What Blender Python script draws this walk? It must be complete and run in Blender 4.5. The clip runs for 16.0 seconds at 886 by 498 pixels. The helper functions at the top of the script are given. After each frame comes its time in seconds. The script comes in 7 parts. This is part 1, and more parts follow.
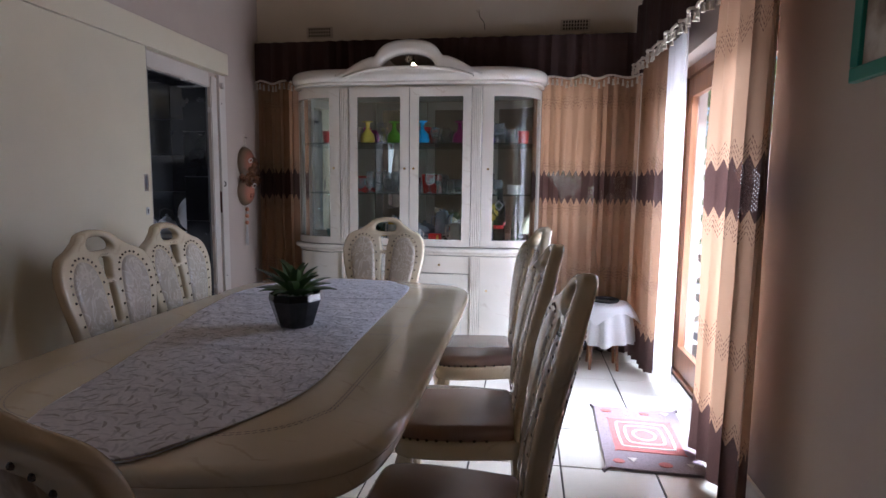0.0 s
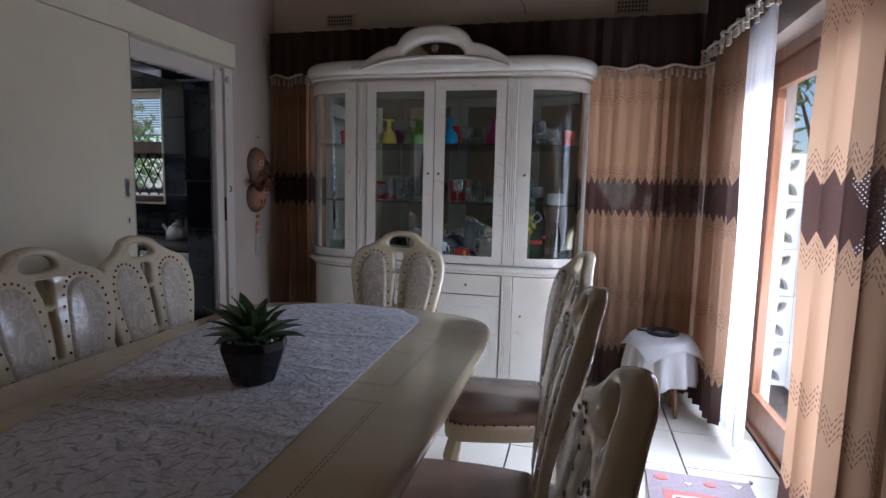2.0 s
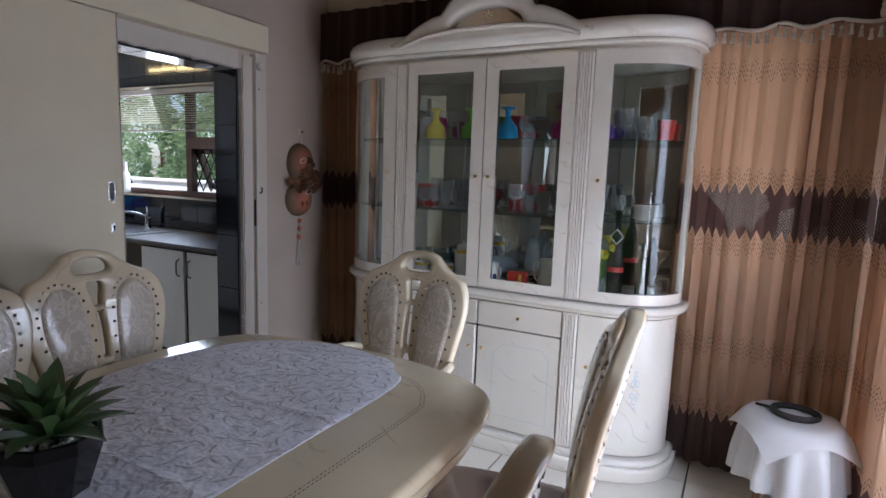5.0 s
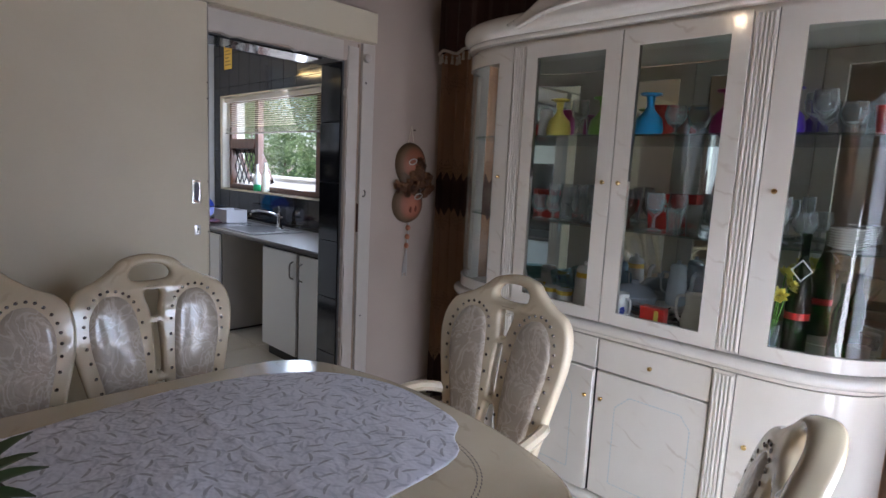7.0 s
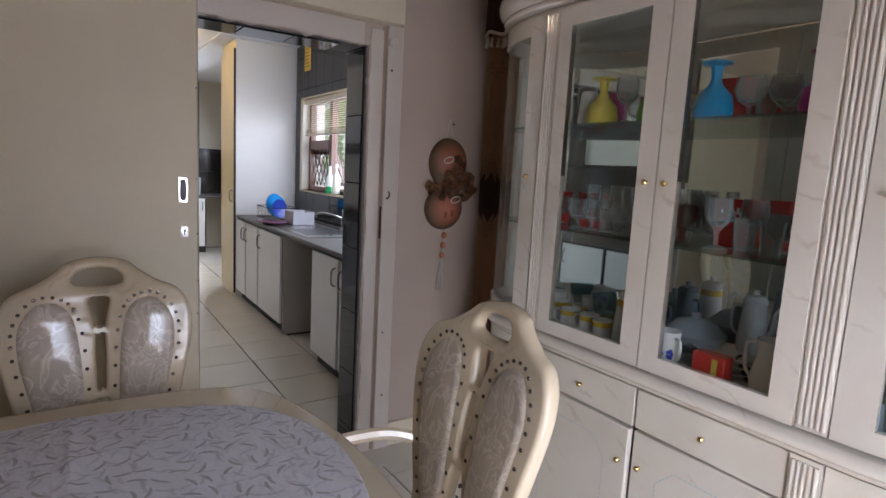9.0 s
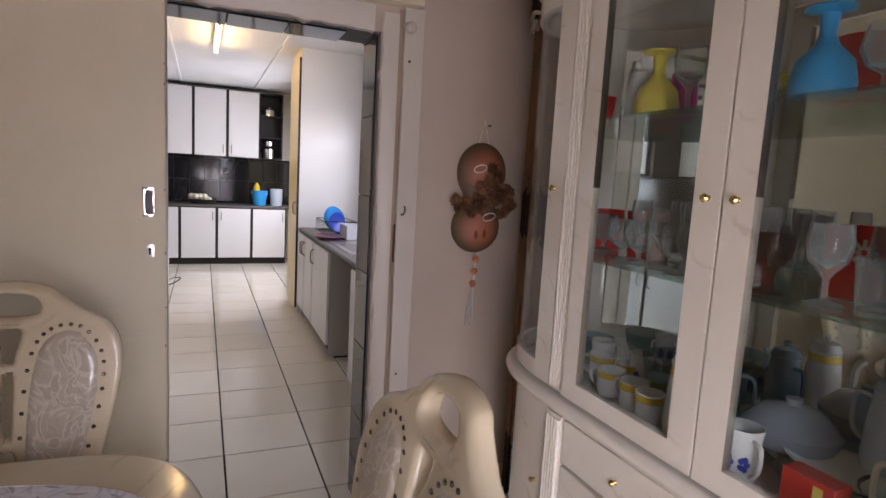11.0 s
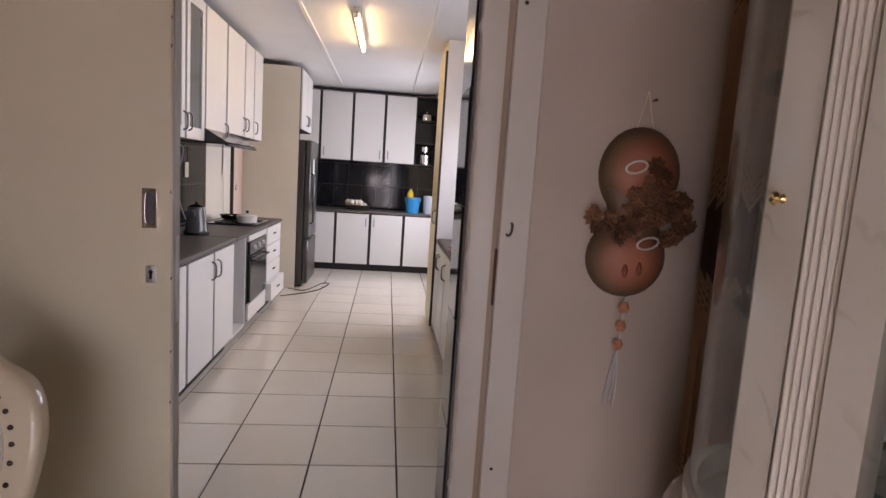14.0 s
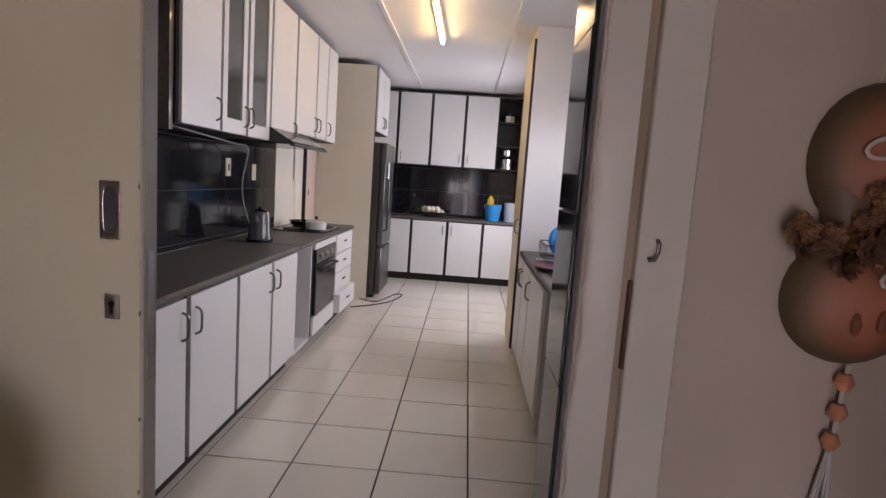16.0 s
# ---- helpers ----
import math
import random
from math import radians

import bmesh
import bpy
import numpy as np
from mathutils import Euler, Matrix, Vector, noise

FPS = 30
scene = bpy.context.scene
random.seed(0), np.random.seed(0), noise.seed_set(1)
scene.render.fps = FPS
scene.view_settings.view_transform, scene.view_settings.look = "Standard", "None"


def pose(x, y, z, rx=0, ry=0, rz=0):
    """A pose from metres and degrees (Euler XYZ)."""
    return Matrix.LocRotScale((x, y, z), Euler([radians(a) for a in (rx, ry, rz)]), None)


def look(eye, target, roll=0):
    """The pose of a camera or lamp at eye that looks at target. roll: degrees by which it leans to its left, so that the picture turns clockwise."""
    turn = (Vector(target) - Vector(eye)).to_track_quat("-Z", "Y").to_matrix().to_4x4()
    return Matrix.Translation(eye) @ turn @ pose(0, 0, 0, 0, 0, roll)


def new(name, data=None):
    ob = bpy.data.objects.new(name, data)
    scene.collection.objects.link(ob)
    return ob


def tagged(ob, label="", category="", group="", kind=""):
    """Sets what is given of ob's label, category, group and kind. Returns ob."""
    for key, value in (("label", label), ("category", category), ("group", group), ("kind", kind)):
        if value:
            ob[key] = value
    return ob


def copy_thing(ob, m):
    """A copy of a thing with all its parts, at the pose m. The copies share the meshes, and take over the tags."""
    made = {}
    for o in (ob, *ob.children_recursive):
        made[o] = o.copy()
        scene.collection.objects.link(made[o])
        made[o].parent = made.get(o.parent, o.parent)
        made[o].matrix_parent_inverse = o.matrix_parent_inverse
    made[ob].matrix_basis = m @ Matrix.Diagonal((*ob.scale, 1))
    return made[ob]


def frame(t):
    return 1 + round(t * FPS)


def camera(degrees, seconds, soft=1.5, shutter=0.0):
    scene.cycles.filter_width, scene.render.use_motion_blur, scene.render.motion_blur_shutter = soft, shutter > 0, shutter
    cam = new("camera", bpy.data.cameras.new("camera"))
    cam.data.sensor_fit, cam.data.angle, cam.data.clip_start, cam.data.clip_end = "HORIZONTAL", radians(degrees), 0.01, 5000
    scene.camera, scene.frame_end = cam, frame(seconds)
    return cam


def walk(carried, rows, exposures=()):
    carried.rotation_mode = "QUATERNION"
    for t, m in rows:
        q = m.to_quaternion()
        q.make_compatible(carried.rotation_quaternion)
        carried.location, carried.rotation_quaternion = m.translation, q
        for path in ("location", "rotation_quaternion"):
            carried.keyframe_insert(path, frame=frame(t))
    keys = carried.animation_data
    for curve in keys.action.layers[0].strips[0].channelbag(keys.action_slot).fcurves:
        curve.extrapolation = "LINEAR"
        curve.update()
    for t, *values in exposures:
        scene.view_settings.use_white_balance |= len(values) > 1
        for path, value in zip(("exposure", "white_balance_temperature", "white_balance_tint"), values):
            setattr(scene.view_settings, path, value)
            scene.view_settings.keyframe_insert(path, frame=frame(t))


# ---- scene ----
cam = camera(76.7, 16.0)
METRES, EYE, TILT, LEAN, TURN = 4.8, 1.355, 0.0, 0.0, 8.4
ROWS = [
    (0.0, 0.0, 0.0, 0.0, 0.08, -6.46, -0.67),
    (0.5, -0.003, 0.0371, 0.004, 0.83, -6.46, -0.81),
    (1.0, -0.0005, 0.0643, 0.006, 1.65, -6.5, -0.98),
    (1.5, 0.0126, 0.0935, 0.0082, 3.14, -6.51, -1.14),
    (2.0, 0.0299, 0.1204, 0.0109, 5.27, -6.52, -1.3),
    (2.5, 0.0438, 0.1422, 0.0131, 8.37, -6.58, -1.55),
    (3.0, 0.0579, 0.1734, 0.0116, 10.97, -6.63, -1.79),
    (5.5, 0.1213, 0.3301, 0.0292, 23.22, -7.86, -2.1),
    (6.0, 0.1171, 0.3593, 0.028, 27.42, -8.0, -2.33),
    (6.5, 0.1112, 0.3919, 0.0301, 32.15, -8.07, -2.6),
    (7.0, 0.1111, 0.4201, 0.0285, 35.93, -7.88, -2.8),
    (7.5, 0.117, 0.4573, 0.0307, 39.74, -7.93, -2.91),
    (8.0, 0.1266, 0.4933, 0.0302, 43.67, -7.94, -2.94),
    (8.5, 0.1275, 0.5218, 0.0261, 46.22, -7.98, -3.02),
    (11.0, 0.0827, 0.6745, 0.0279, 58.62, -7.15, -3.2),
    (11.5, 0.0702, 0.6893, 0.024, 62.32, -7.16, -3.39),
    (12.0, 0.0488, 0.7068, 0.0254, 65.55, -7.22, -3.6),
    (12.5, 0.024, 0.7251, 0.0235, 68.78, -7.26, -3.73),
    (13.0, 0.005, 0.7396, 0.0237, 71.42, -7.27, -3.83),
    (13.5, -0.0228, 0.7613, 0.0263, 73.63, -7.25, -3.81),
    (14.0, -0.0471, 0.7829, 0.0257, 76.06, -7.28, -3.76),
    (14.5, -0.0704, 0.7917, 0.0229, 78.19, -7.2, -3.83),
    (15.0, -0.1062, 0.7965, 0.0242, 80.26, -7.2, -3.92),
    (15.5, -0.1357, 0.7978, 0.0217, 82.4, -7.17, -3.97),
    (16.0, -0.1598, 0.8027, 0.0183, 84.18, -7.02, -3.93),
]
EXPOSURES = [(0.0, 0.5, 5600, 19), (3.0, -0.25, 5450, 14), (5.5, 0.33, 5700, 16), (7.0, 0.33, 5800, 17), (8.5, 0.3, 6050, 19), (11.0, 0.55, 6700, 27), (13.0, 0.45, 6950, 31), (16.0, 0.07, 6800, 30)]
walk(cam, [(t, pose(0, 0, EYE, TILT, LEAN, TURN) @ pose(METRES * x, METRES * y, METRES * z, 90 + pitch, roll, yaw)) for t, x, y, z, yaw, pitch, roll in ROWS], EXPOSURES)

# ---- world, sun, lamps ----
world = bpy.data.worlds.new("sky")
scene.world = world
world.use_nodes = True
wn = world.node_tree
sky = wn.nodes.new("ShaderNodeTexSky")
sky.sky_type, sky.sun_disc = "NISHITA", False
sky.sun_elevation, sky.sun_rotation = radians(60), radians(163)
wn.links.new(sky.outputs[0], wn.nodes["Background"].inputs[0])
wn.nodes["Background"].inputs[1].default_value = 0.15


def lamp(name, kind, m, energy, color, **settings):
    data = bpy.data.lights.new(name, kind)
    data.energy, data.color = energy, color
    for key, value in settings.items():
        if key == "size":
            data.size = value
        elif key == "size_y":
            data.shape, data.size_y = "RECTANGLE", value
        elif key == "angle":
            data.angle = value
        elif key == "spread":
            data.spread = value
    ob = new(name, data)
    ob.matrix_world = m
    return ob


lamp("sun", "SUN", look((1.5, -5.0, 9.0), (0, 0, 0)), 5.0, (1.0, 0.94, 0.85), angle=radians(0.5))
# sky light in the openings
lamp("sky_light_door", "AREA", look((1.75, 3.4, 1.65), (1.0, 3.42, 0.0)), 104, (0.80, 0.90, 1.0), size=1.7, size_y=1.6, spread=radians(128))
# fill lamp added for daylight bounced up off the porch slab
lamp("porch_bounce_fill", "AREA", look((1.7, 3.4, 0.75), (-1.0, 3.42, 1.9)), 74, (0.97, 0.98, 1.0), size=1.7, size_y=1.4)
lamp("sky_light_kitchen", "AREA", look((-4.6, 4.98, 1.75), (-5.3, 3.6, 1.4)), 40, (0.82, 0.91, 1.0), size=2.2, size_y=1.0)
lamp("sky_light_scullery", "AREA", look((-8.0, 4.98, 1.6), (-8.0, 3.5, 0.8)), 48, (0.80, 0.90, 1.0), size=1.2, size_y=1.4)
lamp("sky_light_north", "AREA", look((-0.6, 4.86, 1.7), (-0.6, 4.0, 1.7)), 15, (1.0, 0.95, 0.88), size=2.6, size_y=1.2)
lamp("sky_light_lounge", "AREA", look((-2.45, -0.5, 1.6), (0, -0.5, 1.3)), 1.6, (0.95, 0.97, 1.0), size=0.7, size_y=1.2)


# ---- materials ----
class Nodes:
    """A small helper round one node material."""

    def __init__(self, name, color=(0.8, 0.8, 0.8), rough=0.5, metal=0.0, coat=0.0, spec=None):
        self.mat = bpy.data.materials.new(name)
        self.mat.use_nodes = True
        self.tree = self.mat.node_tree
        self.b = self.tree.nodes["Principled BSDF"]
        self.b.inputs["Base Color"].default_value = (*color, 1)
        self.b.inputs["Roughness"].default_value = rough
        self.b.inputs["Metallic"].default_value = metal
        self.b.inputs["Coat Weight"].default_value = coat
        self.b.inputs["Coat Roughness"].default_value = 0.06
        if spec is not None:
            self.b.inputs["Specular IOR Level"].default_value = spec

    def node(self, kind, **inputs):
        n = self.tree.nodes.new(kind)
        for key, value in inputs.items():
            n.inputs[key.replace("_", " ")].default_value = value
        return n

    def link(self, a, b):
        self.tree.links.new(a, b)

    def coords(self, scale=(1, 1, 1), rot=(0, 0, 0), space="Object"):
        c = self.node("ShaderNodeTexCoord")
        m = self.node("ShaderNodeMapping")
        m.inputs["Scale"].default_value = scale
        m.inputs["Rotation"].default_value = rot
        self.link(c.outputs[space], m.inputs["Vector"])
        return m.outputs[0]

    def noise(self, scale, detail=4, rough=0.55, vec=None, distortion=0.0):
        n = self.node("ShaderNodeTexNoise", Scale=scale, Detail=detail, Roughness=rough, Distortion=distortion)
        self.link(vec if vec is not None else self.coords(), n.inputs["Vector"])
        return n.outputs["Fac"]

    def ramp(self, fac, stops):
        r = self.node("ShaderNodeValToRGB")
        while len(r.color_ramp.elements) < len(stops):
            r.color_ramp.elements.new(0.5)
        for e, (p, c) in zip(r.color_ramp.elements, stops):
            e.position, e.color = p, (*c, 1)
        self.link(fac, r.inputs[0])
        return r.outputs[0]

    def math(self, op, a, b=None, c=None):
        n = self.node("ShaderNodeMath")
        n.operation = op
        for i, v in enumerate((a, b, c)):
            if v is None:
                continue
            if isinstance(v, (int, float)):
                n.inputs[i].default_value = v
            else:
                self.link(v, n.inputs[i])
        return n.outputs[0]

    def mix(self, fac, a, b, blend="MIX"):
        n = self.node("ShaderNodeMix")
        n.data_type, n.blend_type = "RGBA", blend
        for i, v in ((0, fac), (6, a), (7, b)):
            if isinstance(v, (int, float)):
                n.inputs[i].default_value = v
            elif isinstance(v, tuple):
                n.inputs[i].default_value = (*v, 1)
            else:
                self.link(v, n.inputs[i])
        return n.outputs[2]

    def color(self, out):
        self.link(out, self.b.inputs["Base Color"])
        return self

    def rough(self, out, lo, hi):
        m = self.node("ShaderNodeMapRange")
        m.inputs["To Min"].default_value, m.inputs["To Max"].default_value = lo, hi
        self.link(out, m.inputs["Value"])
        self.link(m.outputs[0], self.b.inputs["Roughness"])
        return self

    def bump(self, out, strength, distance=0.01):
        n = self.node("ShaderNodeBump", Strength=strength, Distance=distance)
        self.link(out, n.inputs["Height"])
        self.link(n.outputs[0], self.b.inputs["Normal"])
        return self


def plaster(name, lo, hi, rough=0.85, bump=0.25):
    m = Nodes(name, hi, rough)
    big = m.noise(1.3, 3)
    fine = m.noise(60, 5)
    m.color(m.mix(m.ramp(big, [(0.3, (0, 0, 0)), (0.75, (1, 1, 1))]), lo, hi))
    m.bump(fine, bump, 0.002)
    return m.mat


def marbled(name, base, tint, vein, rough, amount=1.0):
    """Lacquer printed to look like cream marble, with slanting veins."""
    m = Nodes(name, base, rough, coat=0.5)
    cloud = m.noise(2.2, 4)
    vec = m.coords((1, 1, 1), (0.5, 0.6, 0.4))
    w = m.node("ShaderNodeTexWave", Scale=5.5, Distortion=4.5, Detail=4.0)
    w.inputs["Detail Scale"].default_value = 1.4
    w.bands_direction = "DIAGONAL"
    m.link(vec, w.inputs["Vector"])
    line = m.ramp(w.outputs["Fac"], [(0.0, (1, 1, 1)), (0.05, (0, 0, 0))])
    patch = m.ramp(m.noise(6.0, 2), [(0.54, (0, 0, 0)), (0.64, (amount, amount, amount))])
    c = m.mix(m.ramp(cloud, [(0.35, (0, 0, 0)), (0.7, (1, 1, 1))]), base, tint)
    m.color(m.mix(m.mix(1.0, line, patch, "MULTIPLY"), c, vein))
    m.rough(m.noise(14, 3), rough * 0.7, rough * 1.3)
    return m.mat


def wood(name, lo, hi, rough=0.35, scale=(1, 14, 14), coat=0.3):
    m = Nodes(name, lo, rough, coat=coat)
    f = m.noise(3.0, 6, 0.6, m.coords(scale), 0.6)
    m.color(m.ramp(f, [(0.3, lo), (0.7, hi)]))
    m.bump(f, 0.12, 0.003)
    return m.mat


def plain(name, color, rough=0.4, metal=0.0, var=0.12, coat=0.0):
    """Paint, plastic or metal with faint unevenness."""
    m = Nodes(name, color, rough, metal, coat)
    f = m.noise(3.5, 4)
    m.color(m.mix(f, tuple(c * (1 - var) for c in color), tuple(min(1, c * (1 + var * 0.5)) for c in color)))
    m.rough(m.noise(4, 3), rough * 0.85, min(1, rough * 1.15))
    return m.mat


def glazing(name, color=(1, 1, 1), rough=0.0, ior=1.45):
    """Thin clear glass: mostly see-through with a mirror gloss."""
    m = Nodes(name)
    g = m.node("ShaderNodeBsdfGlossy", Roughness=rough)
    t = m.node("ShaderNodeBsdfTransparent")
    t.inputs["Color"].default_value = (*color, 1)
    lw = m.node("ShaderNodeLayerWeight", Blend=0.5)
    f0 = ((ior - 1) / (ior + 1)) ** 2
    f = m.math("MULTIPLY_ADD", m.math("POWER", lw.outputs["Facing"], 5.0), 1 - f0, f0)
    mx = m.node("ShaderNodeMixShader")
    m.link(f, mx.inputs[0])
    m.link(t.outputs[0], mx.inputs[1])
    m.link(g.outputs[0], mx.inputs[2])
    m.link(mx.outputs[0], m.tree.nodes["Material Output"].inputs["Surface"])
    return m.mat


def emitter(name, color, strength):
    m = Nodes(name, color)
    m.b.inputs["Emission Color"].default_value = (*color, 1)
    m.b.inputs["Emission Strength"].default_value = strength
    return m.mat


def tile_mat(name, lo, hi, rough, coat=0.0):
    """Each tile a little different, with clouds across its face."""
    m = Nodes(name, lo, rough, coat=coat)
    info = m.node("ShaderNodeObjectInfo")
    f = m.noise(7, 4)
    k = m.math("MULTIPLY_ADD", info.outputs["Random"], 0.5, m.math("MULTIPLY", f, 0.5))
    m.color(m.mix(k, lo, hi))
    m.rough(m.noise(5, 3), rough * 0.6, rough * 1.5)
    m.bump(m.noise(3, 2), 0.04, 0.01)
    return m.mat


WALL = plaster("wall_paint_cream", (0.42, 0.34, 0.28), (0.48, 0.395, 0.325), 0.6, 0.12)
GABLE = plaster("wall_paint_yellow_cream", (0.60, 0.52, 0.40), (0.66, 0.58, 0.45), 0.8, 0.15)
YELLOWFRONT = plaster("yellow_cream_gloss", (0.70, 0.58, 0.33), (0.75, 0.63, 0.38), 0.4, 0.05)
KWALL = plaster("kitchen_wall_paint", (0.68, 0.64, 0.55), (0.74, 0.70, 0.61), 0.6, 0.1)
CEIL = plaster("ceiling_board", (0.74, 0.74, 0.74), (0.8, 0.8, 0.8), 0.8, 0.08)
DARKCEIL = wood("dark_timber_ceiling", (0.05, 0.025, 0.015), (0.09, 0.045, 0.025), 0.5)
WHITE = plain("white_gloss_paint", (0.66, 0.59, 0.44), 0.5, 0, 0.08)
CREAMPAINT = plain("cream_frame_paint", (0.56, 0.51, 0.45), 0.4, 0, 0.1)
LACQ = marbled("cabinet_marble_lacquer", (0.72, 0.665, 0.57), (0.78, 0.735, 0.655), (0.52, 0.43, 0.33), 0.13, 0.45)
TLACQ = marbled("table_marble_lacquer", (0.58, 0.475, 0.315), (0.66, 0.565, 0.415), (0.43, 0.32, 0.21), 0.16, 0.45)
TLACQ.node_tree.nodes["Principled BSDF"].inputs["Coat Weight"].default_value = 0.45
TLACQ.node_tree.nodes["Principled BSDF"].inputs["Coat Roughness"].default_value = 0.09
BROWNFAB = plaster("brown_valance_cloth", (0.035, 0.016, 0.014), (0.06, 0.028, 0.024), 0.9, 0.6)
DOORWOOD = wood("varnished_door_wood", (0.14, 0.052, 0.023), (0.25, 0.105, 0.045), 0.28, (14, 14, 1))
WINWOOD = wood("dark_window_wood", (0.09, 0.035, 0.02), (0.16, 0.07, 0.04), 0.35, (14, 14, 1))
FLOORTILE = tile_mat("cream_floor_tile", (0.64, 0.59, 0.50), (0.72, 0.67, 0.58), 0.12)
GROUT = plain("dark_grout", (0.05, 0.036, 0.028), 0.9)
BLACKTILE = tile_mat("black_wall_tile", (0.006, 0.006, 0.008), (0.014, 0.014, 0.017), 0.08)
BLACKTILE.node_tree.nodes["Principled BSDF"].inputs["Specular IOR Level"].default_value = 0.4
BLACKGROUT = plain("grey_grout", (0.13, 0.13, 0.13), 0.9)
MELAMINE = plain("white_melamine", (0.72, 0.71, 0.69), 0.38, 0, 0.03)
DARKEDGE = plain("dark_edging", (0.014, 0.011, 0.010), 0.6)
WORKTOP = Nodes("worktop_laminate", (0.09, 0.08, 0.075), 0.45)
WORKTOP.color(WORKTOP.ramp(WORKTOP.noise(140, 4), [(0.35, (0.055, 0.05, 0.048)), (0.65, (0.14, 0.125, 0.115))]))
WORKTOP = WORKTOP.mat
STEEL = plain("brushed_steel", (0.55, 0.55, 0.56), 0.28, 1.0)
CHROME = plain("chrome", (0.75, 0.75, 0.76), 0.08, 1.0)
BRASS = plain("brass", (0.72, 0.52, 0.22), 0.2, 1.0)
NAIL = plain("dark_upholstery_nail", (0.16, 0.14, 0.13), 0.25, 0.8)
BLACK = plain("black_enamel", (0.012, 0.012, 0.013), 0.15)
GLASS = glazing("window_glass")
CABGLASS = glazing("cabinet_glass", (0.93, 0.96, 0.95), 0.0, 1.5)
CRYSTAL = Nodes("crystal", (0.62, 0.66, 0.66), 0.03)
cg_ = CRYSTAL.node("ShaderNodeBsdfTransparent")
cf_ = CRYSTAL.math("MULTIPLY_ADD", CRYSTAL.math("POWER", CRYSTAL.node("ShaderNodeLayerWeight", Blend=0.5).outputs["Facing"], 1.9), 0.75, 0.15)
cm_ = CRYSTAL.node("ShaderNodeMixShader")
CRYSTAL.b.inputs["Specular IOR Level"].default_value = 1.0
CRYSTAL.link(cf_, cm_.inputs[0]), CRYSTAL.link(cg_.outputs[0], cm_.inputs[1]), CRYSTAL.link(CRYSTAL.b.outputs[0], cm_.inputs[2])
CRYSTAL.link(cm_.outputs[0], CRYSTAL.tree.nodes["Material Output"].inputs["Surface"])
CRYSTAL = CRYSTAL.mat
MIRROR = plain("mirror_silver", (0.82, 0.84, 0.83), 0.015, 1.0, 0.02)


# ---- mesh helpers ----
def box(bm, x0, x1, y0, y1, z0, z1, bevel=0.0, seg=1):
    b = bmesh.new()
    bmesh.ops.create_cube(b, size=1)
    for v in b.verts:
        v.co = Vector(((x0 + x1) / 2 + v.co.x * (x1 - x0), (y0 + y1) / 2 + v.co.y * (y1 - y0), (z0 + z1) / 2 + v.co.z * (z1 - z0)))
    if bevel:
        bmesh.ops.bevel(b, geom=b.edges[:], offset=min(bevel, abs(x1 - x0) / 2.2, abs(y1 - y0) / 2.2, abs(z1 - z0) / 2.2), segments=seg, affect="EDGES")
    merge(bm, b)
    return bm


def merge(bm, b, m=None):
    """Adds the small bmesh b to bm, and frees it."""
    if m is not None:
        bmesh.ops.transform(b, matrix=m, verts=b.verts)
    made = [bm.verts.new(v.co) for v in b.verts]
    b.verts.index_update()
    for f in b.faces:
        try:
            g = bm.faces.new([made[v.index] for v in f.verts])
            g.smooth, g.material_index = f.smooth, f.material_index
        except ValueError:
            pass
    b.free()


def boxes(*rows, bevel=0.0):
    bm = bmesh.new()
    for r in rows:
        box(bm, *r, bevel=bevel)
    return bm


def lathe(bm, profile, at=(0, 0, 0), n=20, m=None, close=False):
    """Turns a profile of (radius, height) about z."""
    rings = []
    b = bmesh.new()
    for r, z in profile:
        if r < 1e-5:
            rings.append([b.verts.new((0, 0, z))])
        else:
            rings.append([b.verts.new((r * math.cos(2 * math.pi * i / n), r * math.sin(2 * math.pi * i / n), z)) for i in range(n)])
    for p, q in zip(rings, rings[1:]):
        for i in range(n):
            vs = [p[i % len(p)], p[(i + 1) % len(p)], q[(i + 1) % len(q)], q[i % len(q)]]
            vs = [v for k, v in enumerate(vs) if v not in vs[:k]]
            if len(vs) > 2:
                b.faces.new(vs).smooth = True
    merge(bm, b, Matrix.Translation(at) @ (m or Matrix()))
    return bm


def tube(bm, points, radius, n=8, closed=False):
    """A round rod along points; radius may be a list."""
    pts = [Vector(p) for p in points]
    rs = radius if isinstance(radius, list) else [radius] * len(pts)
    rings, side = [], None
    for i, p in enumerate(pts):
        a = pts[i - 1] if i or closed else p
        c = pts[(i + 1) % len(pts)] if i + 1 < len(pts) or closed else p
        d = (c - a).normalized()
        if side is None:
            side = d.orthogonal().normalized()
        side = (side - d * side.dot(d)).normalized()
        up = d.cross(side)
        rings.append([bm.verts.new(p + rs[i] * (math.cos(2 * math.pi * k / n) * side + math.sin(2 * math.pi * k / n) * up)) for k in range(n)])
    for i in range(len(rings) - (0 if closed else 1)):
        p, q = rings[i], rings[(i + 1) % len(rings)]
        for k in range(n):
            bm.faces.new((p[k], p[(k + 1) % n], q[(k + 1) % n], q[k])).smooth = True
    if not closed:
        bm.faces.new(rings[0][::-1])
        bm.faces.new(rings[-1])
    return bm


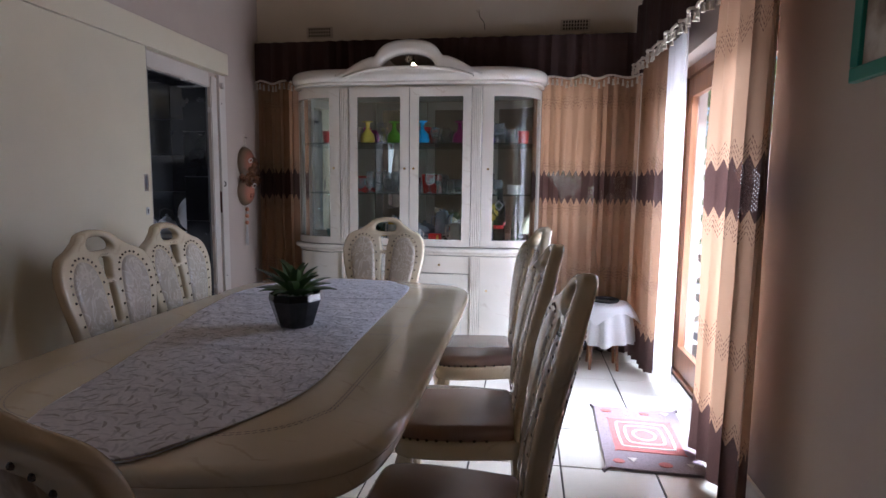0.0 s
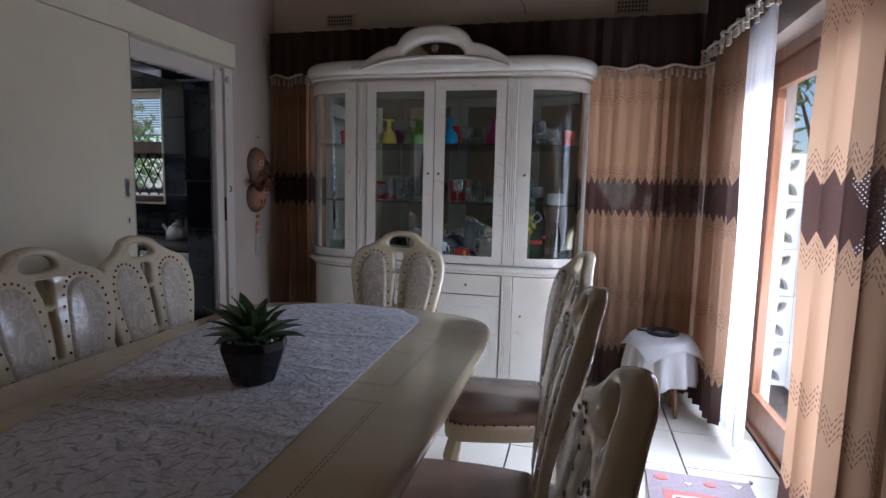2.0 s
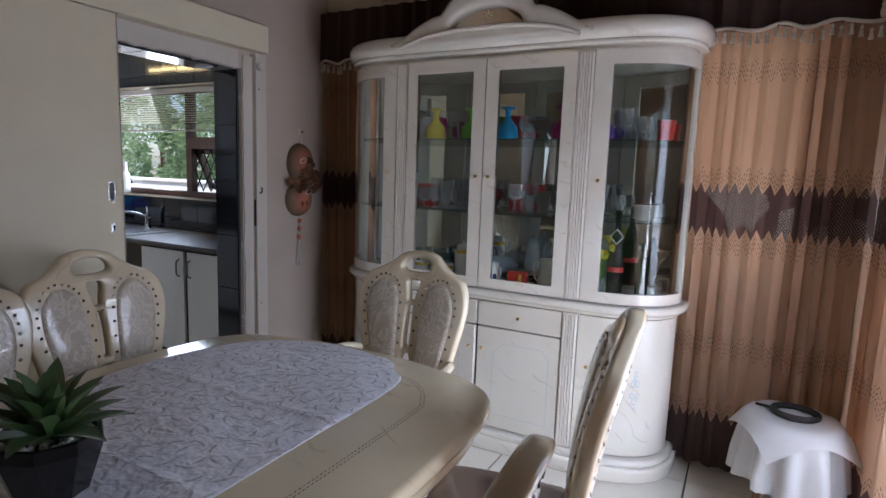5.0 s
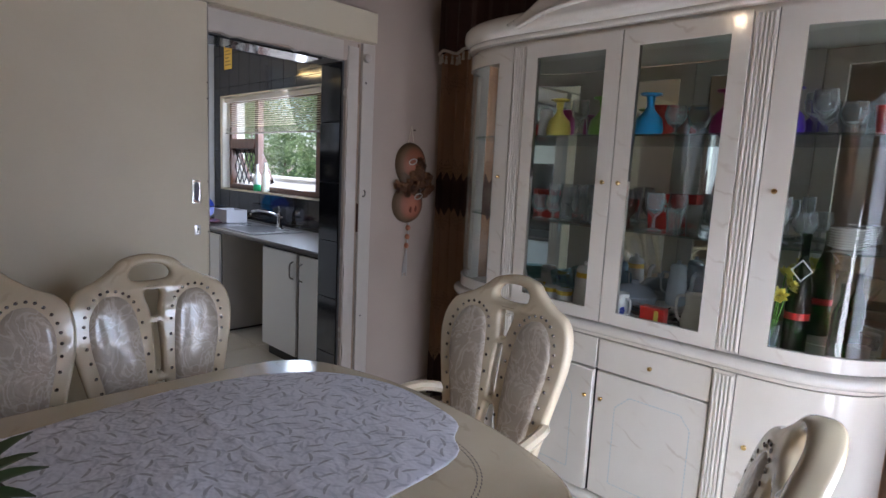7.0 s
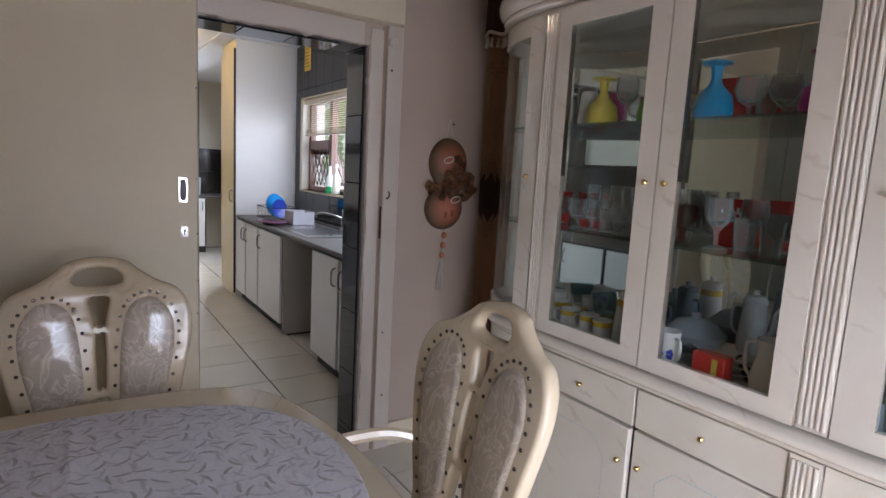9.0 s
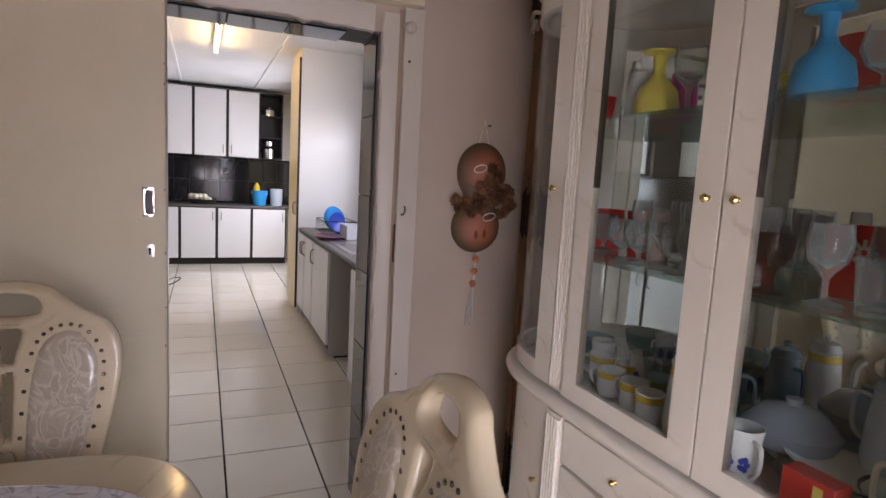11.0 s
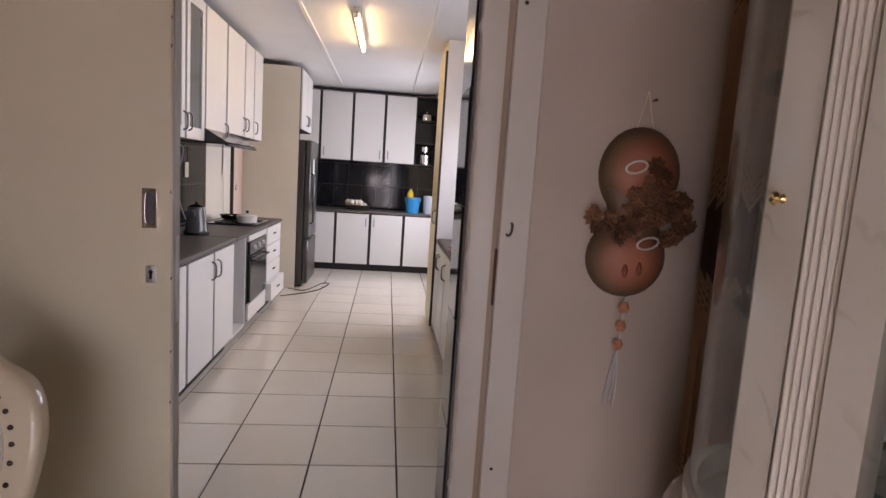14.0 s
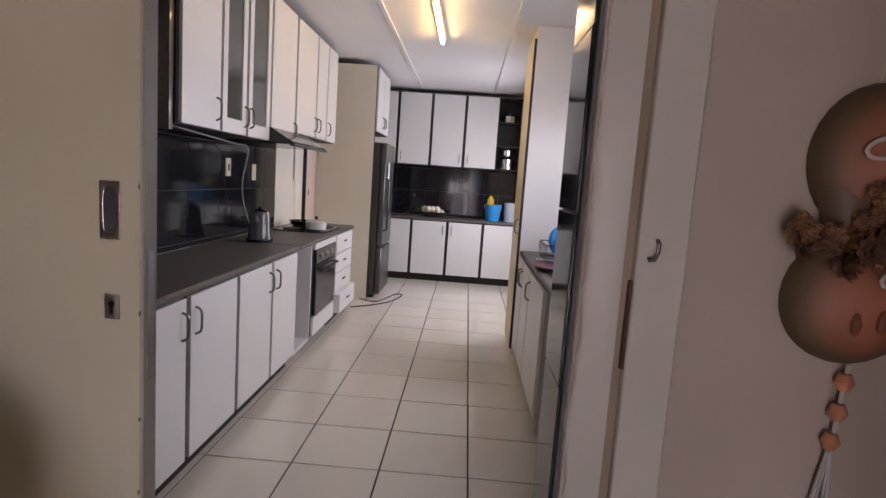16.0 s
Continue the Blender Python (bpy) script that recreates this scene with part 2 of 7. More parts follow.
def smooth(points, n=6, closed=True):
    """A rounded line through the points (Catmull-Rom)."""
    out, k = [], len(points)
    for i in range(k if closed else k - 1):
        p = [Vector(points[(i + j) % k if closed else max(0, min(k - 1, i + j))]) for j in (-1, 0, 1, 2)]
        for s in range(n):
            t = s / n
            out.append(0.5 * (2 * p[1] + (p[2] - p[0]) * t + (2 * p[0] - 5 * p[1] + 4 * p[2] - p[3]) * t * t + (3 * p[1] - p[0] - 3 * p[2] + p[3]) * t ** 3))
    if not closed:
        out.append(Vector(points[-1]))
    return out


def sheet(outlines, depth, bevel=0.0, res=2):
    """A flat piece in x and y with holes, from closed outlines, with rounded edges; its thickness runs along z about 0."""
    cu = bpy.data.curves.new("outline", "CURVE")
    cu.dimensions, cu.fill_mode = "2D", "BOTH"
    cu.extrude, cu.bevel_depth, cu.bevel_resolution = max(0.0, depth / 2 - bevel), bevel, res
    cu.offset = -bevel
    for pts in outlines:
        s = cu.splines.new("POLY")
        s.points.add(len(pts) - 1)
        for q, p in zip(s.points, pts):
            q.co = (p[0], p[1], 0, 1)
        s.use_cyclic_u = True
    ob = new("outline", cu)
    mesh = bpy.data.meshes.new_from_object(ob.evaluated_get(bpy.context.evaluated_depsgraph_get()))
    bm = bmesh.new()
    bm.from_mesh(mesh)
    bmesh.ops.remove_doubles(bm, verts=bm.verts, dist=0.0004)
    bpy.data.objects.remove(ob)
    bpy.data.curves.remove(cu)
    bpy.data.meshes.remove(mesh)
    return bm


def finish(bm, name, material, smooth_angle=40):
    mesh = bpy.data.meshes.new(name)
    bmesh.ops.recalc_face_normals(bm, faces=bm.faces)
    limit = radians(smooth_angle)
    for f in bm.faces:
        f.smooth = True
    for e in bm.edges:
        if len(e.link_faces) == 2 and e.calc_face_angle(0) > limit:
            e.smooth = False
    bm.to_mesh(mesh)
    bm.free()
    mesh.materials.append(material)
    return mesh


def part(name, bm, material, parent, label=""):
    ob = new(name, finish(bm, name, material))
    ob.parent = parent
    return tagged(ob, label)


def share(name, mesh, parent, m):
    """A piece on a mesh that others use too."""
    ob = new(name, mesh)
    ob.parent = parent
    ob.matrix_basis = m
    return ob


def thing(name, at, label, category, group="", rz=0):
    ob = new(name)
    ob.matrix_world = pose(*at, 0, 0, rz)
    ob.empty_display_size = 0.1
    return tagged(ob, label, category, group)


def setting(name, bm, material, label="", category=""):
    return tagged(new(name, finish(bm, name, material)), label, category, kind="structure")


# ---- the large structure ----
XW, XK = -2.32, -2.54          # dining and kitchen faces of the wall between
YN, YK = 4.68, 4.82            # north walls of dining room and kitchen
XE = 0.99                      # east wall, dining face
YS = -2.6                      # south wall
KS, KX = 1.93, -9.8            # kitchen's south and far walls
KC = 2.72                      # kitchen ceiling
DO0, DO1, DOZ = 2.9, 3.912, 2.055  # doorway to the kitchen

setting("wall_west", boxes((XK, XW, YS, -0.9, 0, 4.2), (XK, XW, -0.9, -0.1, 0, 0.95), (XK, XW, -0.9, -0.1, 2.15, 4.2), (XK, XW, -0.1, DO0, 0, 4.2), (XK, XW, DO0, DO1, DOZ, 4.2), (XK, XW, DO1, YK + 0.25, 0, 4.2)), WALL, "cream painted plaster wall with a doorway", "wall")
setting("wall_north", boxes((XW, -1.95, YN, YN + 0.25, 0, 4.2), (0.6, XE, YN, YN + 0.25, 0, 4.2), (-1.95, 0.6, YN, YN + 0.25, 0, 0.95), (-1.95, 0.6, YN, YN + 0.25, 2.2, 4.2)), GABLE, "cream painted gable wall behind the curtains", "wall")
EY0, EY1, EZ = 2.52, 4.36, 2.2
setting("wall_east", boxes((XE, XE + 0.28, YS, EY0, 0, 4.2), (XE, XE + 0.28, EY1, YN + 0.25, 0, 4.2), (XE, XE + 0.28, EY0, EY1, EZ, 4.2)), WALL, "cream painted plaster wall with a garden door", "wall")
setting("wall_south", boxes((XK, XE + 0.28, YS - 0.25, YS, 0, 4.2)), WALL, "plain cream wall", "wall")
cl = bmesh.new()
for a, b in (((XK, 3.3), (-0.65, 4.3)), ((-0.65, 4.3), (XE + 0.3, 3.1))):
    vs = [cl.verts.new(p) for p in ((a[0], YS - 0.25, a[1]), (b[0], YS - 0.25, b[1]), (b[0], YN + 0.25, b[1]), (a[0], YN + 0.25, a[1]))]
    ws = [cl.verts.new(v.co + Vector((0, 0, 0.12))) for v in vs]
    cl.faces.new(vs), cl.faces.new(ws[::-1])
    for i in range(4):
        cl.faces.new((vs[i], vs[(i + 1) % 4], ws[(i + 1) % 4], ws[i]))
setting("ceiling_dining", cl, DARKCEIL, "dark timber sloped ceiling", "ceiling")

setting("wall_kitchen_north", boxes((KX, -8.7, YK, YK + 0.25, 0, KC), (-8.7, -7.2, YK, YK + 0.25, 0, 0.9), (-8.7, -7.2, YK, YK + 0.25, 2.2, KC), (-7.2, -5.82, YK, YK + 0.25, 0, KC), (-5.82, -3.5, YK, YK + 0.25, 0, 1.2), (-5.82, -3.5, YK, YK + 0.25, 2.16, KC), (-3.5, XK, YK, YK + 0.25, 0, KC)), KWALL, "kitchen wall with a window over the sink", "wall")
setting("wall_kitchen_south", boxes((KX, XK, KS - 0.25, KS, 0, KC)), KWALL, "cream painted kitchen wall", "wall")
setting("wall_kitchen_end", boxes((KX - 0.25, KX, KS - 0.25, YK + 0.25, 0, KC)), KWALL, "kitchen end wall", "wall")
setting("ceiling_kitchen", boxes((KX - 0.25, XK, KS - 0.25, YK + 0.25, KC, KC + 0.1)), CEIL, "white board ceiling", "ceiling")
setting("floor", boxes((KX - 0.25, XE + 0.6, YS - 0.25, YK + 0.25, -0.12, -0.008)), GROUT, "floor bed with dark grout", "floor")
FLOOR = bpy.data.objects["floor"]
setting("ground", boxes((-300, 300, -300, 300, -0.35, -0.2)), plain("garden_ground", (0.32, 0.28, 0.2), 0.9), "pale garden ground", "ground")


# ---- doorway to the kitchen: frame, sliding door, pelmet ----
def ragged_band(path, outer, amp, seed):
    """A skim of plaster on the wall whose inner edge is chipped; path and outer are two lines of (y, z) points."""
    rnd = random.Random(seed)
    bm = bmesh.new()
    cols = []
    for k, ((y, z), (oy, oz)) in enumerate(zip(path, outer)):
        d = Vector((0, oy - y, oz - z)).normalized()
        j = amp * (noise.noise(Vector((k * 0.31, seed, 0))) + 0.6 * rnd.uniform(-1, 1) * (rnd.random() < 0.35))
        e, o = Vector((0, y, z)) + d * j, Vector((0, oy, oz))
        cols.append([bm.verts.new(Vector((x, 0, 0)) + p) for x, p in ((XW - 0.03, e - d * 0.001), (XW + 0.008, e), (XW + 0.012, e + d * 0.005), (XW + 0.012, o), (XW - 0.03, o))])
    for c, d in zip(cols, cols[1:]):
        for k in range(5):
            bm.faces.new((c[k], c[(k + 1) % 5], d[(k + 1) % 5], d[k]))
    bm.faces.new(cols[0]), bm.faces.new(cols[-1][::-1])
    return bm


bn = ragged_band([(DO1 + 0.004, 0.03 * k) for k in range(72)], [(3.982, 0.03 * k) for k in range(72)], 0.012, 3)
merge(bn, ragged_band([(2.62 + 0.03 * k, DOZ) for k in range(43)], [(2.62 + 0.03 * k, 2.15) for k in range(43)], 0.012, 5))
setting("door_frame", bn, CREAMPAINT, "cream plaster band with a chipped edge round the doorway", "door frame")
setting("trim_rebate", boxes((XW, XW + 0.006, 3.9825, 3.9995, 0, 2.15)), plain("aged_timber_paint", (0.33, 0.24, 0.17), 0.6, 0, 0.3), "narrow brownish rebate beside the stop board", "trim")
strip = setting("trim_stop_board", boxes((XW, XW + 0.024, 4.0, 4.085, 0, 2.158), bevel=0.003), CREAMPAINT, "white painted timber stop board beside the doorway", "trim")
part("strike_plate", boxes((XW + 0.0065, XW + 0.02, 3.994, 3.9996, 1.13, 1.29)), plain("rusty_steel", (0.1, 0.04, 0.025), 0.6, 0.5), strip, "rusty strike plate")
nails = [(4.025, 1.95, 0.006), (4.03, 0.64, 0.005), (4.04, 0.3, 0.006)]
for y, z, r in nails:
    part("screw_hole", lathe(bmesh.new(), [(0, 0.001), (r, 0.001), (r * 0.7, 0.003), (0, 0.003)], (XW + 0.023, y, z), 10, pose(0, 0, 0, 0, 90, 0)), DARKEDGE, strip)
hk = tube(bmesh.new(), [(XW + 0.024, 4.032, 1.365), (XW + 0.034, 4.032, 1.36), (XW + 0.036, 4.031, 1.345), (XW + 0.033, 4.027, 1.332), (XW + 0.03, 4.02, 1.33), (XW + 0.03, 4.018, 1.336)], 0.004)
part("hook", hk, NAIL, strip, "small dark hook")
part("roller_end", lathe(bmesh.new(), [(0, 0.03), (0.012, 0.03), (0.022, 0.022), (0.024, 0), (0, 0)], (XW + 0.024, 4.022, 2.08), 16, pose(0, 0, 0, 0, 90, 0)), CREAMPAINT, strip, "round door buffer")

pelmet = thing("sliding_door_pelmet", (XW, 2.2, 2.16), "white painted timber box over the sliding door rail", "pelmet")
part("fascia", boxes((0.045, 0.065, -1.2, 1.865, 0, 0.155), bevel=0.003), WHITE, pelmet)
part("top_board", boxes((0, 0.045, -1.2, 1.865, 0.135, 0.155)), WHITE, pelmet)
part("bottom_board", boxes((0.0, 0.0448, 0.96, 1.8448, 0.0, 0.012)), WHITE, pelmet)
part("end_cap", boxes((0.0, 0.0448, 1.845, 1.8649, 0.0, 0.1349)), WHITE, pelmet)
part("rail", boxes((0.012, 0.03, -1.2, 1.84, 0.06, 0.1)), STEEL, pelmet)

sdoor = thing("sliding_door", (XW + 0.02, 2.68, 0.012), "white painted sliding door, slid open, with recessed metal pull", "door")
door_panel = part("door_panel", boxes((-0.005, 0.036, -0.85, 0.462, 0, 2.145), bevel=0.004), WHITE, sdoor)
part("door_edge", boxes((-0.004, 0.035, 0.4625, 0.466, 0, 2.145)), plain("worn_edge_paint", (0.42, 0.38, 0.33), 0.5, 0, 0.4), sdoor, "worn grey-painted door edge")
pull = part("pull_plate", sheet([smooth([(-0.018, -0.051), (0.018, -0.051), (0.018, 0.051), (-0.018, 0.051)], 1), smooth([(-0.01, -0.03), (0, -0.041), (0.01, -0.03), (0.01, 0.03), (0, 0.041), (-0.01, 0.03)], 3)], 0.004, 0.001), CHROME, sdoor, "chrome recessed door pull")
pull.matrix_basis = pose(0.038, 0.407, 1.34, 90, 0, 90)
# nearly flush insert; the recess's shade is put into its dark colour
cup = part("pull_cup", sheet([smooth([(-0.01, -0.03), (0, -0.041), (0.01, -0.03), (0.01, 0.03), (0, 0.041), (-0.01, 0.03)], 3)], 0.001), plain("shaded_steel", (0.10, 0.10, 0.11), 0.5, 0.6), pull)
cup.matrix_basis = pose(0, 0, -0.0008)
lockp = part("keyhole_plate", sheet([smooth([(-0.013, -0.022), (0.013, -0.022), (0.013, 0.022), (-0.013, 0.022)], 1)], 0.004, 0.001), STEEL, sdoor, "steel keyhole plate")
lockp.matrix_basis = pose(0.038, 0.41, 1.17, 90, 0, 90)
key = part("keyhole", sheet([smooth([(-0.003, -0.012), (0.003, -0.012), (0.003, 0), (0.006, 0.006), (0, 0.012), (-0.006, 0.006), (-0.003, 0)], 2)], 0.001), BLACK, lockp)
key.matrix_basis = pose(0, 0, 0.0026)
part("lock_faceplate", boxes((0.006, 0.026, 0.4662, 0.4675, 1.04, 1.27), (0.011, 0.021, 0.4675, 0.4682, 1.12, 1.19)), STEEL, sdoor)

chip_mat = plain("bare_board", (0.16, 0.13, 0.11), 0.8, 0, 0.3)
rnd = random.Random(17)
for k in range(7):
    z = rnd.uniform(0.3, 1.95)
    pts = [(rnd.uniform(0.6, 1.0) * rnd.uniform(0.0015, 0.0035) * math.cos(a), rnd.uniform(0.6, 1.5) * 0.005 * math.sin(a)) for a in (0.2, 1.3, 2.4, 3.4, 4.5, 5.5)]
    chip = part("paint_chip", sheet([pts], 0.0008), chip_mat, sdoor, "chipped paint")
    chip.matrix_basis = pose(0.0362, 0.457 + rnd.uniform(0, 0.002), z, 90, 0, 90)

# ---- skirting ----
setting("baseboard", boxes((XW, XW + 0.018, 4.087, YN, 0, 0.13), (XW, XW + 0.018, YS, 2.2, 0, 0.13), (XE - 0.018, XE, YS, EY0 - 0.02, 0, 0.12), bevel=0.004), WHITE, "white painted skirting board", "baseboard")


# ---- curtains ----
def curtain_mat():
    m = Nodes("peach_zigzag_curtain", (0.6, 0.4, 0.3), 0.75)
    uv = m.node("ShaderNodeTexCoord")
    sep = m.node("ShaderNodeSeparateXYZ")
    m.link(uv.outputs["UV"], sep.inputs[0])
    u, v = sep.outputs[0], sep.outputs[1]
    zz = m.math("MULTIPLY_ADD", m.math("PINGPONG", u, 0.028), 2.0, -0.017)
    w = m.math("ADD", v, zz)
    wm = m.math("SUBTRACT", v, zz)

    def between(x, a, b):
        return m.math("MULTIPLY", m.math("GREATER_THAN", x, a), m.math("LESS_THAN", x, b))

    band = m.math("MULTIPLY", m.math("GREATER_THAN", w, 1.255), m.math("LESS_THAN", wm, 1.455))
    hem = m.math("LESS_THAN", w, 0.31)
    dark = m.math("MAXIMUM", band, hem)
    stitch = m.math("GREATER_THAN", m.math("FRACT", m.math("MULTIPLY", u, 95.0)), 0.35)
    lines = m.math("LESS_THAN", m.math("FRACT", m.math("MULTIPLY", w, 42.0)), 0.3)
    linesm = m.math("LESS_THAN", m.math("FRACT", m.math("MULTIPLY", wm, 42.0)), 0.3)
    group = m.math("MAXIMUM", m.math("MAXIMUM", between(w, 0.33, 0.38), between(w, 0.64, 0.735)), between(w, 1.165, 1.24))
    groupm = m.math("MAXIMUM", between(wm, 1.475, 1.545), between(wm, 1.96, 2.05))
    ln = m.math("MULTIPLY", m.math("MAXIMUM", m.math("MULTIPLY", lines, group), m.math("MULTIPLY", linesm, groupm)), stitch)
    weave = m.noise(230, 2, 0.5)
    soft = m.noise(2.0, 3)
    peach = m.mix(soft, (0.355, 0.205, 0.12), (0.43, 0.268, 0.168))
    brown = m.mix(weave, (0.055, 0.027, 0.022), (0.10, 0.055, 0.045))
    c = m.mix(m.math("MULTIPLY", ln, 0.9), peach, (0.10, 0.05, 0.035))
    c = m.mix(dark, c, brown)
    m.color(c)
    m.bump(weave, 0.15, 0.001)
    tr = m.node("ShaderNodeBsdfTranslucent")
    m.link(c, tr.inputs["Color"])
    mx = m.node("ShaderNodeMixShader")
    mx.inputs[0].default_value = 0.38
    m.link(m.b.outputs[0], mx.inputs[1])
    m.link(tr.outputs[0], mx.inputs[2])
    # open lace diamonds in the brown band
    a = m.math("ABSOLUTE", m.math("SINE", m.math("MULTIPLY", m.math("ADD", u, v), 190.0)))
    b = m.math("ABSOLUTE", m.math("SINE", m.math("MULTIPLY", m.math("SUBTRACT", u, v), 190.0)))
    lace = m.math("MULTIPLY", m.math("GREATER_THAN", m.math("MULTIPLY", a, b), 0.7), m.math("MULTIPLY", band, m.math("GREATER_THAN", m.noise(3.0, 1), 0.57)))
    tp = m.node("ShaderNodeBsdfTransparent")
    m2 = m.node("ShaderNodeMixShader")
    m.link(m.math("MULTIPLY", lace, 0.5), m2.inputs[0])
    m.link(mx.outputs[0], m2.inputs[1])
    m.link(tp.outputs[0], m2.inputs[2])
    m.link(m2.outputs[0], m.tree.nodes["Material Output"].inputs["Surface"])
    return m.mat


def cloth_mat(name, color, trans):
    m = Nodes(name, color, 0.8)
    m.bump(m.noise(300, 2), 0.1, 0.001)
    tr = m.node("ShaderNodeBsdfTranslucent")
    tr.inputs["Color"].default_value = (*color, 1)
    mx = m.node("ShaderNodeMixShader")
    mx.inputs[0].default_value = trans
    m.link(m.b.outputs[0], mx.inputs[1])
    m.link(tr.outputs[0], mx.inputs[2])
    m.link(mx.outputs[0], m.tree.nodes["Material Output"].inputs["Surface"])
    return m.mat


CURTAIN = curtain_mat()
SHEER = cloth_mat("white_sheer", (0.85, 0.85, 0.86), 0.6)
FRINGE = cloth_mat("cream_fringe", (0.66, 0.60, 0.50), 0.2)


def drape(name, material, a, b, z0, z1, folds, amp, label, category="curtain", parent=None, seed=1, flare=0.0, top_amp=0.5):
    """Hanging cloth from plan point a to b, with uneven folds."""
    rnd = random.Random(seed)
    a, b = Vector((*a, 0)), Vector((*b, 0))
    d = (b - a).normalized()
    nrm = Vector((-d.y, d.x, 0))
    n, levels = folds * 10, 14
    length = (b - a).length
    ph = [rnd.uniform(-1.3, 1.3) for _ in range(folds + 2)]
    am = [rnd.uniform(0.35, 1.4) for _ in range(folds + 2)]
    bm = bmesh.new()
    uvl = bm.loops.layers.uv.new("UVMap")
    rows = []
    for j in range(levels + 1):
        z = z0 + (z1 - z0) * j / levels
        row, s, prev = [], 0.0, None
        for i in range(n + 1):
            f = i / n * folds
            k = int(f)
            ph_i = ph[k] * (1 - f + k) + ph[k + 1] * (f - k)
            am_i = am[k] * (1 - f + k) + am[k + 1] * (f - k)
            h = top_amp + (1 - top_amp) * (1 - (j / levels)) ** 0.6
            off = amp * am_i * h * math.sin(2 * math.pi * f + ph_i + 0.25 * math.sin(3 * z + k))
            along = length * i / n + 0.35 * amp * am_i * h * math.sin(4 * math.pi * f + ph_i)
            spread = (i / n - 0.5) * flare * (1 - j / levels)
            p = a + d * (along + spread) + nrm * off + Vector((0, 0, z))
            s += (p - prev).length if prev is not None else 0
            prev = p
            row.append((bm.verts.new(p), s, z))
        rows.append(row)
    for r, q in zip(rows, rows[1:]):
        for i in range(n):
            four = (r[i], r[i + 1], q[i + 1], q[i])
            f = bm.faces.new([v for v, _, _ in four])
            for loop, (_, s, z) in zip(f.loops, four):
                loop[uvl].uv = (s, z)
    ob = new(name, finish(bm, name, material, 80))
    if parent:
        ob.parent = parent
        return ob
    return tagged(ob, label, category)


drape("curtain", CURTAIN, (-2.28, 4.6), (-1.72, 4.625), 0.03, 2.23, 7, 0.03, "peach curtain with zigzag bands beside the display cabinet", seed=3)
drape("curtain", CURTAIN, (-1.68, 4.652), (-0.05, 4.652), 0.03, 2.23, 15, 0.014, "peach curtain with zigzag bands behind the display cabinet", seed=4)
drape("curtain", CURTAIN, (-0.02, 4.61), (0.84, 4.58), 0.03, 2.23, 10, 0.03, "peach curtain with a brown lace band beside the corner stool", seed=5)
drape("curtain", CURTAIN, (0.84, 4.5), (0.90, 4.02), 0.05, 2.3, 5, 0.04, "peach zigzag curtain drawn back beside the garden door", seed=6)
drape("sheer_curtain", SHEER, (0.945, 4.2), (0.935, 3.66), 0.05, 2.32, 8, 0.02, "bright white sheer curtain beside the garden door", seed=7)
drape("curtain", CURTAIN, (0.90, 2.9), (0.88, 2.2), 0.03, 2.6, 4, 0.048, "long peach zigzag curtain with brown lace hem at the garden door", seed=8)


def valance(name, a, b, z0, z1, label, seed):
    rail = thing(name, (0, 0, 0), label, "valance")
    drape("cloth", BROWNFAB, a, b, z0, z1, max(6, int(math.dist(a, b) * 9)), 0.018, "", parent=rail, seed=seed, top_amp=0.7)
    rnd = random.Random(seed)
    n = int(math.dist(a, b) / 0.035)
    braid = bmesh.new()
    pa, pb = Vector((*a, 0)), Vector((*b, 0))
    side = Vector(((pb - pa).y, -(pb - pa).x, 0)).normalized()
    pts = [pa.lerp(pb, i / (2 * n)) + side * (0.012 + 0.012 * math.sin(i * 0.75 + seed)) + Vector((0, 0, z0 + 0.012 * math.sin(i * 0.5))) for i in range(2 * n + 1)]
    tube(braid, pts, 0.009, 6)
    part("braid", braid, FRINGE, rail, "cream fringe braid")
    tassel = lathe(bmesh.new(), [(0, 0), (0.005, -0.004), (0.009, -0.012), (0.004, -0.018), (0.007, -0.024), (0.011, -0.05), (0, -0.052)], n=6)
    mesh = finish(tassel, "tassel", FRINGE)
    for i in range(n):
        share("tassel", mesh, rail, Matrix.Translation(pts[2 * i + 1] + Vector((0, 0, -0.006 - 0.02 * rnd.random()))))
    return rail


valance("valance", (-2.3, 4.58), (0.86, 4.56), 2.2, 2.525, "dark brown gathered cloth valance with cream tassels", 11)
valance("valance", (0.78, 4.52), (0.84, 2.3), 2.255, 2.68, "dark brown cloth valance with cream tassels over the garden door", 12)


# ---- display cabinet ----
CX, CY = -0.888, 4.228
cab = thing("display_cabinet", (CX, CY, 0), "cream marbled glossy display cabinet with curved glass ends", "cabinet")
HF, RX, RY = 0.545, 0.43, 0.31   # half width of the flat front, and the curved ends


def end_point(a, side, off=0.0):
    """A point on the curved end; a in degrees from the front round to the back."""
    c, s = max(0.0, math.cos(radians(a))) ** 0.833, math.sin(radians(a)) ** 0.833
    nx, ny = s ** 1.4 / RX, -c ** 1.4 / RY
    k = off / math.hypot(nx, ny)
    return Vector((side * (HF + RX * s + nx * k), RY - RY * c + ny * k, 0))


def cab_plan(off, back=0.393, steps=10):
    right = [end_point(90 * i / steps, 1, off) for i in range(steps + 1)]
    left = [end_point(90 * i / steps, -1, off) for i in range(steps + 1)]
    pts = [Vector((-0.3, -off, 0)), Vector((0.3, -off, 0))] + right + [Vector((right[-1].x, back, 0)), Vector((left[-1].x, back, 0))] + left[::-1]
    return [(p.x, p.y) for p in pts]


def slab(off, z0, z1, bevel, res=2):
    bm = sheet([cab_plan(off)], z1 - z0, bevel, res)
    bmesh.ops.translate(bm, vec=(0, 0, (z0 + z1) / 2), verts=bm.verts)
    return bm


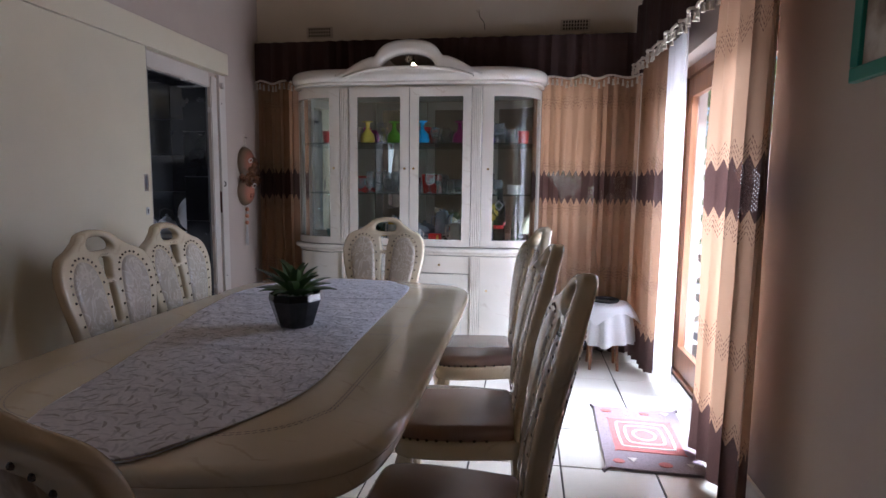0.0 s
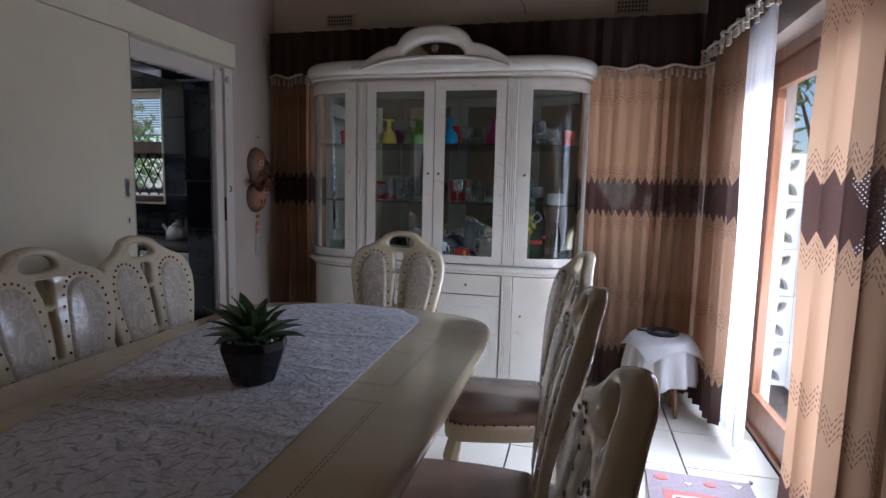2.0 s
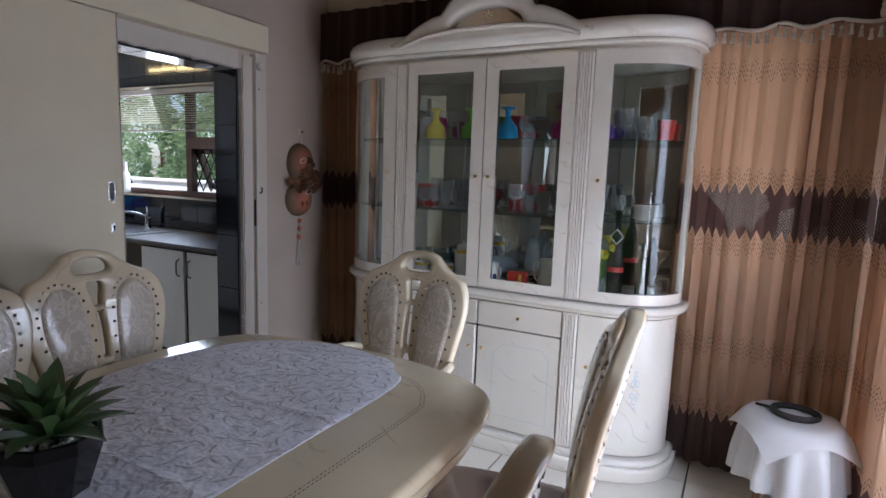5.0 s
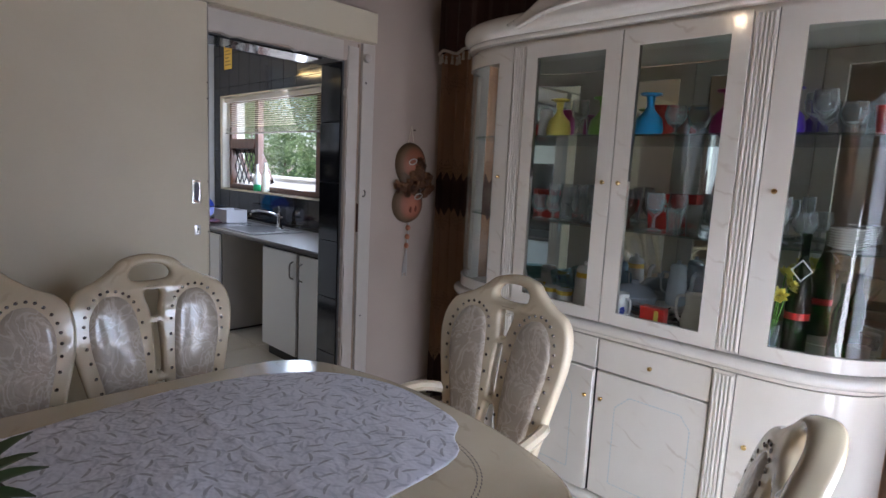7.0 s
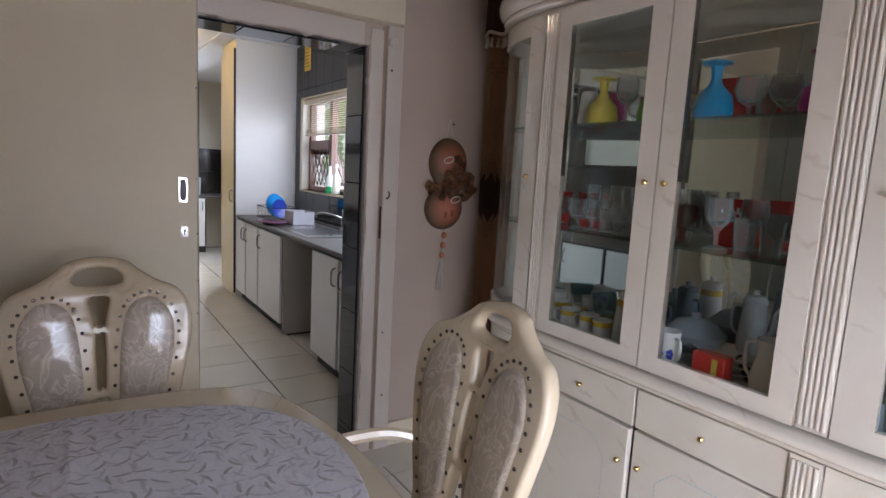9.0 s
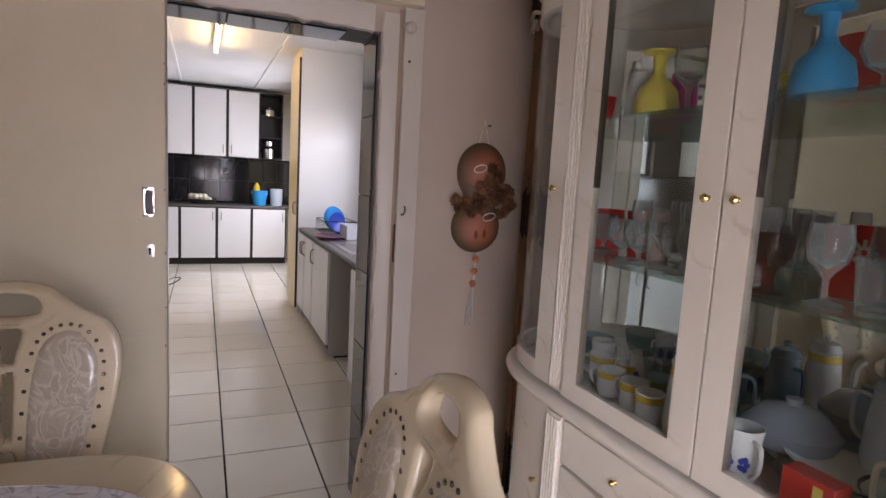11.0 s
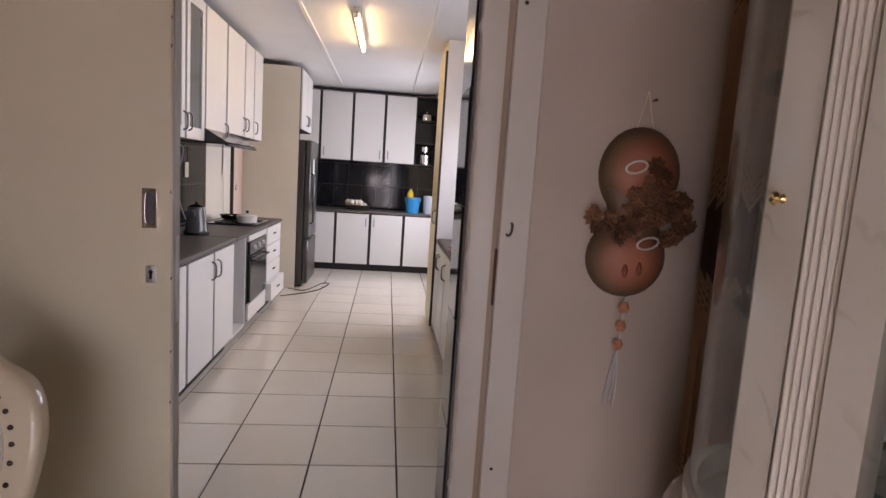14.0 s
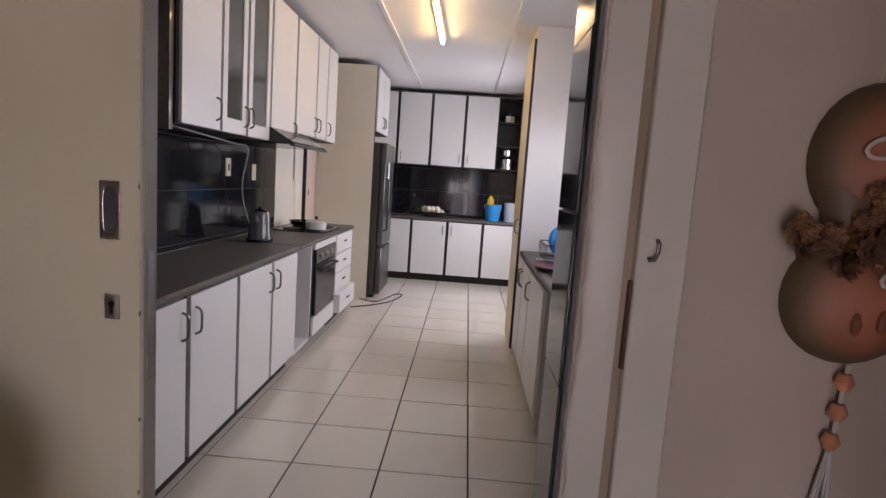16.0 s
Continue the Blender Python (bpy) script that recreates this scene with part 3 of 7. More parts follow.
def curved(a0, a1, z0, z1, side, o0, o1, steps=8):
    """A bowed panel of the end, between two offsets."""
    bm = bmesh.new()
    cols = []
    for i in range(steps + 1):
        a = a0 + (a1 - a0) * i / steps
        p, q = end_point(a, side, o0), end_point(a, side, o1)
        cols.append([bm.verts.new((v.x, v.y, z)) for v, z in ((p, z0), (q, z0), (q, z1), (p, z1))])
    for c, d in zip(cols, cols[1:]):
        for k in range(4):
            bm.faces.new((c[k], c[(k + 1) % 4], d[(k + 1) % 4], d[k]))
    bm.faces.new(cols[0])
    bm.faces.new(cols[-1][::-1])
    return bm


plinth = slab(0.045, 0.0, 0.075, 0.012)
merge(plinth, slab(0.03, 0.072, 0.11, 0.018))
part("plinth", plinth, LACQ, cab)
part("lower_body", slab(-0.036, 0.1, 0.84, 0), LACQ, cab)
# solid dark strip stands in for the shade inside the open door gap
part("gap_shade_strip", boxes((-0.016, 0.0055, 0.004, 0.0345, 0.125, 0.678)), DARKEDGE, cab, "dark strip standing in for shade beside the door that stands ajar")
waist = slab(0.045, 0.845, 0.885, 0.018, 3)
merge(waist, slab(0.015, 0.825, 0.85, 0.008))
part("waist_moulding", waist, LACQ, cab)
part("upper_floor", slab(-0.03, 0.88, 0.895, 0), LACQ, cab)
part("top_panel", slab(-0.01, 2.085, 2.11, 0), LACQ, cab)
cor = slab(0.03, 2.105, 2.13, 0.01)
merge(cor, slab(0.055, 2.125, 2.225, 0.045, 4))
part("cornice", cor, LACQ, cab)
part("back_mirror", boxes((-0.93, 0.93, 0.372, 0.38, 0.9, 2.085)), MIRROR, cab, "mirror back panel")
part("back_panel", boxes((-0.96, 0.96, 0.384, 0.394, 0.1, 2.1)), LACQ, cab)

# arched crest with a half-round mirror
crest = [(-0.53, 2.15), (-0.53, 2.2), (-0.49, 2.213), (-0.40, 2.266), (-0.31, 2.302), (-0.265, 2.311), (-0.225, 2.364), (-0.15, 2.408), (-0.01, 2.426), (0.13, 2.408), (0.205, 2.364), (0.245, 2.311), (0.29, 2.302), (0.38, 2.266), (0.47, 2.213), (0.51, 2.2), (0.51, 2.15)]
half = [(-0.01 + 0.2 * math.cos(math.pi * i / 16), 2.228 + 0.1 * math.sin(math.pi * i / 16)) for i in range(17)]
cr = sheet([smooth(crest, 3), half], 0.11, 0.03, 4)
bmesh.ops.transform(cr, matrix=pose(0, -0.005, 0, 90, 0, 0), verts=cr.verts)
part("crest", cr, LACQ, cab)
hm = sheet([half], 0.006)
bmesh.ops.transform(hm, matrix=pose(0, -0.005, 0, 90, 0, 0), verts=hm.verts)
crest_mirror = part("crest_mirror", hm, MIRROR, cab, "half-round mirror with an etched flower")
fl = bmesh.new()
for k in range(8):
    box(fl, 0.008, 0.027, -0.0028, 0.0028, 0, 0.001)
    bmesh.ops.rotate(fl, cent=(0, 0, 0), matrix=Matrix.Rotation(math.pi / 4, 3, "Z"), verts=fl.verts)
bmesh.ops.transform(fl, matrix=pose(-0.01, -0.01, 2.287, 90, 0, 0), verts=fl.verts)
part("etched_flower", fl, WHITE, crest_mirror)
lip = tube(bmesh.new(), [(x, -0.062, z) for x, z in smooth([(-0.5, 2.15), (-0.36, 2.195), (-0.2, 2.215), (-0.01, 2.22), (0.18, 2.215), (0.34, 2.195), (0.48, 2.15)], 4, False)], 0.012)
part("crest_bead", lip, LACQ, cab)

# fluted pilasters
for side in (-1, 1):
    for z0, z1 in ((0.12, 0.822), (0.892, 2.085)):
        bm = boxes((-0.037, 0.037, -0.012, 0.03, z0, z1))
        bmesh.ops.translate(bm, vec=(side * 0.508, 0, 0), verts=bm.verts)
        pil = part("fluted_pilaster", bm, LACQ, cab)
        rib = finish(lathe(bmesh.new(), [(0, z0 + 0.01), (0.0062, z0 + 0.012), (0.0062, z1 - 0.012), (0, z1 - 0.01)], n=8), "rib", LACQ)
        for k in range(5):
            share("rib", rib, pil, pose(side * 0.508 - 0.027 + k * 0.0135, -0.012, 0))


def knob(parent, x, y, z, rz=0):
    bm = lathe(bmesh.new(), [(0, 0.018), (0.006, 0.017), (0.0095, 0.012), (0.007, 0.007), (0.005, 0.005), (0.007, 0), (0, 0)], n=12)
    k = part("knob", bm, BRASS, parent, "small brass knob")
    k.matrix_basis = pose(x, y, z, 90, 0, rz)


for side in (-1, 1):
    # flat glass doors
    x0, x1 = (0.003, 0.468)
    g0, g1 = 0.072, 0.405
    z0, z1, gz0, gz1 = 0.893, 2.082, 0.945, 2.015
    bm = boxes((x0, g0, -0.022, 0, z0, z1), (g1, x1, -0.022, 0, z0, z1), (g0, g1, -0.022, 0, z0, gz0), (g0, g1, -0.022, 0, gz1, z1))
    bmesh.ops.remove_doubles(bm, verts=bm.verts, dist=0.0005)
    bmesh.ops.scale(bm, vec=(side, 1, 1), verts=bm.verts)
    d = part("glass_door", bm, LACQ, cab)
    p = part("pane", boxes(tuple(sorted((side * g0, side * g1))) + (-0.012, -0.008, gz0, gz1)), CABGLASS, d)
    knob(d, side * 0.035, -0.022, 1.48)
    # bowed glass doors
    bm = curved(0.2, 8.5, z0, z1, side, -0.012, 0.012)
    for a0, a1, q0, q1 in ((8.5, 80, z0, gz0), (8.5, 80, gz1, z1), (80, 90, z0, z1)):
        merge(bm, curved(a0, a1, q0, q1, side, -0.012, 0.012))
    d = part("bowed_door", bm, LACQ, cab)
    part("pane", curved(8.5, 80, gz0, gz1, side, -0.002, 0.002, 14), CABGLASS, d, "bowed glass pane")
    e = end_point(4.5, side, 0.012)
    knob(d, e.x, e.y, 1.48)
    # drawers and lower doors
    bm = box(bmesh.new(), min(side * 0.004, side * 0.466), max(side * 0.004, side * 0.466), -0.006, 0.032, 0.686, 0.818, 0.003)
    d = part("drawer_front", bm, LACQ, cab)
    knob(d, side * 0.235, -0.006, 0.75)
    bm = box(bmesh.new(), min(side * 0.006, side * 0.466), max(side * 0.006, side * 0.466), -0.006, 0.032, 0.125, 0.678, 0.003)
    d = part("lower_door", bm, LACQ, cab)
    if side < 0:
        d.matrix_basis = pose(-0.466, 0.0, 0, 0, 0, -1.6) @ pose(0.466, 0, 0)
    knob(d, side * 0.035, -0.006, 0.56)
    inlay = plain("blue_grey_inlay", (0.50, 0.56, 0.56), 0.3)
    pts = [(0.10, 0.20), (0.10, 0.54), (0.16, 0.60), (0.37, 0.60), (0.41, 0.55), (0.41, 0.20)]
    bm = bmesh.new()
    for (px, pz), (qx, qz) in zip(pts, pts[1:] + pts[:1]):
        n = max(1, int(math.hypot(qx - px, qz - pz) / 0.016))
        for i in range(n):
            s, t = (i + 0.1) / n, (i + 0.8) / n
            a, b = Vector((side * (px + (qx - px) * s), -0.0068, pz + (qz - pz) * s)), Vector((side * (px + (qx - px) * t), -0.0068, pz + (qz - pz) * t))
            u = Vector((-(b - a).z, 0, (b - a).x)).normalized() * 0.0022
            bm.faces.new([bm.verts.new(v) for v in (a - u, b - u, b + u, a + u)])
    part("inlay", bm, inlay, d, "pale blue dashed inlay line")
    bm = curved(0.2, 84, 0.125, 0.818, side, -0.03, 0.0, 12)
    d = part("bowed_lower_door", bm, LACQ, cab)
    e = end_point(5, side, 0)
    knob(d, e.x, e.y, 0.56)
    # painted blue scroll on the bowed door
    blue = plain("pale_blue_paint", (0.28, 0.45, 0.6), 0.3)
    for cx, cz, r in ((0, 0.03, 0.012), (0.014, 0.0, 0.016), (-0.014, 0.0, 0.016), (0.02, -0.06, 0.014), (-0.02, -0.06, 0.014), (0, -0.09, 0.016), (0, 0.06, 0.008), (0, -0.13, 0.008)):
        pts = []
        for k in range(9):
            p = end_point(38 + (cx + r * math.cos(k * 0.7)) * 110, side, 0.0012)
            p.z = 0.5 + cz + r * math.sin(k * 0.7)
            pts.append(p)
        part("painted_curl", tube(bmesh.new(), pts, 0.0014, 5), blue, d, "pale blue painted scroll")
    # glass shelves
for z in (1.29, 1.68):
    part("glass_shelf", slab(-0.035, z - 0.008, z, 0), glazing("shelf_glass", (0.80, 0.90, 0.87), 0.0, 1.5), cab, "glass shelf").visible_shadow = False


# ---- dining table ----
TX, TY, TH = -0.95, 2.14, 0.775
table = thing("dining_table", (TX, TY, 0), "long cream marbled glossy dining table with bowed ends", "table")


def oblong(hx, hy):
    q = [(hx, 0), (hx, hy * 0.45), (hx * 0.99, hy * 0.70), (hx * 0.93, hy * 0.84), (hx * 0.78, hy * 0.925), (hx * 0.5, hy * 0.975), (hx * 0.2, hy)]
    return smooth(q + [(-x, y) for x, y in q[::-1]] + [(-x, -y) for x, y in q[1:]] + [(x, -y) for x, y in q[:0:-1]], 4)


top = sheet([oblong(0.665, 1.165)], 0.05, 0.02, 4)
bmesh.ops.translate(top, vec=(0, 0, TH - 0.025), verts=top.verts)
part("tabletop", top, TLACQ, table)
ap = sheet([oblong(0.63, 1.125)], 0.09, 0.035, 4)
bmesh.ops.translate(ap, vec=(0, 0, TH - 0.09), verts=ap.verts)
part("apron", ap, TLACQ, table)
for s in (-1, 1):
    ped = lathe(bmesh.new(), [(0, 0.64), (0.24, 0.64), (0.2, 0.58), (0.13, 0.5), (0.16, 0.35), (0.2, 0.22), (0.17, 0.12), (0.26, 0.09), (0.27, 0), (0, 0)], (0, s * 0.62, 0), 24)
    part("pedestal", ped, TLACQ, table)


# ---- dining chairs ----
def damask():
    m = Nodes("damask_under_plastic", (0.5, 0.45, 0.42), 0.4, coat=0.9)
    w = m.noise(9, 2, 0.45, None, 3.0)
    f = m.ramp(w, [(0.44, (0, 0, 0)), (0.5, (1, 1, 1)), (0.56, (0.2, 0.2, 0.2))])
    m.color(m.mix(f, (0.41, 0.34, 0.26), (0.57, 0.50, 0.41)))
    m.bump(m.noise(16, 3, 0.6, None, 1.2), 0.35, 0.012)
    return m.mat


DAMASK = damask()
SEATCLOTH = plain("mauve_brown_leather", (0.26, 0.165, 0.135), 0.22, 0, 0.3, 0.8)


def rake(x, z):
    """How far a backrest leans back at a height."""
    t = max(0.0, (z - 0.45) / 0.7)
    return -0.205 - 0.025 * t - 0.115 * t ** 2.3 + 0.024 * (x / 0.28) ** 2 * t


def bend(bm, cuts=14, z0=0.44, z1=1.16):
    """Gives a backrest its rake and its rolled top."""
    for i in range(1, cuts):
        z = z0 + (z1 - z0) * i / cuts
        bmesh.ops.bisect_plane(bm, geom=bm.verts[:] + bm.edges[:] + bm.faces[:], plane_co=(0, 0, z), plane_no=(0, 0, 1))
    for v in bm.verts:
        v.co.y += rake(v.co.x, v.co.z)
    return bm


BACK = [(0.19, 0.42), (0.205, 0.55), (0.245, 0.72), (0.28, 0.88), (0.278, 0.97), (0.245, 1.03), (0.18, 1.06), (0.125, 1.095), (0.085, 1.125), (0.0, 1.14)]
BACK = [(x * 0.97, z) for x, z in BACK]
BACK = BACK + [(-x, z) for x, z in BACK[-2::-1]]
HOLE = [(0.0, 1.108), (0.05, 1.1), (0.072, 1.075), (0.06, 1.052), (0.0, 1.046), (-0.06, 1.052), (-0.072, 1.075), (-0.05, 1.1)]
SLOT1 = [(0.027, 1.012), (-0.027, 1.012), (-0.017, 0.95), (-0.012, 0.925), (0.012, 0.925), (0.017, 0.95)]
SLOT2 = [(0.012, 0.89), (0.012, 0.74), (0, 0.73), (-0.012, 0.74), (-0.012, 0.89), (0, 0.898)]
SLOT3 = [(0.02, 0.68), (0.045, 0.52), (0, 0.51), (-0.045, 0.52), (-0.02, 0.68), (0, 0.69)]
PAD = [(0.132 + (x - 0.132) * 1.1, z) for x, z in [(0.05, 0.62), (0.075, 0.55), (0.12, 0.53), (0.155, 0.56), (0.185, 0.70), (0.213, 0.85), (0.21, 0.95), (0.165, 1.015), (0.105, 1.01), (0.068, 0.95), (0.052, 0.8)]]


def backplate(outlines, depth, bevel, y=0.0):
    bm = sheet([smooth(o, 5) for o in outlines], depth, bevel, 3)
    bmesh.ops.transform(bm, matrix=pose(0, 0, 0, 90, 0, 0), verts=bm.verts)
    bmesh.ops.translate(bm, vec=(0, y, 0), verts=bm.verts)
    return bend(bm)


def dining_chair(at, rz, label, arms=False):
    c = thing("dining_chair", at, label, "chair", "dining chairs round the table", rz)
    part("back_frame", backplate([BACK, HOLE, SLOT1, SLOT2, SLOT3], 0.05, 0.016), TLACQ, c)
    nail_mesh = finish(lathe(bmesh.new(), [(0, 0.004), (0.004, 0.003), (0.006, 0), (0, 0)], n=8, m=pose(0, 0, 0, -90, 0, 0)), "nail", NAIL)
    for s in (-1, 1):
        outline = [(s * x, z) for x, z in PAD]
        b = sheet([smooth(outline, 5)], 0.07, 0.028, 4)
        bmesh.ops.transform(b, matrix=pose(0, 0, 0, 90, 0, 0), verts=b.verts)
        pad = part("back_pad", bend(b), DAMASK, c, "pale damask pad under clear plastic")
        around = smooth([(s * (0.132 + (x - 0.132) * 1.06), 0.775 + (z - 0.775) * 1.03) for x, z in PAD], 3)
        for p in around:
            y = 0.027 + rake(p.x, p.y)
            share("nail", nail_mesh, pad, pose(p.x, y, p.y))
            share("nail", nail_mesh, pad, pose(p.x, y - 0.054, p.y, 0, 0, 180))
    fr = [(0.22, 0.24), (0.245, 0.1), (0.225, -0.12), (0.19, -0.2), (0, -0.21), (-0.19, -0.2), (-0.225, -0.12), (-0.245, 0.1), (-0.22, 0.24), (-0.1, 0.262), (0.1, 0.262)]
    b = sheet([smooth(fr, 4)], 0.07, 0.012)
    bmesh.ops.translate(b, vec=(0, 0, 0.405), verts=b.verts)
    part("seat_frame", b, TLACQ, c)
    b = sheet([smooth([(x * 0.95, y * 0.95) for x, y in fr], 4)], 0.07, 0.032, 5)
    bmesh.ops.translate(b, vec=(0, 0, 0.455), verts=b.verts)
    seat = part("seat", b, SEATCLOTH, c, "mauve brown padded seat")
    ring = smooth(fr, 5)
    for k, p in enumerate(ring):
        out = ring[(k + 1) % len(ring)] - ring[k - 1]
        if p.y > -0.1:
            share("nail", nail_mesh, seat, pose(p.x * 0.985, p.y * 0.985, 0.446, 0, 0, math.degrees(math.atan2(out.y, out.x)) + 180))
    for x, y in ((0.2, 0.21), (-0.2, 0.21)):
        part("leg", tube(bmesh.new(), [(x, y, 0.38), (x * 1.06, y + 0.02, 0.3), (x * 1.0, y + 0.01, 0.15), (x * 0.98, y, 0.04), (x, y + 0.01, 0)], [0.03, 0.034, 0.02, 0.016, 0.022]), TLACQ, c)
    for x in (0.17, -0.17):
        part("leg", tube(bmesh.new(), [(x, -0.19, 0.44), (x, -0.2, 0.3), (x * 1.03, -0.23, 0.12), (x * 1.06, -0.28, 0)], [0.026, 0.024, 0.021, 0.02]), TLACQ, c)
    if arms:
        for s in (-1, 1):
            part("armrest", tube(bmesh.new(), smooth([(s * 0.225, -0.215, 0.68), (s * 0.265, -0.12, 0.70), (s * 0.285, 0.04, 0.695), (s * 0.28, 0.12, 0.67), (s * 0.262, 0.11, 0.56), (s * 0.235, 0.06, 0.43)], 5, False), 0.02), TLACQ, c)
    return c


side_chair = dining_chair((-1.615, 2.775, 0), -90, "cream marbled dining chair with damask back pads, by the sliding door")
copy_thing(side_chair, pose(-1.6, 2.24, 0, 0, 0, -92))
for y, x, turn in ((2.998, -0.225, 102), (2.14, -0.215, 94), (1.43, -0.18, 90)):
    e = copy_thing(side_chair, pose(x, y, 0, 0, 0, turn))
    e["label"] = "cream marbled dining chair turned towards the garden door side"
dining_chair((-0.93, 3.345, 0), 180, "cream marbled dining armchair in front of the display cabinet", True)
s_chair = copy_thing(side_chair, pose(-0.76, 0.86, 0, 0, 0, 0))
s_chair["label"] = "cream marbled dining chair at the end of the table"


# ---- kitchen units ----
HANDLE = plain("dull_dark_steel", (0.2, 0.19, 0.18), 0.3, 0.9)


def bow_handle(parent, x, y, z, length=0.125, m=None):
    pts = smooth([(0, 0, -length / 2), (0, -0.026, -length / 2 + 0.015), (0, -0.03, 0), (0, -0.026, length / 2 - 0.015), (0, 0, length / 2)], 3, False)
    h = part("handle", tube(bmesh.new(), pts, 0.006, 6), HANDLE, parent, "bent steel handle")
    h.matrix_basis = (m or Matrix()) @ Matrix.Translation((x, y, z))
    return h


def unit(name, at, rz, w, z0, z1, depth, doors, label, group="", handles="top", plinth=0.0):
    """A white cabinet with dark edging. Its front is at local y 0 and faces -y; x runs along the front. doors: (x0, x1, hinge side)."""
    c = thing(name, at, label, "cabinet", group, rz)
    part("body", boxes((0, w, 0.004, depth, z0, z1)), DARKEDGE, c)
    for x0, x1, hx in doors:
        d = part("door", boxes((x0 + 0.02, x1 - 0.02, -0.018, 0.002, z0 + 0.006, z1 - 0.012), bevel=0.002), MELAMINE, c)
        if hx is not None:
            hz = z1 - 0.13 if handles == "top" else z0 + 0.12
            bow_handle(d, hx, -0.018, hz)
    if plinth:
        part("plinth", boxes((0, w, 0.05, depth, 0, z0)), DARKEDGE, c)
    return c


def end_cap(c, x, y0, y1, z0, z1):
    part("side_panel", boxes((x - 0.009, x + 0.009, y0, y1, z0, z1)), MELAMINE, c)


# south run: fronts at y = 2.5, facing north, so turned half round
YL = 2.5
G = "base units along the kitchen wall"
for x0, doors in ((-2.62, [(0, 0.52, 0.07), (0.52, 1.06, 1.0)]), (-3.68, [(0, 0.54, 0.06), (0.54, 1.07, 1.01)]), (-4.75, [(0, 0.52, 0.06)])):
    w = doors[-1][1]
    unit("base_cabinet", (x0, YL, 0), 180, w, 0.1, 0.87, 0.56, doors, "white base cabinet with dark edges and steel handles", G, "top", 0.1)
# open dishwasher bay, oven, drawers
bay = thing("open_bay", (-5.27, YL, 0), "empty open bay between the base cabinets", "cabinet", "", 180)
part("side_panel", boxes((0.41, 0.43, 0, 0.56, 0.1, 0.87)), MELAMINE, bay)
part("back_panel", boxes((0, 0.41, 0.54, 0.56, 0.1, 0.87)), MELAMINE, bay)
part("bottom_panel", boxes((0, 0.41, 0.0, 0.54, 0.08, 0.1)), MELAMINE, bay)
part("pipe", tube(bmesh.new(), [(0.03, 0.1, 0.1), (0.03, 0.1, 0.5), (0.03, 0.3, 0.7)], 0.012), plain("orange_pipe", (0.6, 0.2, 0.06), 0.5), bay, "orange pipe")
oven = thing("built_in_oven", (-5.72, YL, 0), "black built-in oven with a dark glass door", "oven", "", 180)
part("body", boxes((0, 0.74, 0.004, 0.56, 0.1, 0.87)), DARKEDGE, oven)
part("top_rail", boxes((0.02, 0.72, -0.016, 0.003, 0.815, 0.865)), MELAMINE, oven)
part("bottom_rail", boxes((0.02, 0.72, -0.018, 0.003, 0.105, 0.25)), MELAMINE, oven)
cpan = part("control_panel", boxes((0.05, 0.69, -0.02, 0.003, 0.69, 0.81), bevel=0.003), BLACK, oven)
for x in (0.2, 0.37, 0.54):
    part("dial", lathe(bmesh.new(), [(0, 0.022), (0.02, 0.02), (0.023, 0.0), (0, 0)], (x, -0.02, 0.75), 14, pose(0, 0, 0, 90, 0, 0)), STEEL, cpan)
od = part("oven_door", boxes((0.05, 0.69, -0.025, 0.003, 0.265, 0.68), bevel=0.004), BLACK, oven)
part("oven_handle", tube(bmesh.new(), [(0.1, -0.025, 0.64), (0.1, -0.06, 0.64), (0.64, -0.06, 0.64), (0.64, -0.025, 0.64)], 0.008), BLACK, od)
dr = thing("drawer_unit", (-6.47, YL, 0), "white four-drawer unit with the bottom drawer ajar", "cabinet", "", 180)
part("body", boxes((0, 0.7, 0.004, 0.56, 0.1, 0.87)), DARKEDGE, dr)
for i in range(4):
    z = 0.12 + i * 0.188
    o = 0.05 if i == 0 else 0.0
    d = part("drawer", boxes((0.012, 0.69, -0.018 - o, 0.002, z, z + 0.178), bevel=0.002), MELAMINE, dr)
    part("handle", boxes((0.3, 0.4, -0.03 - o, -0.018 - o, z + 0.09, z + 0.105), bevel=0.003), BLACK, d)
part("plinth", boxes((0, 0.7, 0.05, 0.5, 0, 0.1)), DARKEDGE, dr)
part("side_panel", boxes((0.69, 0.705, 0, 0.56, 0.1, 0.87)), MELAMINE, dr)
wt = thing("worktop", (-2.62, YL, 0.87), "dark speckled laminate worktop with rounded edge", "worktop", "", 180)
part("slab", boxes((0, 2.66, -0.03, 0.565, 0, 0.035), bevel=0.012), WORKTOP, wt)
part("slab", boxes((2.664, 4.58, -0.03, 0.565, 0, 0.035), bevel=0.012), WORKTOP, wt)

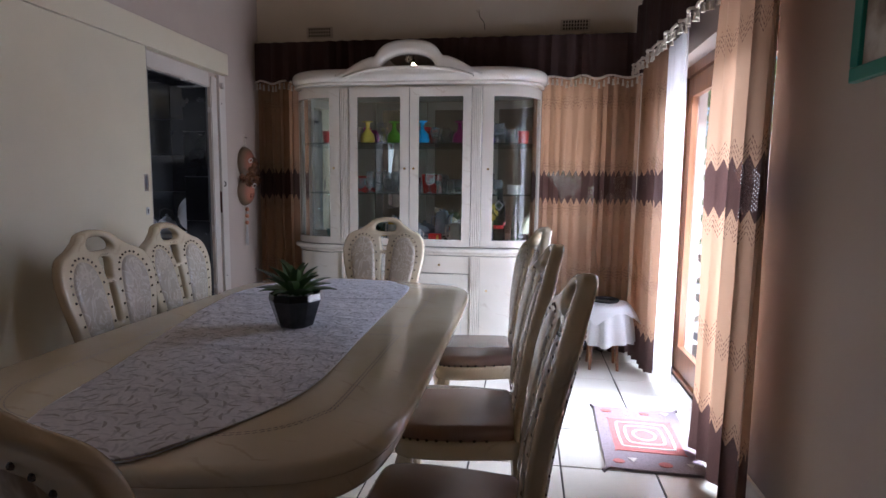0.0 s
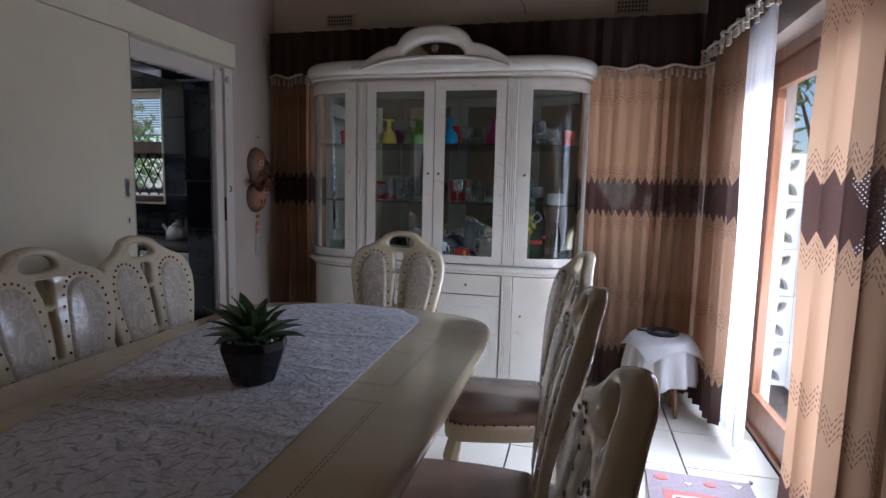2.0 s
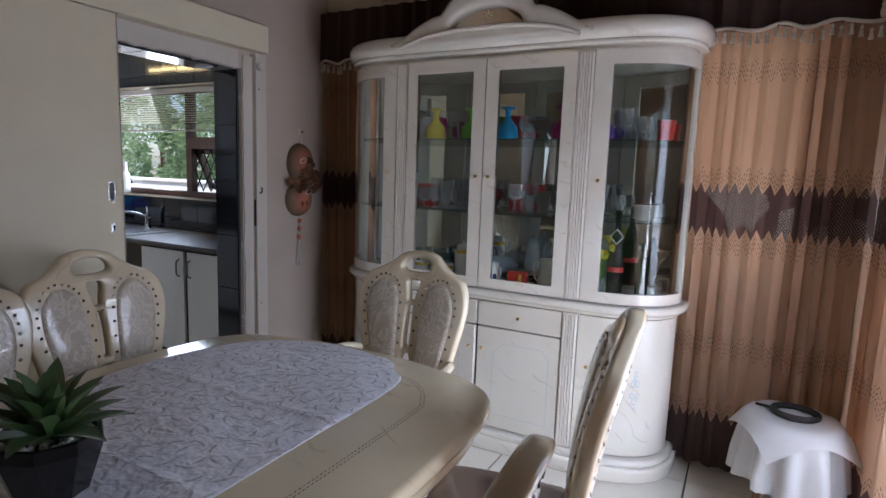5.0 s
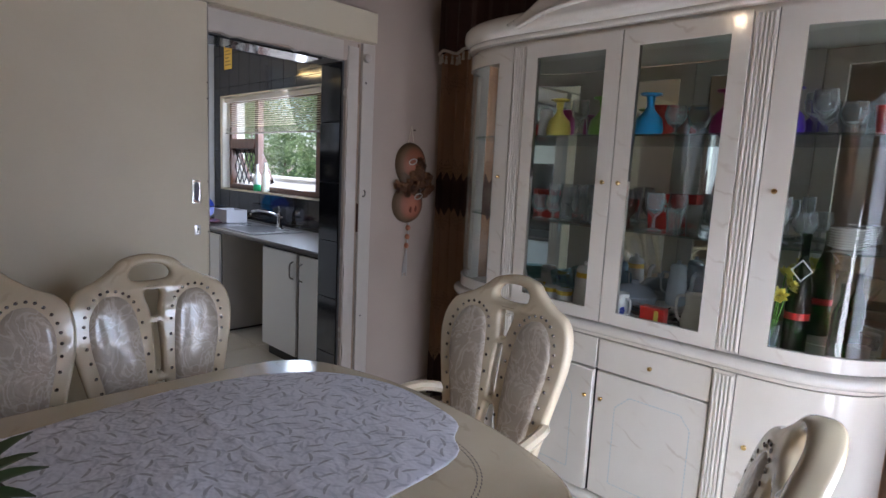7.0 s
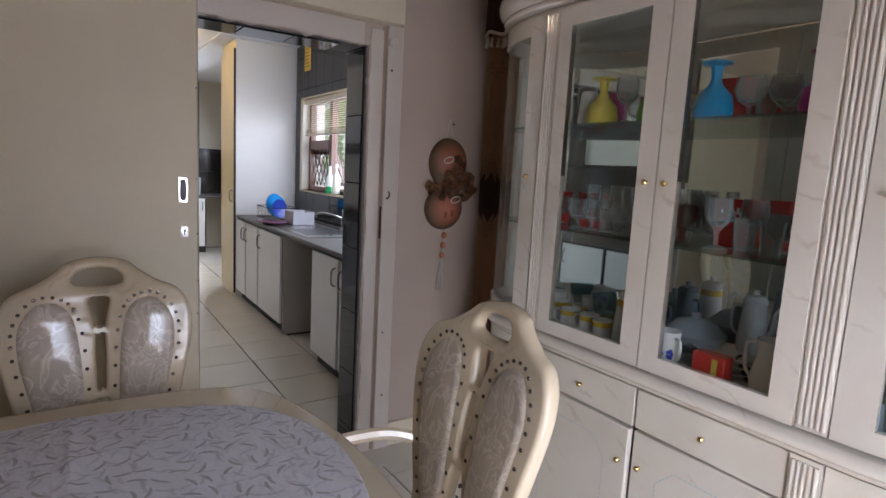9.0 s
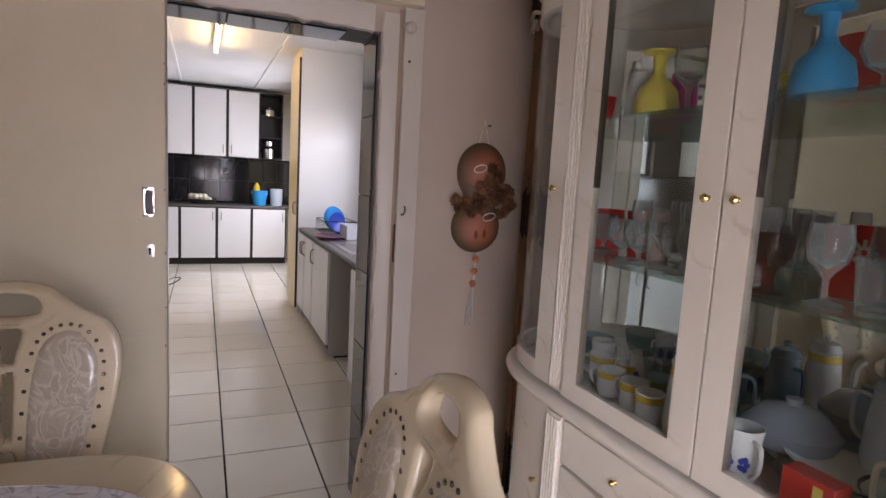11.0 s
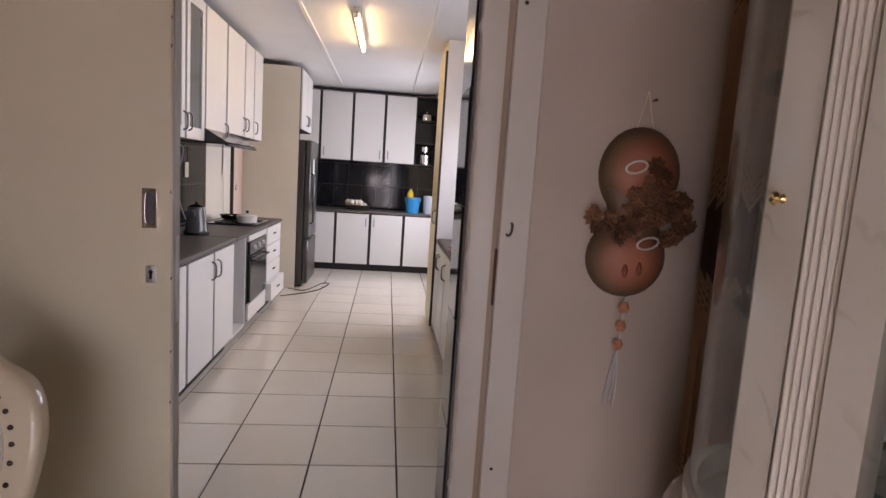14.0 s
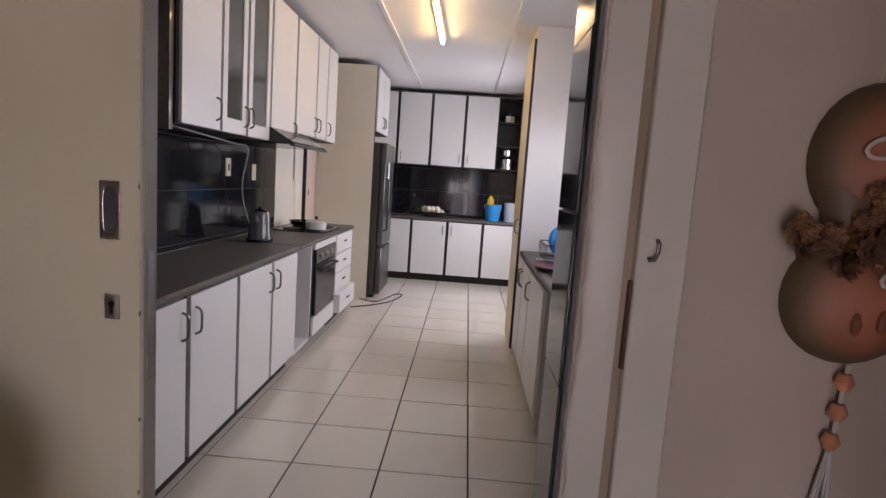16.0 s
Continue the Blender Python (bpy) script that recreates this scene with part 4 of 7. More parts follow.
# wall units over the south run; fronts at y = 2.25
YU = 2.25
GU = "wall units along the kitchen wall"
unit("wall_cabinet", (-2.62, YU, 0), 180, 1.38, 2.3, 2.66, 0.31, [(0, 0.7, None), (0.7, 1.38, None)], "white wall cabinet with dark edges", GU, "bottom")
gc = unit("wall_cabinet", (-4.06, YU, 0), 180, 1.25, 1.63, 2.66, 0.31, [(0, 0.47, 0.4)], "white wall cabinet with two glazed doors", GU, "bottom")
for x0, x1 in ((0.47, 0.83), (0.85, 1.25)):
    b = boxes((x0 + 0.01, x0 + 0.07, -0.018, 0.002, 1.636, 2.648), (x1 - 0.07, x1 - 0.01, -0.018, 0.002, 1.636, 2.648), (x0 + 0.07, x1 - 0.07, -0.018, 0.002, 1.636, 1.72), (x0 + 0.07, x1 - 0.07, -0.018, 0.002, 2.57, 2.648))
    d = part("glazed_door", b, MELAMINE, gc)
    part("pane", boxes((x0 + 0.07, x1 - 0.07, -0.01, -0.006, 1.72, 2.57)), plain("dim_cabinet_glass", (0.10, 0.10, 0.09), 0.04, 0, 0.2), d, "dim glass pane")
    bow_handle(d, x1 - 0.035 if x0 < 0.5 else x0 + 0.035, -0.018, 1.75)
unit("wall_cabinet", (-5.32, YU, 0), 180, 0.57, 1.63, 2.66, 0.31, [(0, 0.57, 0.52)], "white wall cabinet with dark edges", GU, "bottom")
unit("wall_cabinet", (-5.9, YU, 0), 180, 1.37, 1.74, 2.66, 0.31, [(0, 0.6, 0.54), (0.6, 0.98, 0.66), (0.98, 1.37, 1.03)], "white wall cabinet above the cooker hood", GU, "bottom")
hood = thing("cooker_hood", (-5.3, YU, 1.62), "black slim cooker hood under the wall cabinet", "hood", "", 180)
hb = bmesh.new()
prof = [(0.3, 0.0), (-0.17, 0.0), (-0.19, 0.02), (-0.02, 0.115), (0.3, 0.115)]
va = [hb.verts.new((0.0, y, z)) for y, z in prof]
vb = [hb.verts.new((0.92, y, z)) for y, z in prof]
hb.faces.new(va), hb.faces.new(vb[::-1])
for i in range(5):
    hb.faces.new((va[i], va[(i + 1) % 5], vb[(i + 1) % 5], vb[i]))
part("canopy", hb, BLACK, hood)
part("lip", boxes((0.0, 0.92, -0.2, -0.17, -0.012, 0.012), bevel=0.004), BLACK, hood)

# tall pantry housing and fridge bay
tall = thing("tall_housing", (-7.72, 2.6, 0), "cream tall cupboard housing beside the fridge", "cabinet", "", 180)
part("side_panel", boxes((0, 0.03, 0, 0.67, 0, 2.66)), KWALL, tall)
part("edge_strip", boxes((0.0, 0.03, -0.006, -0.001, 0, 2.66)), DARKEDGE, tall)
for x0 in (0.06, 0.5):
    d = part("door", boxes((x0, x0 + 0.42, -0.018, 0.002, 1.95, 2.65), bevel=0.002), MELAMINE, tall)
    bow_handle(d, x0 + (0.37 if x0 < 0.3 else 0.05), -0.018, 2.07)
part("top_box", boxes((0.03, 0.95, 0.004, 0.67, 1.94, 2.66)), DARKEDGE, tall)
fridge = thing("fridge", (-7.8, 2.72, 0), "dark grey tall fridge with papers on its door", "fridge", "", 180)
FR = plain("dark_fridge_steel", (0.10, 0.095, 0.09), 0.32, 0.6)
part("body", boxes((0, 0.7, 0.05, 0.7, 0.03, 1.82), bevel=0.01), FR, fridge)
fd = part("fridge_door", boxes((0, 0.7, -0.02, 0.045, 0.62, 1.82), bevel=0.012), FR, fridge)
part("fridge_door", boxes((0, 0.7, -0.02, 0.045, 0.05, 0.6), bevel=0.012), FR, fridge)
part("handle", tube(bmesh.new(), [(0.06, -0.02, 0.8), (0.06, -0.06, 0.82), (0.06, -0.06, 1.4), (0.06, -0.02, 1.42)], 0.01), BLACK, fd)
part("paper", boxes((0.2, 0.32, -0.0235, -0.0215, 1.4, 1.6)), plain("white_paper", (0.8, 0.8, 0.78), 0.8), fd, "white paper sheet")
part("foot", boxes((0.05, 0.65, 0.06, 0.66, 0, 0.03)), BLACK, fridge)

# end wall: base and wall units facing east (front at x = -9.2)
XB = -9.2
for y0, doors in ((2.4, [(0, 0.54, None)]), (2.94, [(0, 0.51, 0.45), (0.51, 1.01, 0.57)]), (3.95, [(0, 0.52, 0.46)])):
    unit("base_cabinet", (XB, y0, 0), 90, doors[-1][1], 0.1, 0.87, 0.57, doors, "white base cabinet with dark edges at the end wall", "end wall base units", "top", 0.1)
unit("wall_cabinet", (-9.47, 2.1, 0), 90, 0.54, 1.64, 2.66, 0.31, [(0, 0.54, 0.48)], "white wall cabinet at the end wall", "end wall units", "bottom")
unit("wall_cabinet", (-9.47, 2.64, 0), 90, 0.48, 1.64, 2.66, 0.31, [(0, 0.48, 0.06)], "white wall cabinet at the end wall", "end wall units", "bottom")
unit("wall_cabinet", (-9.47, 3.12, 0), 90, 0.96, 1.64, 2.66, 0.31, [(0, 0.48, 0.42), (0.48, 0.96, 0.54)], "white two-door wall cabinet at the end wall", "end wall units", "bottom")
wt2 = thing("worktop", (XB, 2.4, 0.87), "dark speckled laminate worktop at the end wall", "worktop", "", 90)
part("slab", boxes((0, 2.42, -0.03, 0.57, 0, 0.035), bevel=0.012), WORKTOP, wt2)

# north run: fronts at y = 4.17, facing south
YR = 4.185
tp = thing("tall_cupboard", (-6.615, 4.15, 0), "cream tall broom cupboard with dark edge strip", "cabinet")
part("body", boxes((0, 0.6, 0.02, 0.66, 0, KC - 0.004)), YELLOWFRONT, tp)
bd = part("door", boxes((0.01, 0.59, 0, 0.019, 0.05, 2.62), bevel=0.002), YELLOWFRONT, tp)
bow_handle(bd, 0.54, 0, 1.1)
part("edge_strip", boxes((0.59, 0.601, 0.0, 0.02, 0.05, 2.62)), DARKEDGE, tp)
part("side_sheet", boxes((0.601, 0.61, 0.02, 0.66, 0, KC - 0.004)), MELAMINE, tp)
GR = "base units under the kitchen window"
unit("base_cabinet", (-6.0, YR, 0), 0, 0.86, 0.1, 0.87, 0.58, [(0, 0.4, 0.35), (0.4, 0.86, 0.46)], "white base cabinet beside the sink", GR, "top", 0.1)
nb = unit("base_cabinet", (-5.14, YR, 0), 0, 0.7, 0.1, 0.87, 0.58, [(0, 0.7, 0.08)], "white base cabinet with a bare side panel", GR, "top", 0.1)
part("side_panel", boxes((0.701, 0.715, 0.0, 0.55, 0.02, 0.87)), plain("bare_chipboard", (0.46, 0.42, 0.36), 0.7), nb, "bare pale side panel")
unit("base_cabinet", (-3.72, YR, 0), 0, 1.1, 0.1, 0.87, 0.58, [(0, 0.52, 0.46), (0.52, 1.1, 0.58)], "white base cabinet near the doorway", GR, "top", 0.1)
wt3 = thing("worktop", (-6.0, YR, 0.87), "dark speckled worktop under the window", "worktop")
part("slab", boxes((0, 3.39, -0.012, 0.632, 0, 0.035), bevel=0.012), WORKTOP, wt3)

# kitchen window
kw = setting("window_kitchen", boxes((-5.82, -3.5, YK + 0.08, YK + 0.14, 1.2, 1.25), (-5.82, -3.5, YK + 0.08, YK + 0.14, 2.11, 2.16), (-5.82, -5.77, YK + 0.08, YK + 0.14, 1.25, 2.11), (-3.55, -3.5, YK + 0.08, YK + 0.14, 1.25, 2.11), (-5.25, -5.18, YK + 0.08, YK + 0.14, 1.25, 2.11), (-4.12, -4.05, YK + 0.08, YK + 0.14, 1.25, 2.11)), WINWOOD, "dark brown wooden kitchen window with side vents", "window")
part("pane", boxes((-5.18, -4.12, YK + 0.1, YK + 0.104, 1.25, 2.11)), GLASS, kw)
for x0, x1 in ((-5.77, -5.25), (-4.05, -3.55)):
    part("transom", boxes((x0, x1, YK + 0.07, YK + 0.14, 1.63, 1.73)), WINWOOD, kw)
    part("pane", boxes((x0, x1, YK + 0.1, YK + 0.104, 1.73, 2.11)), GLASS, kw)
    b = boxes((x0, x0 + 0.035, -0.02, 0.02, -0.38, 0), (x1 - 0.035, x1, -0.02, 0.02, -0.38, 0), (x0, x1, -0.02, 0.02, -0.38, -0.34), (x0, x1, -0.02, 0.02, -0.04, 0))
    sash = part("sash", b, WINWOOD, kw, "top-hung sash pushed open")
    sash.matrix_basis = pose(0, YK + 0.14, 1.63, 22, 0, 0)
    bars = bmesh.new()
    n = 5
    for i in range(n):
        for s in (-1, 1):
            xa = x0 + (x1 - x0) * (i + (0 if s > 0 else 1)) / n
            xb = x0 + (x1 - x0) * (i + (1 if s > 0 else 0)) / n
            for z0, z1 in ((1.26, 1.44), (1.62, 1.44)):
                tube(bars, [(xa, YK + 0.12, z0), (xb, YK + 0.12, z1)], 0.006, 5)
    part("burglar_bars", bars, BLACK, kw, "black diamond burglar bars")
part("tile_sill", boxes((-5.85, -3.47, YK - 0.012, YK + 0.08, 1.185, 1.2), (-5.85, -3.47, YK - 0.012, YK - 0.002, 2.16, 2.175), (-5.85, -5.835, YK - 0.012, YK - 0.002, 1.2, 2.16), (-3.485, -3.47, YK - 0.012, YK - 0.002, 1.2, 2.16)), WHITE, kw, "white tile edging")

# strip light
tube_light = thing("strip_light", (-5.9, 3.38, KC), "fluorescent strip light on the kitchen ceiling, lit", "ceiling light")
part("batten", boxes((-0.63, 0.63, -0.03, 0.03, -0.045, 0), bevel=0.008), WHITE, tube_light)
part("tube", tube(bmesh.new(), [(-0.6, 0, -0.062), (0.6, 0, -0.062)], 0.014, 10), emitter("lit_tube", (1.0, 0.74, 0.33), 36), tube_light, "glowing fluorescent tube")
for s in (-1, 1):
    part("lamp_holder", boxes((s * 0.615 - 0.012, s * 0.615 + 0.012, -0.015, 0.015, -0.08, -0.045)), WHITE, tube_light)

# ---- garden door ----
GX = 1.1
gd = setting("door_garden_frame", boxes((GX, GX + 0.1, EY1 - 0.06, EY1, 0, EZ), (GX, GX + 0.1, EY0, EY0 + 0.06, 0, EZ), (GX, GX + 0.1, EY0 + 0.06, EY1 - 0.06, EZ - 0.07, EZ), (GX, GX + 0.1, EY0 + 0.06, EY1 - 0.06, 0, 0.03), bevel=0.004), DOORWOOD, "varnished wooden frame of the garden door", "door frame")
for y0, y1 in ((3.42, 4.295), (2.585, 3.415)):
    b = boxes((GX + 0.02, GX + 0.065, y0, y0 + 0.1, 0.035, 2.125), (GX + 0.02, GX + 0.065, y1 - 0.1, y1, 0.035, 2.125), (GX + 0.02, GX + 0.065, y0 + 0.1, y1 - 0.1, 1.99, 2.125), (GX + 0.02, GX + 0.065, y0 + 0.1, y1 - 0.1, 0.035, 0.21), bevel=0.003)
    leaf = tagged(new("door_garden_leaf", finish(b, "door_garden_leaf", DOORWOOD)), "varnished wooden glazed garden door leaf, closed", "door", kind="structure")
    part("pane", boxes((GX + 0.04, GX + 0.045, y0 + 0.1, y1 - 0.1, 0.21, 1.99)), GLASS, leaf)
    part("handle", tube(bmesh.new(), [(GX + 0.02, 3.3, 1.225), (GX - 0.03, 3.3, 1.225), (GX - 0.036, 3.4, 1.225)], 0.008), BLACK, leaf, "black lever handle") if y0 < 3 else None
for o in bpy.data.objects:
    if o.name.startswith("pane"):
        o.visible_shadow = False


# ---- on the table ----
def runner_cloth():
    m = Nodes("grey_feather_print_cloth", (0.6, 0.6, 0.66), 0.75)
    base = m.mix(m.noise(5, 3), (0.64, 0.625, 0.665), (0.77, 0.75, 0.79))
    for scale, shift, tone, strength in ((19.0, 0.0, (0.30, 0.28, 0.28), 0.75), (17.0, 3.7, (0.44, 0.43, 0.47), 0.6), (21.0, 8.1, (0.46, 0.45, 0.5), 0.5)):
        # one small bent feather in each cell, turned at random
        vec = m.node("ShaderNodeVectorMath")
        vec.operation = "MULTIPLY_ADD"
        m.link(m.coords(), vec.inputs[0])
        vec.inputs[1].default_value, vec.inputs[2].default_value = (1, 1, 0), (shift, shift * 0.7, 0)
        cell = m.node("ShaderNodeTexVoronoi", Scale=scale, Randomness=0.8)
        cell.voronoi_dimensions = "2D"
        m.link(vec.outputs[0], cell.inputs["Vector"])
        off = m.node("ShaderNodeVectorMath")
        off.operation = "SUBTRACT"
        m.link(vec.outputs[0], off.inputs[0]), m.link(cell.outputs["Position"], off.inputs[1])
        pick = m.node("ShaderNodeSeparateColor")
        m.link(cell.outputs["Color"], pick.inputs[0])
        turn = m.node("ShaderNodeVectorRotate")
        turn.rotation_type = "Z_AXIS"
        m.link(off.outputs[0], turn.inputs["Vector"])
        m.link(m.math("MULTIPLY", pick.outputs[0], 6.283), turn.inputs["Angle"])
        xyz = m.node("ShaderNodeSeparateXYZ")
        m.link(turn.outputs[0], xyz.inputs[0])
        a = m.math("MULTIPLY", xyz.outputs[0], 40.0)
        bent = m.math("SUBTRACT", xyz.outputs[1], m.math("MULTIPLY", m.math("MULTIPLY", xyz.outputs[0], xyz.outputs[0]), 9.0))
        r = m.math("ADD", m.math("MULTIPLY", a, a), m.math("POWER", m.math("ABSOLUTE", m.math("MULTIPLY", bent, 215.0)), 2.0))
        stroke = m.ramp(r, [(0.6, (1, 1, 1)), (1.0, (0, 0, 0))])
        base = m.mix(m.math("MULTIPLY", stroke, strength), base, tone)
    m.color(base)
    m.bump(m.noise(11, 3), 1.0, 0.022)
    return m.mat


edge = [(-1.17, 1.13), (-1.0, 1.03), (-0.82, 0.985), (-0.72, 1.12), (-0.595, 1.45), (-0.605, 2.0), (-0.62, 2.5), (-0.635, 3.02), (-0.72, 3.14), (-0.81, 3.225), (-1.12, 3.25), (-1.38, 3.10), (-1.49, 2.75), (-1.45, 2.35), (-1.36, 1.95), (-1.25, 1.5)]
rb = sheet([[(x - TX, y - TY) for x, y in smooth(edge, 5)]], 0.004, 0.0012, 1)
CREASES = (-0.78, -0.36, 0.12, 0.55)
for y in sorted([-1.2 + k * 0.06 for k in range(1, 40)] + [c + d for c in CREASES for d in (-0.014, 0.0, 0.014)]):
    bmesh.ops.bisect_plane(rb, geom=rb.verts[:] + rb.edges[:] + rb.faces[:], plane_co=(0, y, 0), plane_no=(0, 1, 0))
for k in range(1, 18):
    bmesh.ops.bisect_plane(rb, geom=rb.verts[:] + rb.edges[:] + rb.faces[:], plane_co=(-0.6 + k * 0.06, 0, 0), plane_no=(1, 0, 0))
for v in rb.verts:
    v.co.z += TH + 0.005 + 0.012 * max(0, noise.noise(Vector((v.co.x * 5, v.co.y * 4, 0)))) + 0.003 * max(0, math.sin(v.co.x * 9 + v.co.y * 6)) + 0.005 * max(math.exp(-((v.co.y - c) / 0.009) ** 2) for c in CREASES)
runner = tagged(new("table_runner", finish(rb, "table_runner", runner_cloth(), 70)), "pale grey table runner printed with small feathers", "table runner")
runner.matrix_world = pose(TX, TY, 0)
hemline = tube(bmesh.new(), [(x - TX, y - TY, TH + 0.0065) for x, y in smooth(edge, 5)], 0.0022, 5, True)
part("hem", hemline, cloth_mat("pale_hem", (0.72, 0.72, 0.74), 0.1), runner, "stitched pale hem")

# chain inlay lines of the tabletop
INLAY = plain("dark_chain_inlay", (0.10, 0.07, 0.05), 0.3)


def chain(bm, pts, gap=0.011):
    """Two rows of short dashes along a line on the tabletop."""
    pts = [Vector((x, y, TH + 0.0009)) for x, y in pts]
    for a, b in zip(pts, pts[1:]):
        d = b - a
        n = max(1, int(d.length / 0.014))
        u = d.normalized()
        s = Vector((-u.y, u.x, 0))
        for i in range(n):
            p, q = a + d * (i + 0.12) / n, a + d * (i + 0.8) / n
            for o in (-0.5, 0.5):
                c, e = s * (o * gap - 0.0016), s * (o * gap + 0.0016)
                bm.faces.new([bm.verts.new(v) for v in (p + c, q + c + s * 0.002, q + e + s * 0.002, p + e)])


for s in (-1, 1):
    for e in (-1, 1):
        bm = bmesh.new()
        rim = [(s * 0.47, e * 0.07), (s * 0.47, e * 0.72), (s * 0.45, e * 0.83), (s * 0.38, e * 0.93), (s * 0.25, e * 0.99), (0.0, e * 1.02)]
        chain(bm, [(s * 0.30, e * 0.07), (s * 0.47, e * 0.07)])
        chain(bm, [tuple(p) for p in smooth([r for r in rim], 4, False)])
        part("chain_inlay", bm, INLAY, table, "dark dashed chain inlay")

# potted succulent
plant = thing("potted_succulent", (-0.91, 2.11, TH + 0.012), "artificial green succulent in a black faceted pot with white pebbles", "potted plant")
pb_ = bmesh.new()
rings = []
for r, z, tw in ((0.052, 0, 0), (0.056, 0.004, 0), (0.082, 0.085, 0.0), (0.08, 0.105, 0), (0.072, 0.105, 0), (0.068, 0.085, 0), (0.0, 0.085, 0)):
    rings.append([pb_.verts.new((r * math.cos(2 * math.pi * i / 9 + tw), r * math.sin(2 * math.pi * i / 9 + tw), z)) for i in range(9)] if r else [pb_.verts.new((0, 0, z))])
for p, q in zip(rings, rings[1:]):
    for i in range(9):
        pb_.faces.new([p[i], p[(i + 1) % 9]] + ([q[(i + 1) % 9], q[i]] if len(q) > 1 else [q[0]]))
pb_.faces.new(rings[0][::-1])
pot = finish(pb_, "pot", plain("black_glazed_pot", (0.012, 0.012, 0.014), 0.18), 20)
po = new("pot", pot)
po.parent = plant
peb = finish(lathe(bmesh.new(), [(0, -0.006), (0.006, -0.003), (0.008, 0.001), (0.005, 0.005), (0, 0.006)], n=7), "pebble", plain("white_pebble", (0.7, 0.69, 0.66), 0.6, 0, 0.3))
rnd = random.Random(5)
for i in range(46):
    a, r = rnd.uniform(0, 6.28), 0.064 * rnd.random() ** 0.5
    share("pebble", peb, plant, pose(r * math.cos(a), r * math.sin(a), 0.091 + rnd.uniform(0, 0.006), rnd.uniform(0, 360), rnd.uniform(0, 360), 0))
LEAF = Nodes("succulent_leaf", (0.05, 0.12, 0.03), 0.4)
gcoord = LEAF.node("ShaderNodeSeparateXYZ")
LEAF.link(LEAF.coords(), gcoord.inputs[0])
tipf = LEAF.math("MULTIPLY", gcoord.outputs[0], 7.0)
LEAF.color(LEAF.mix(LEAF.noise(20, 3), LEAF.mix(tipf, (0.09, 0.17, 0.05), (0.035, 0.06, 0.03)), LEAF.mix(tipf, (0.11, 0.21, 0.06), (0.05, 0.07, 0.04))))
LEAF = LEAF.mat
for ring, (count, lift, size) in enumerate(((8, 16, 0.125), (8, 36, 0.125), (7, 54, 0.115), (5, 72, 0.10))):
    for i in range(count):
        L = size * rnd.uniform(0.85, 1.12)
        bm = bmesh.new()
        cols = []
        for k in range(7):
            t = k / 6
            w = 0.019 * (0.55 + 1.6 * t - 2.1 * t * t) * (1 if k < 6 else 0.05) * (L / 0.11) + 0.001
            zc = 0.012 * math.sin(t * 2.2) - 0.014 * t * t
            th = 0.005 * (1 - t) + 0.001
            cols.append([bm.verts.new(p) for p in ((L * t, -w, zc + w * 0.35), (L * t, 0, zc - th), (L * t, w, zc + w * 0.35), (L * t, 0, zc + th * 0.5))])
        for c, d in zip(cols, cols[1:]):
            for q in range(4):
                bm.faces.new((c[q], c[(q + 1) % 4], d[(q + 1) % 4], d[q]))
        bm.faces.new(cols[0]), bm.faces.new(cols[-1][::-1])
        lf = part("leaf", bm, LEAF, plant)
        lf.matrix_basis = pose(0, 0, 0.095 + 0.004 * ring, 0, 0, i * 360 / count + ring * 21 + rnd.uniform(-8, 8)) @ pose(0.008, 0, 0, 0, -lift + rnd.uniform(-7, 7), 0)

plant.scale = (1.28, 1.28, 1.28)

# ---- gourd wall hanging ----
hang = thing("gourd_wall_hanging", (XW, 4.395, 1.17), "two dried gourds with dried flowers, wooden beads and a tassel", "wall hanging")
GOURD = Nodes("dried_gourd", (0.35, 0.12, 0.07), 0.6, coat=0.05)
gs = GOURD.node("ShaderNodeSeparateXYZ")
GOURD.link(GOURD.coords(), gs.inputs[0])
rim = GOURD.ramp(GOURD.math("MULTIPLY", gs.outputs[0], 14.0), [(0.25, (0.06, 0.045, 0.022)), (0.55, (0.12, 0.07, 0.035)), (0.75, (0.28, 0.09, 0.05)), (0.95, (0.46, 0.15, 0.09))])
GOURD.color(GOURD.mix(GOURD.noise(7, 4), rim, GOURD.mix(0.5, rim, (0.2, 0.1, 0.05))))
GOURD = GOURD.mat
for yz, r, rz_ in (((-0.005, 0.355), 0.118, 0.13), ((-0.02, 0.115), 0.117, 0.115)):
    bm = bmesh.new()
    bmesh.ops.create_uvsphere(bm, u_segments=24, v_segments=14, radius=1)
    for v in bm.verts:
        v.co = Vector((max(0.0, v.co.x) * 0.07, v.co.y * r, v.co.z * rz_))
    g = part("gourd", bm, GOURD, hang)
    g.location = (0.004, yz[0], yz[1])
neck = lathe(bmesh.new(), [(0, -0.09), (0.095, -0.07), (0.072, 0), (0.095, 0.07), (0, 0.09)], (0, 0, 0), 16, Matrix.Diagonal((0.45, 1, 1, 1)))
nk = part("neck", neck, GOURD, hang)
nk.location = (0.02, -0.015, 0.235)
PETAL = tile_mat("dried_petals", (0.045, 0.018, 0.011), (0.30, 0.14, 0.065), 0.9)
STEMW = tile_mat("dried_moss", (0.05, 0.035, 0.02), (0.14, 0.09, 0.05), 0.9)
rnd = random.Random(9)


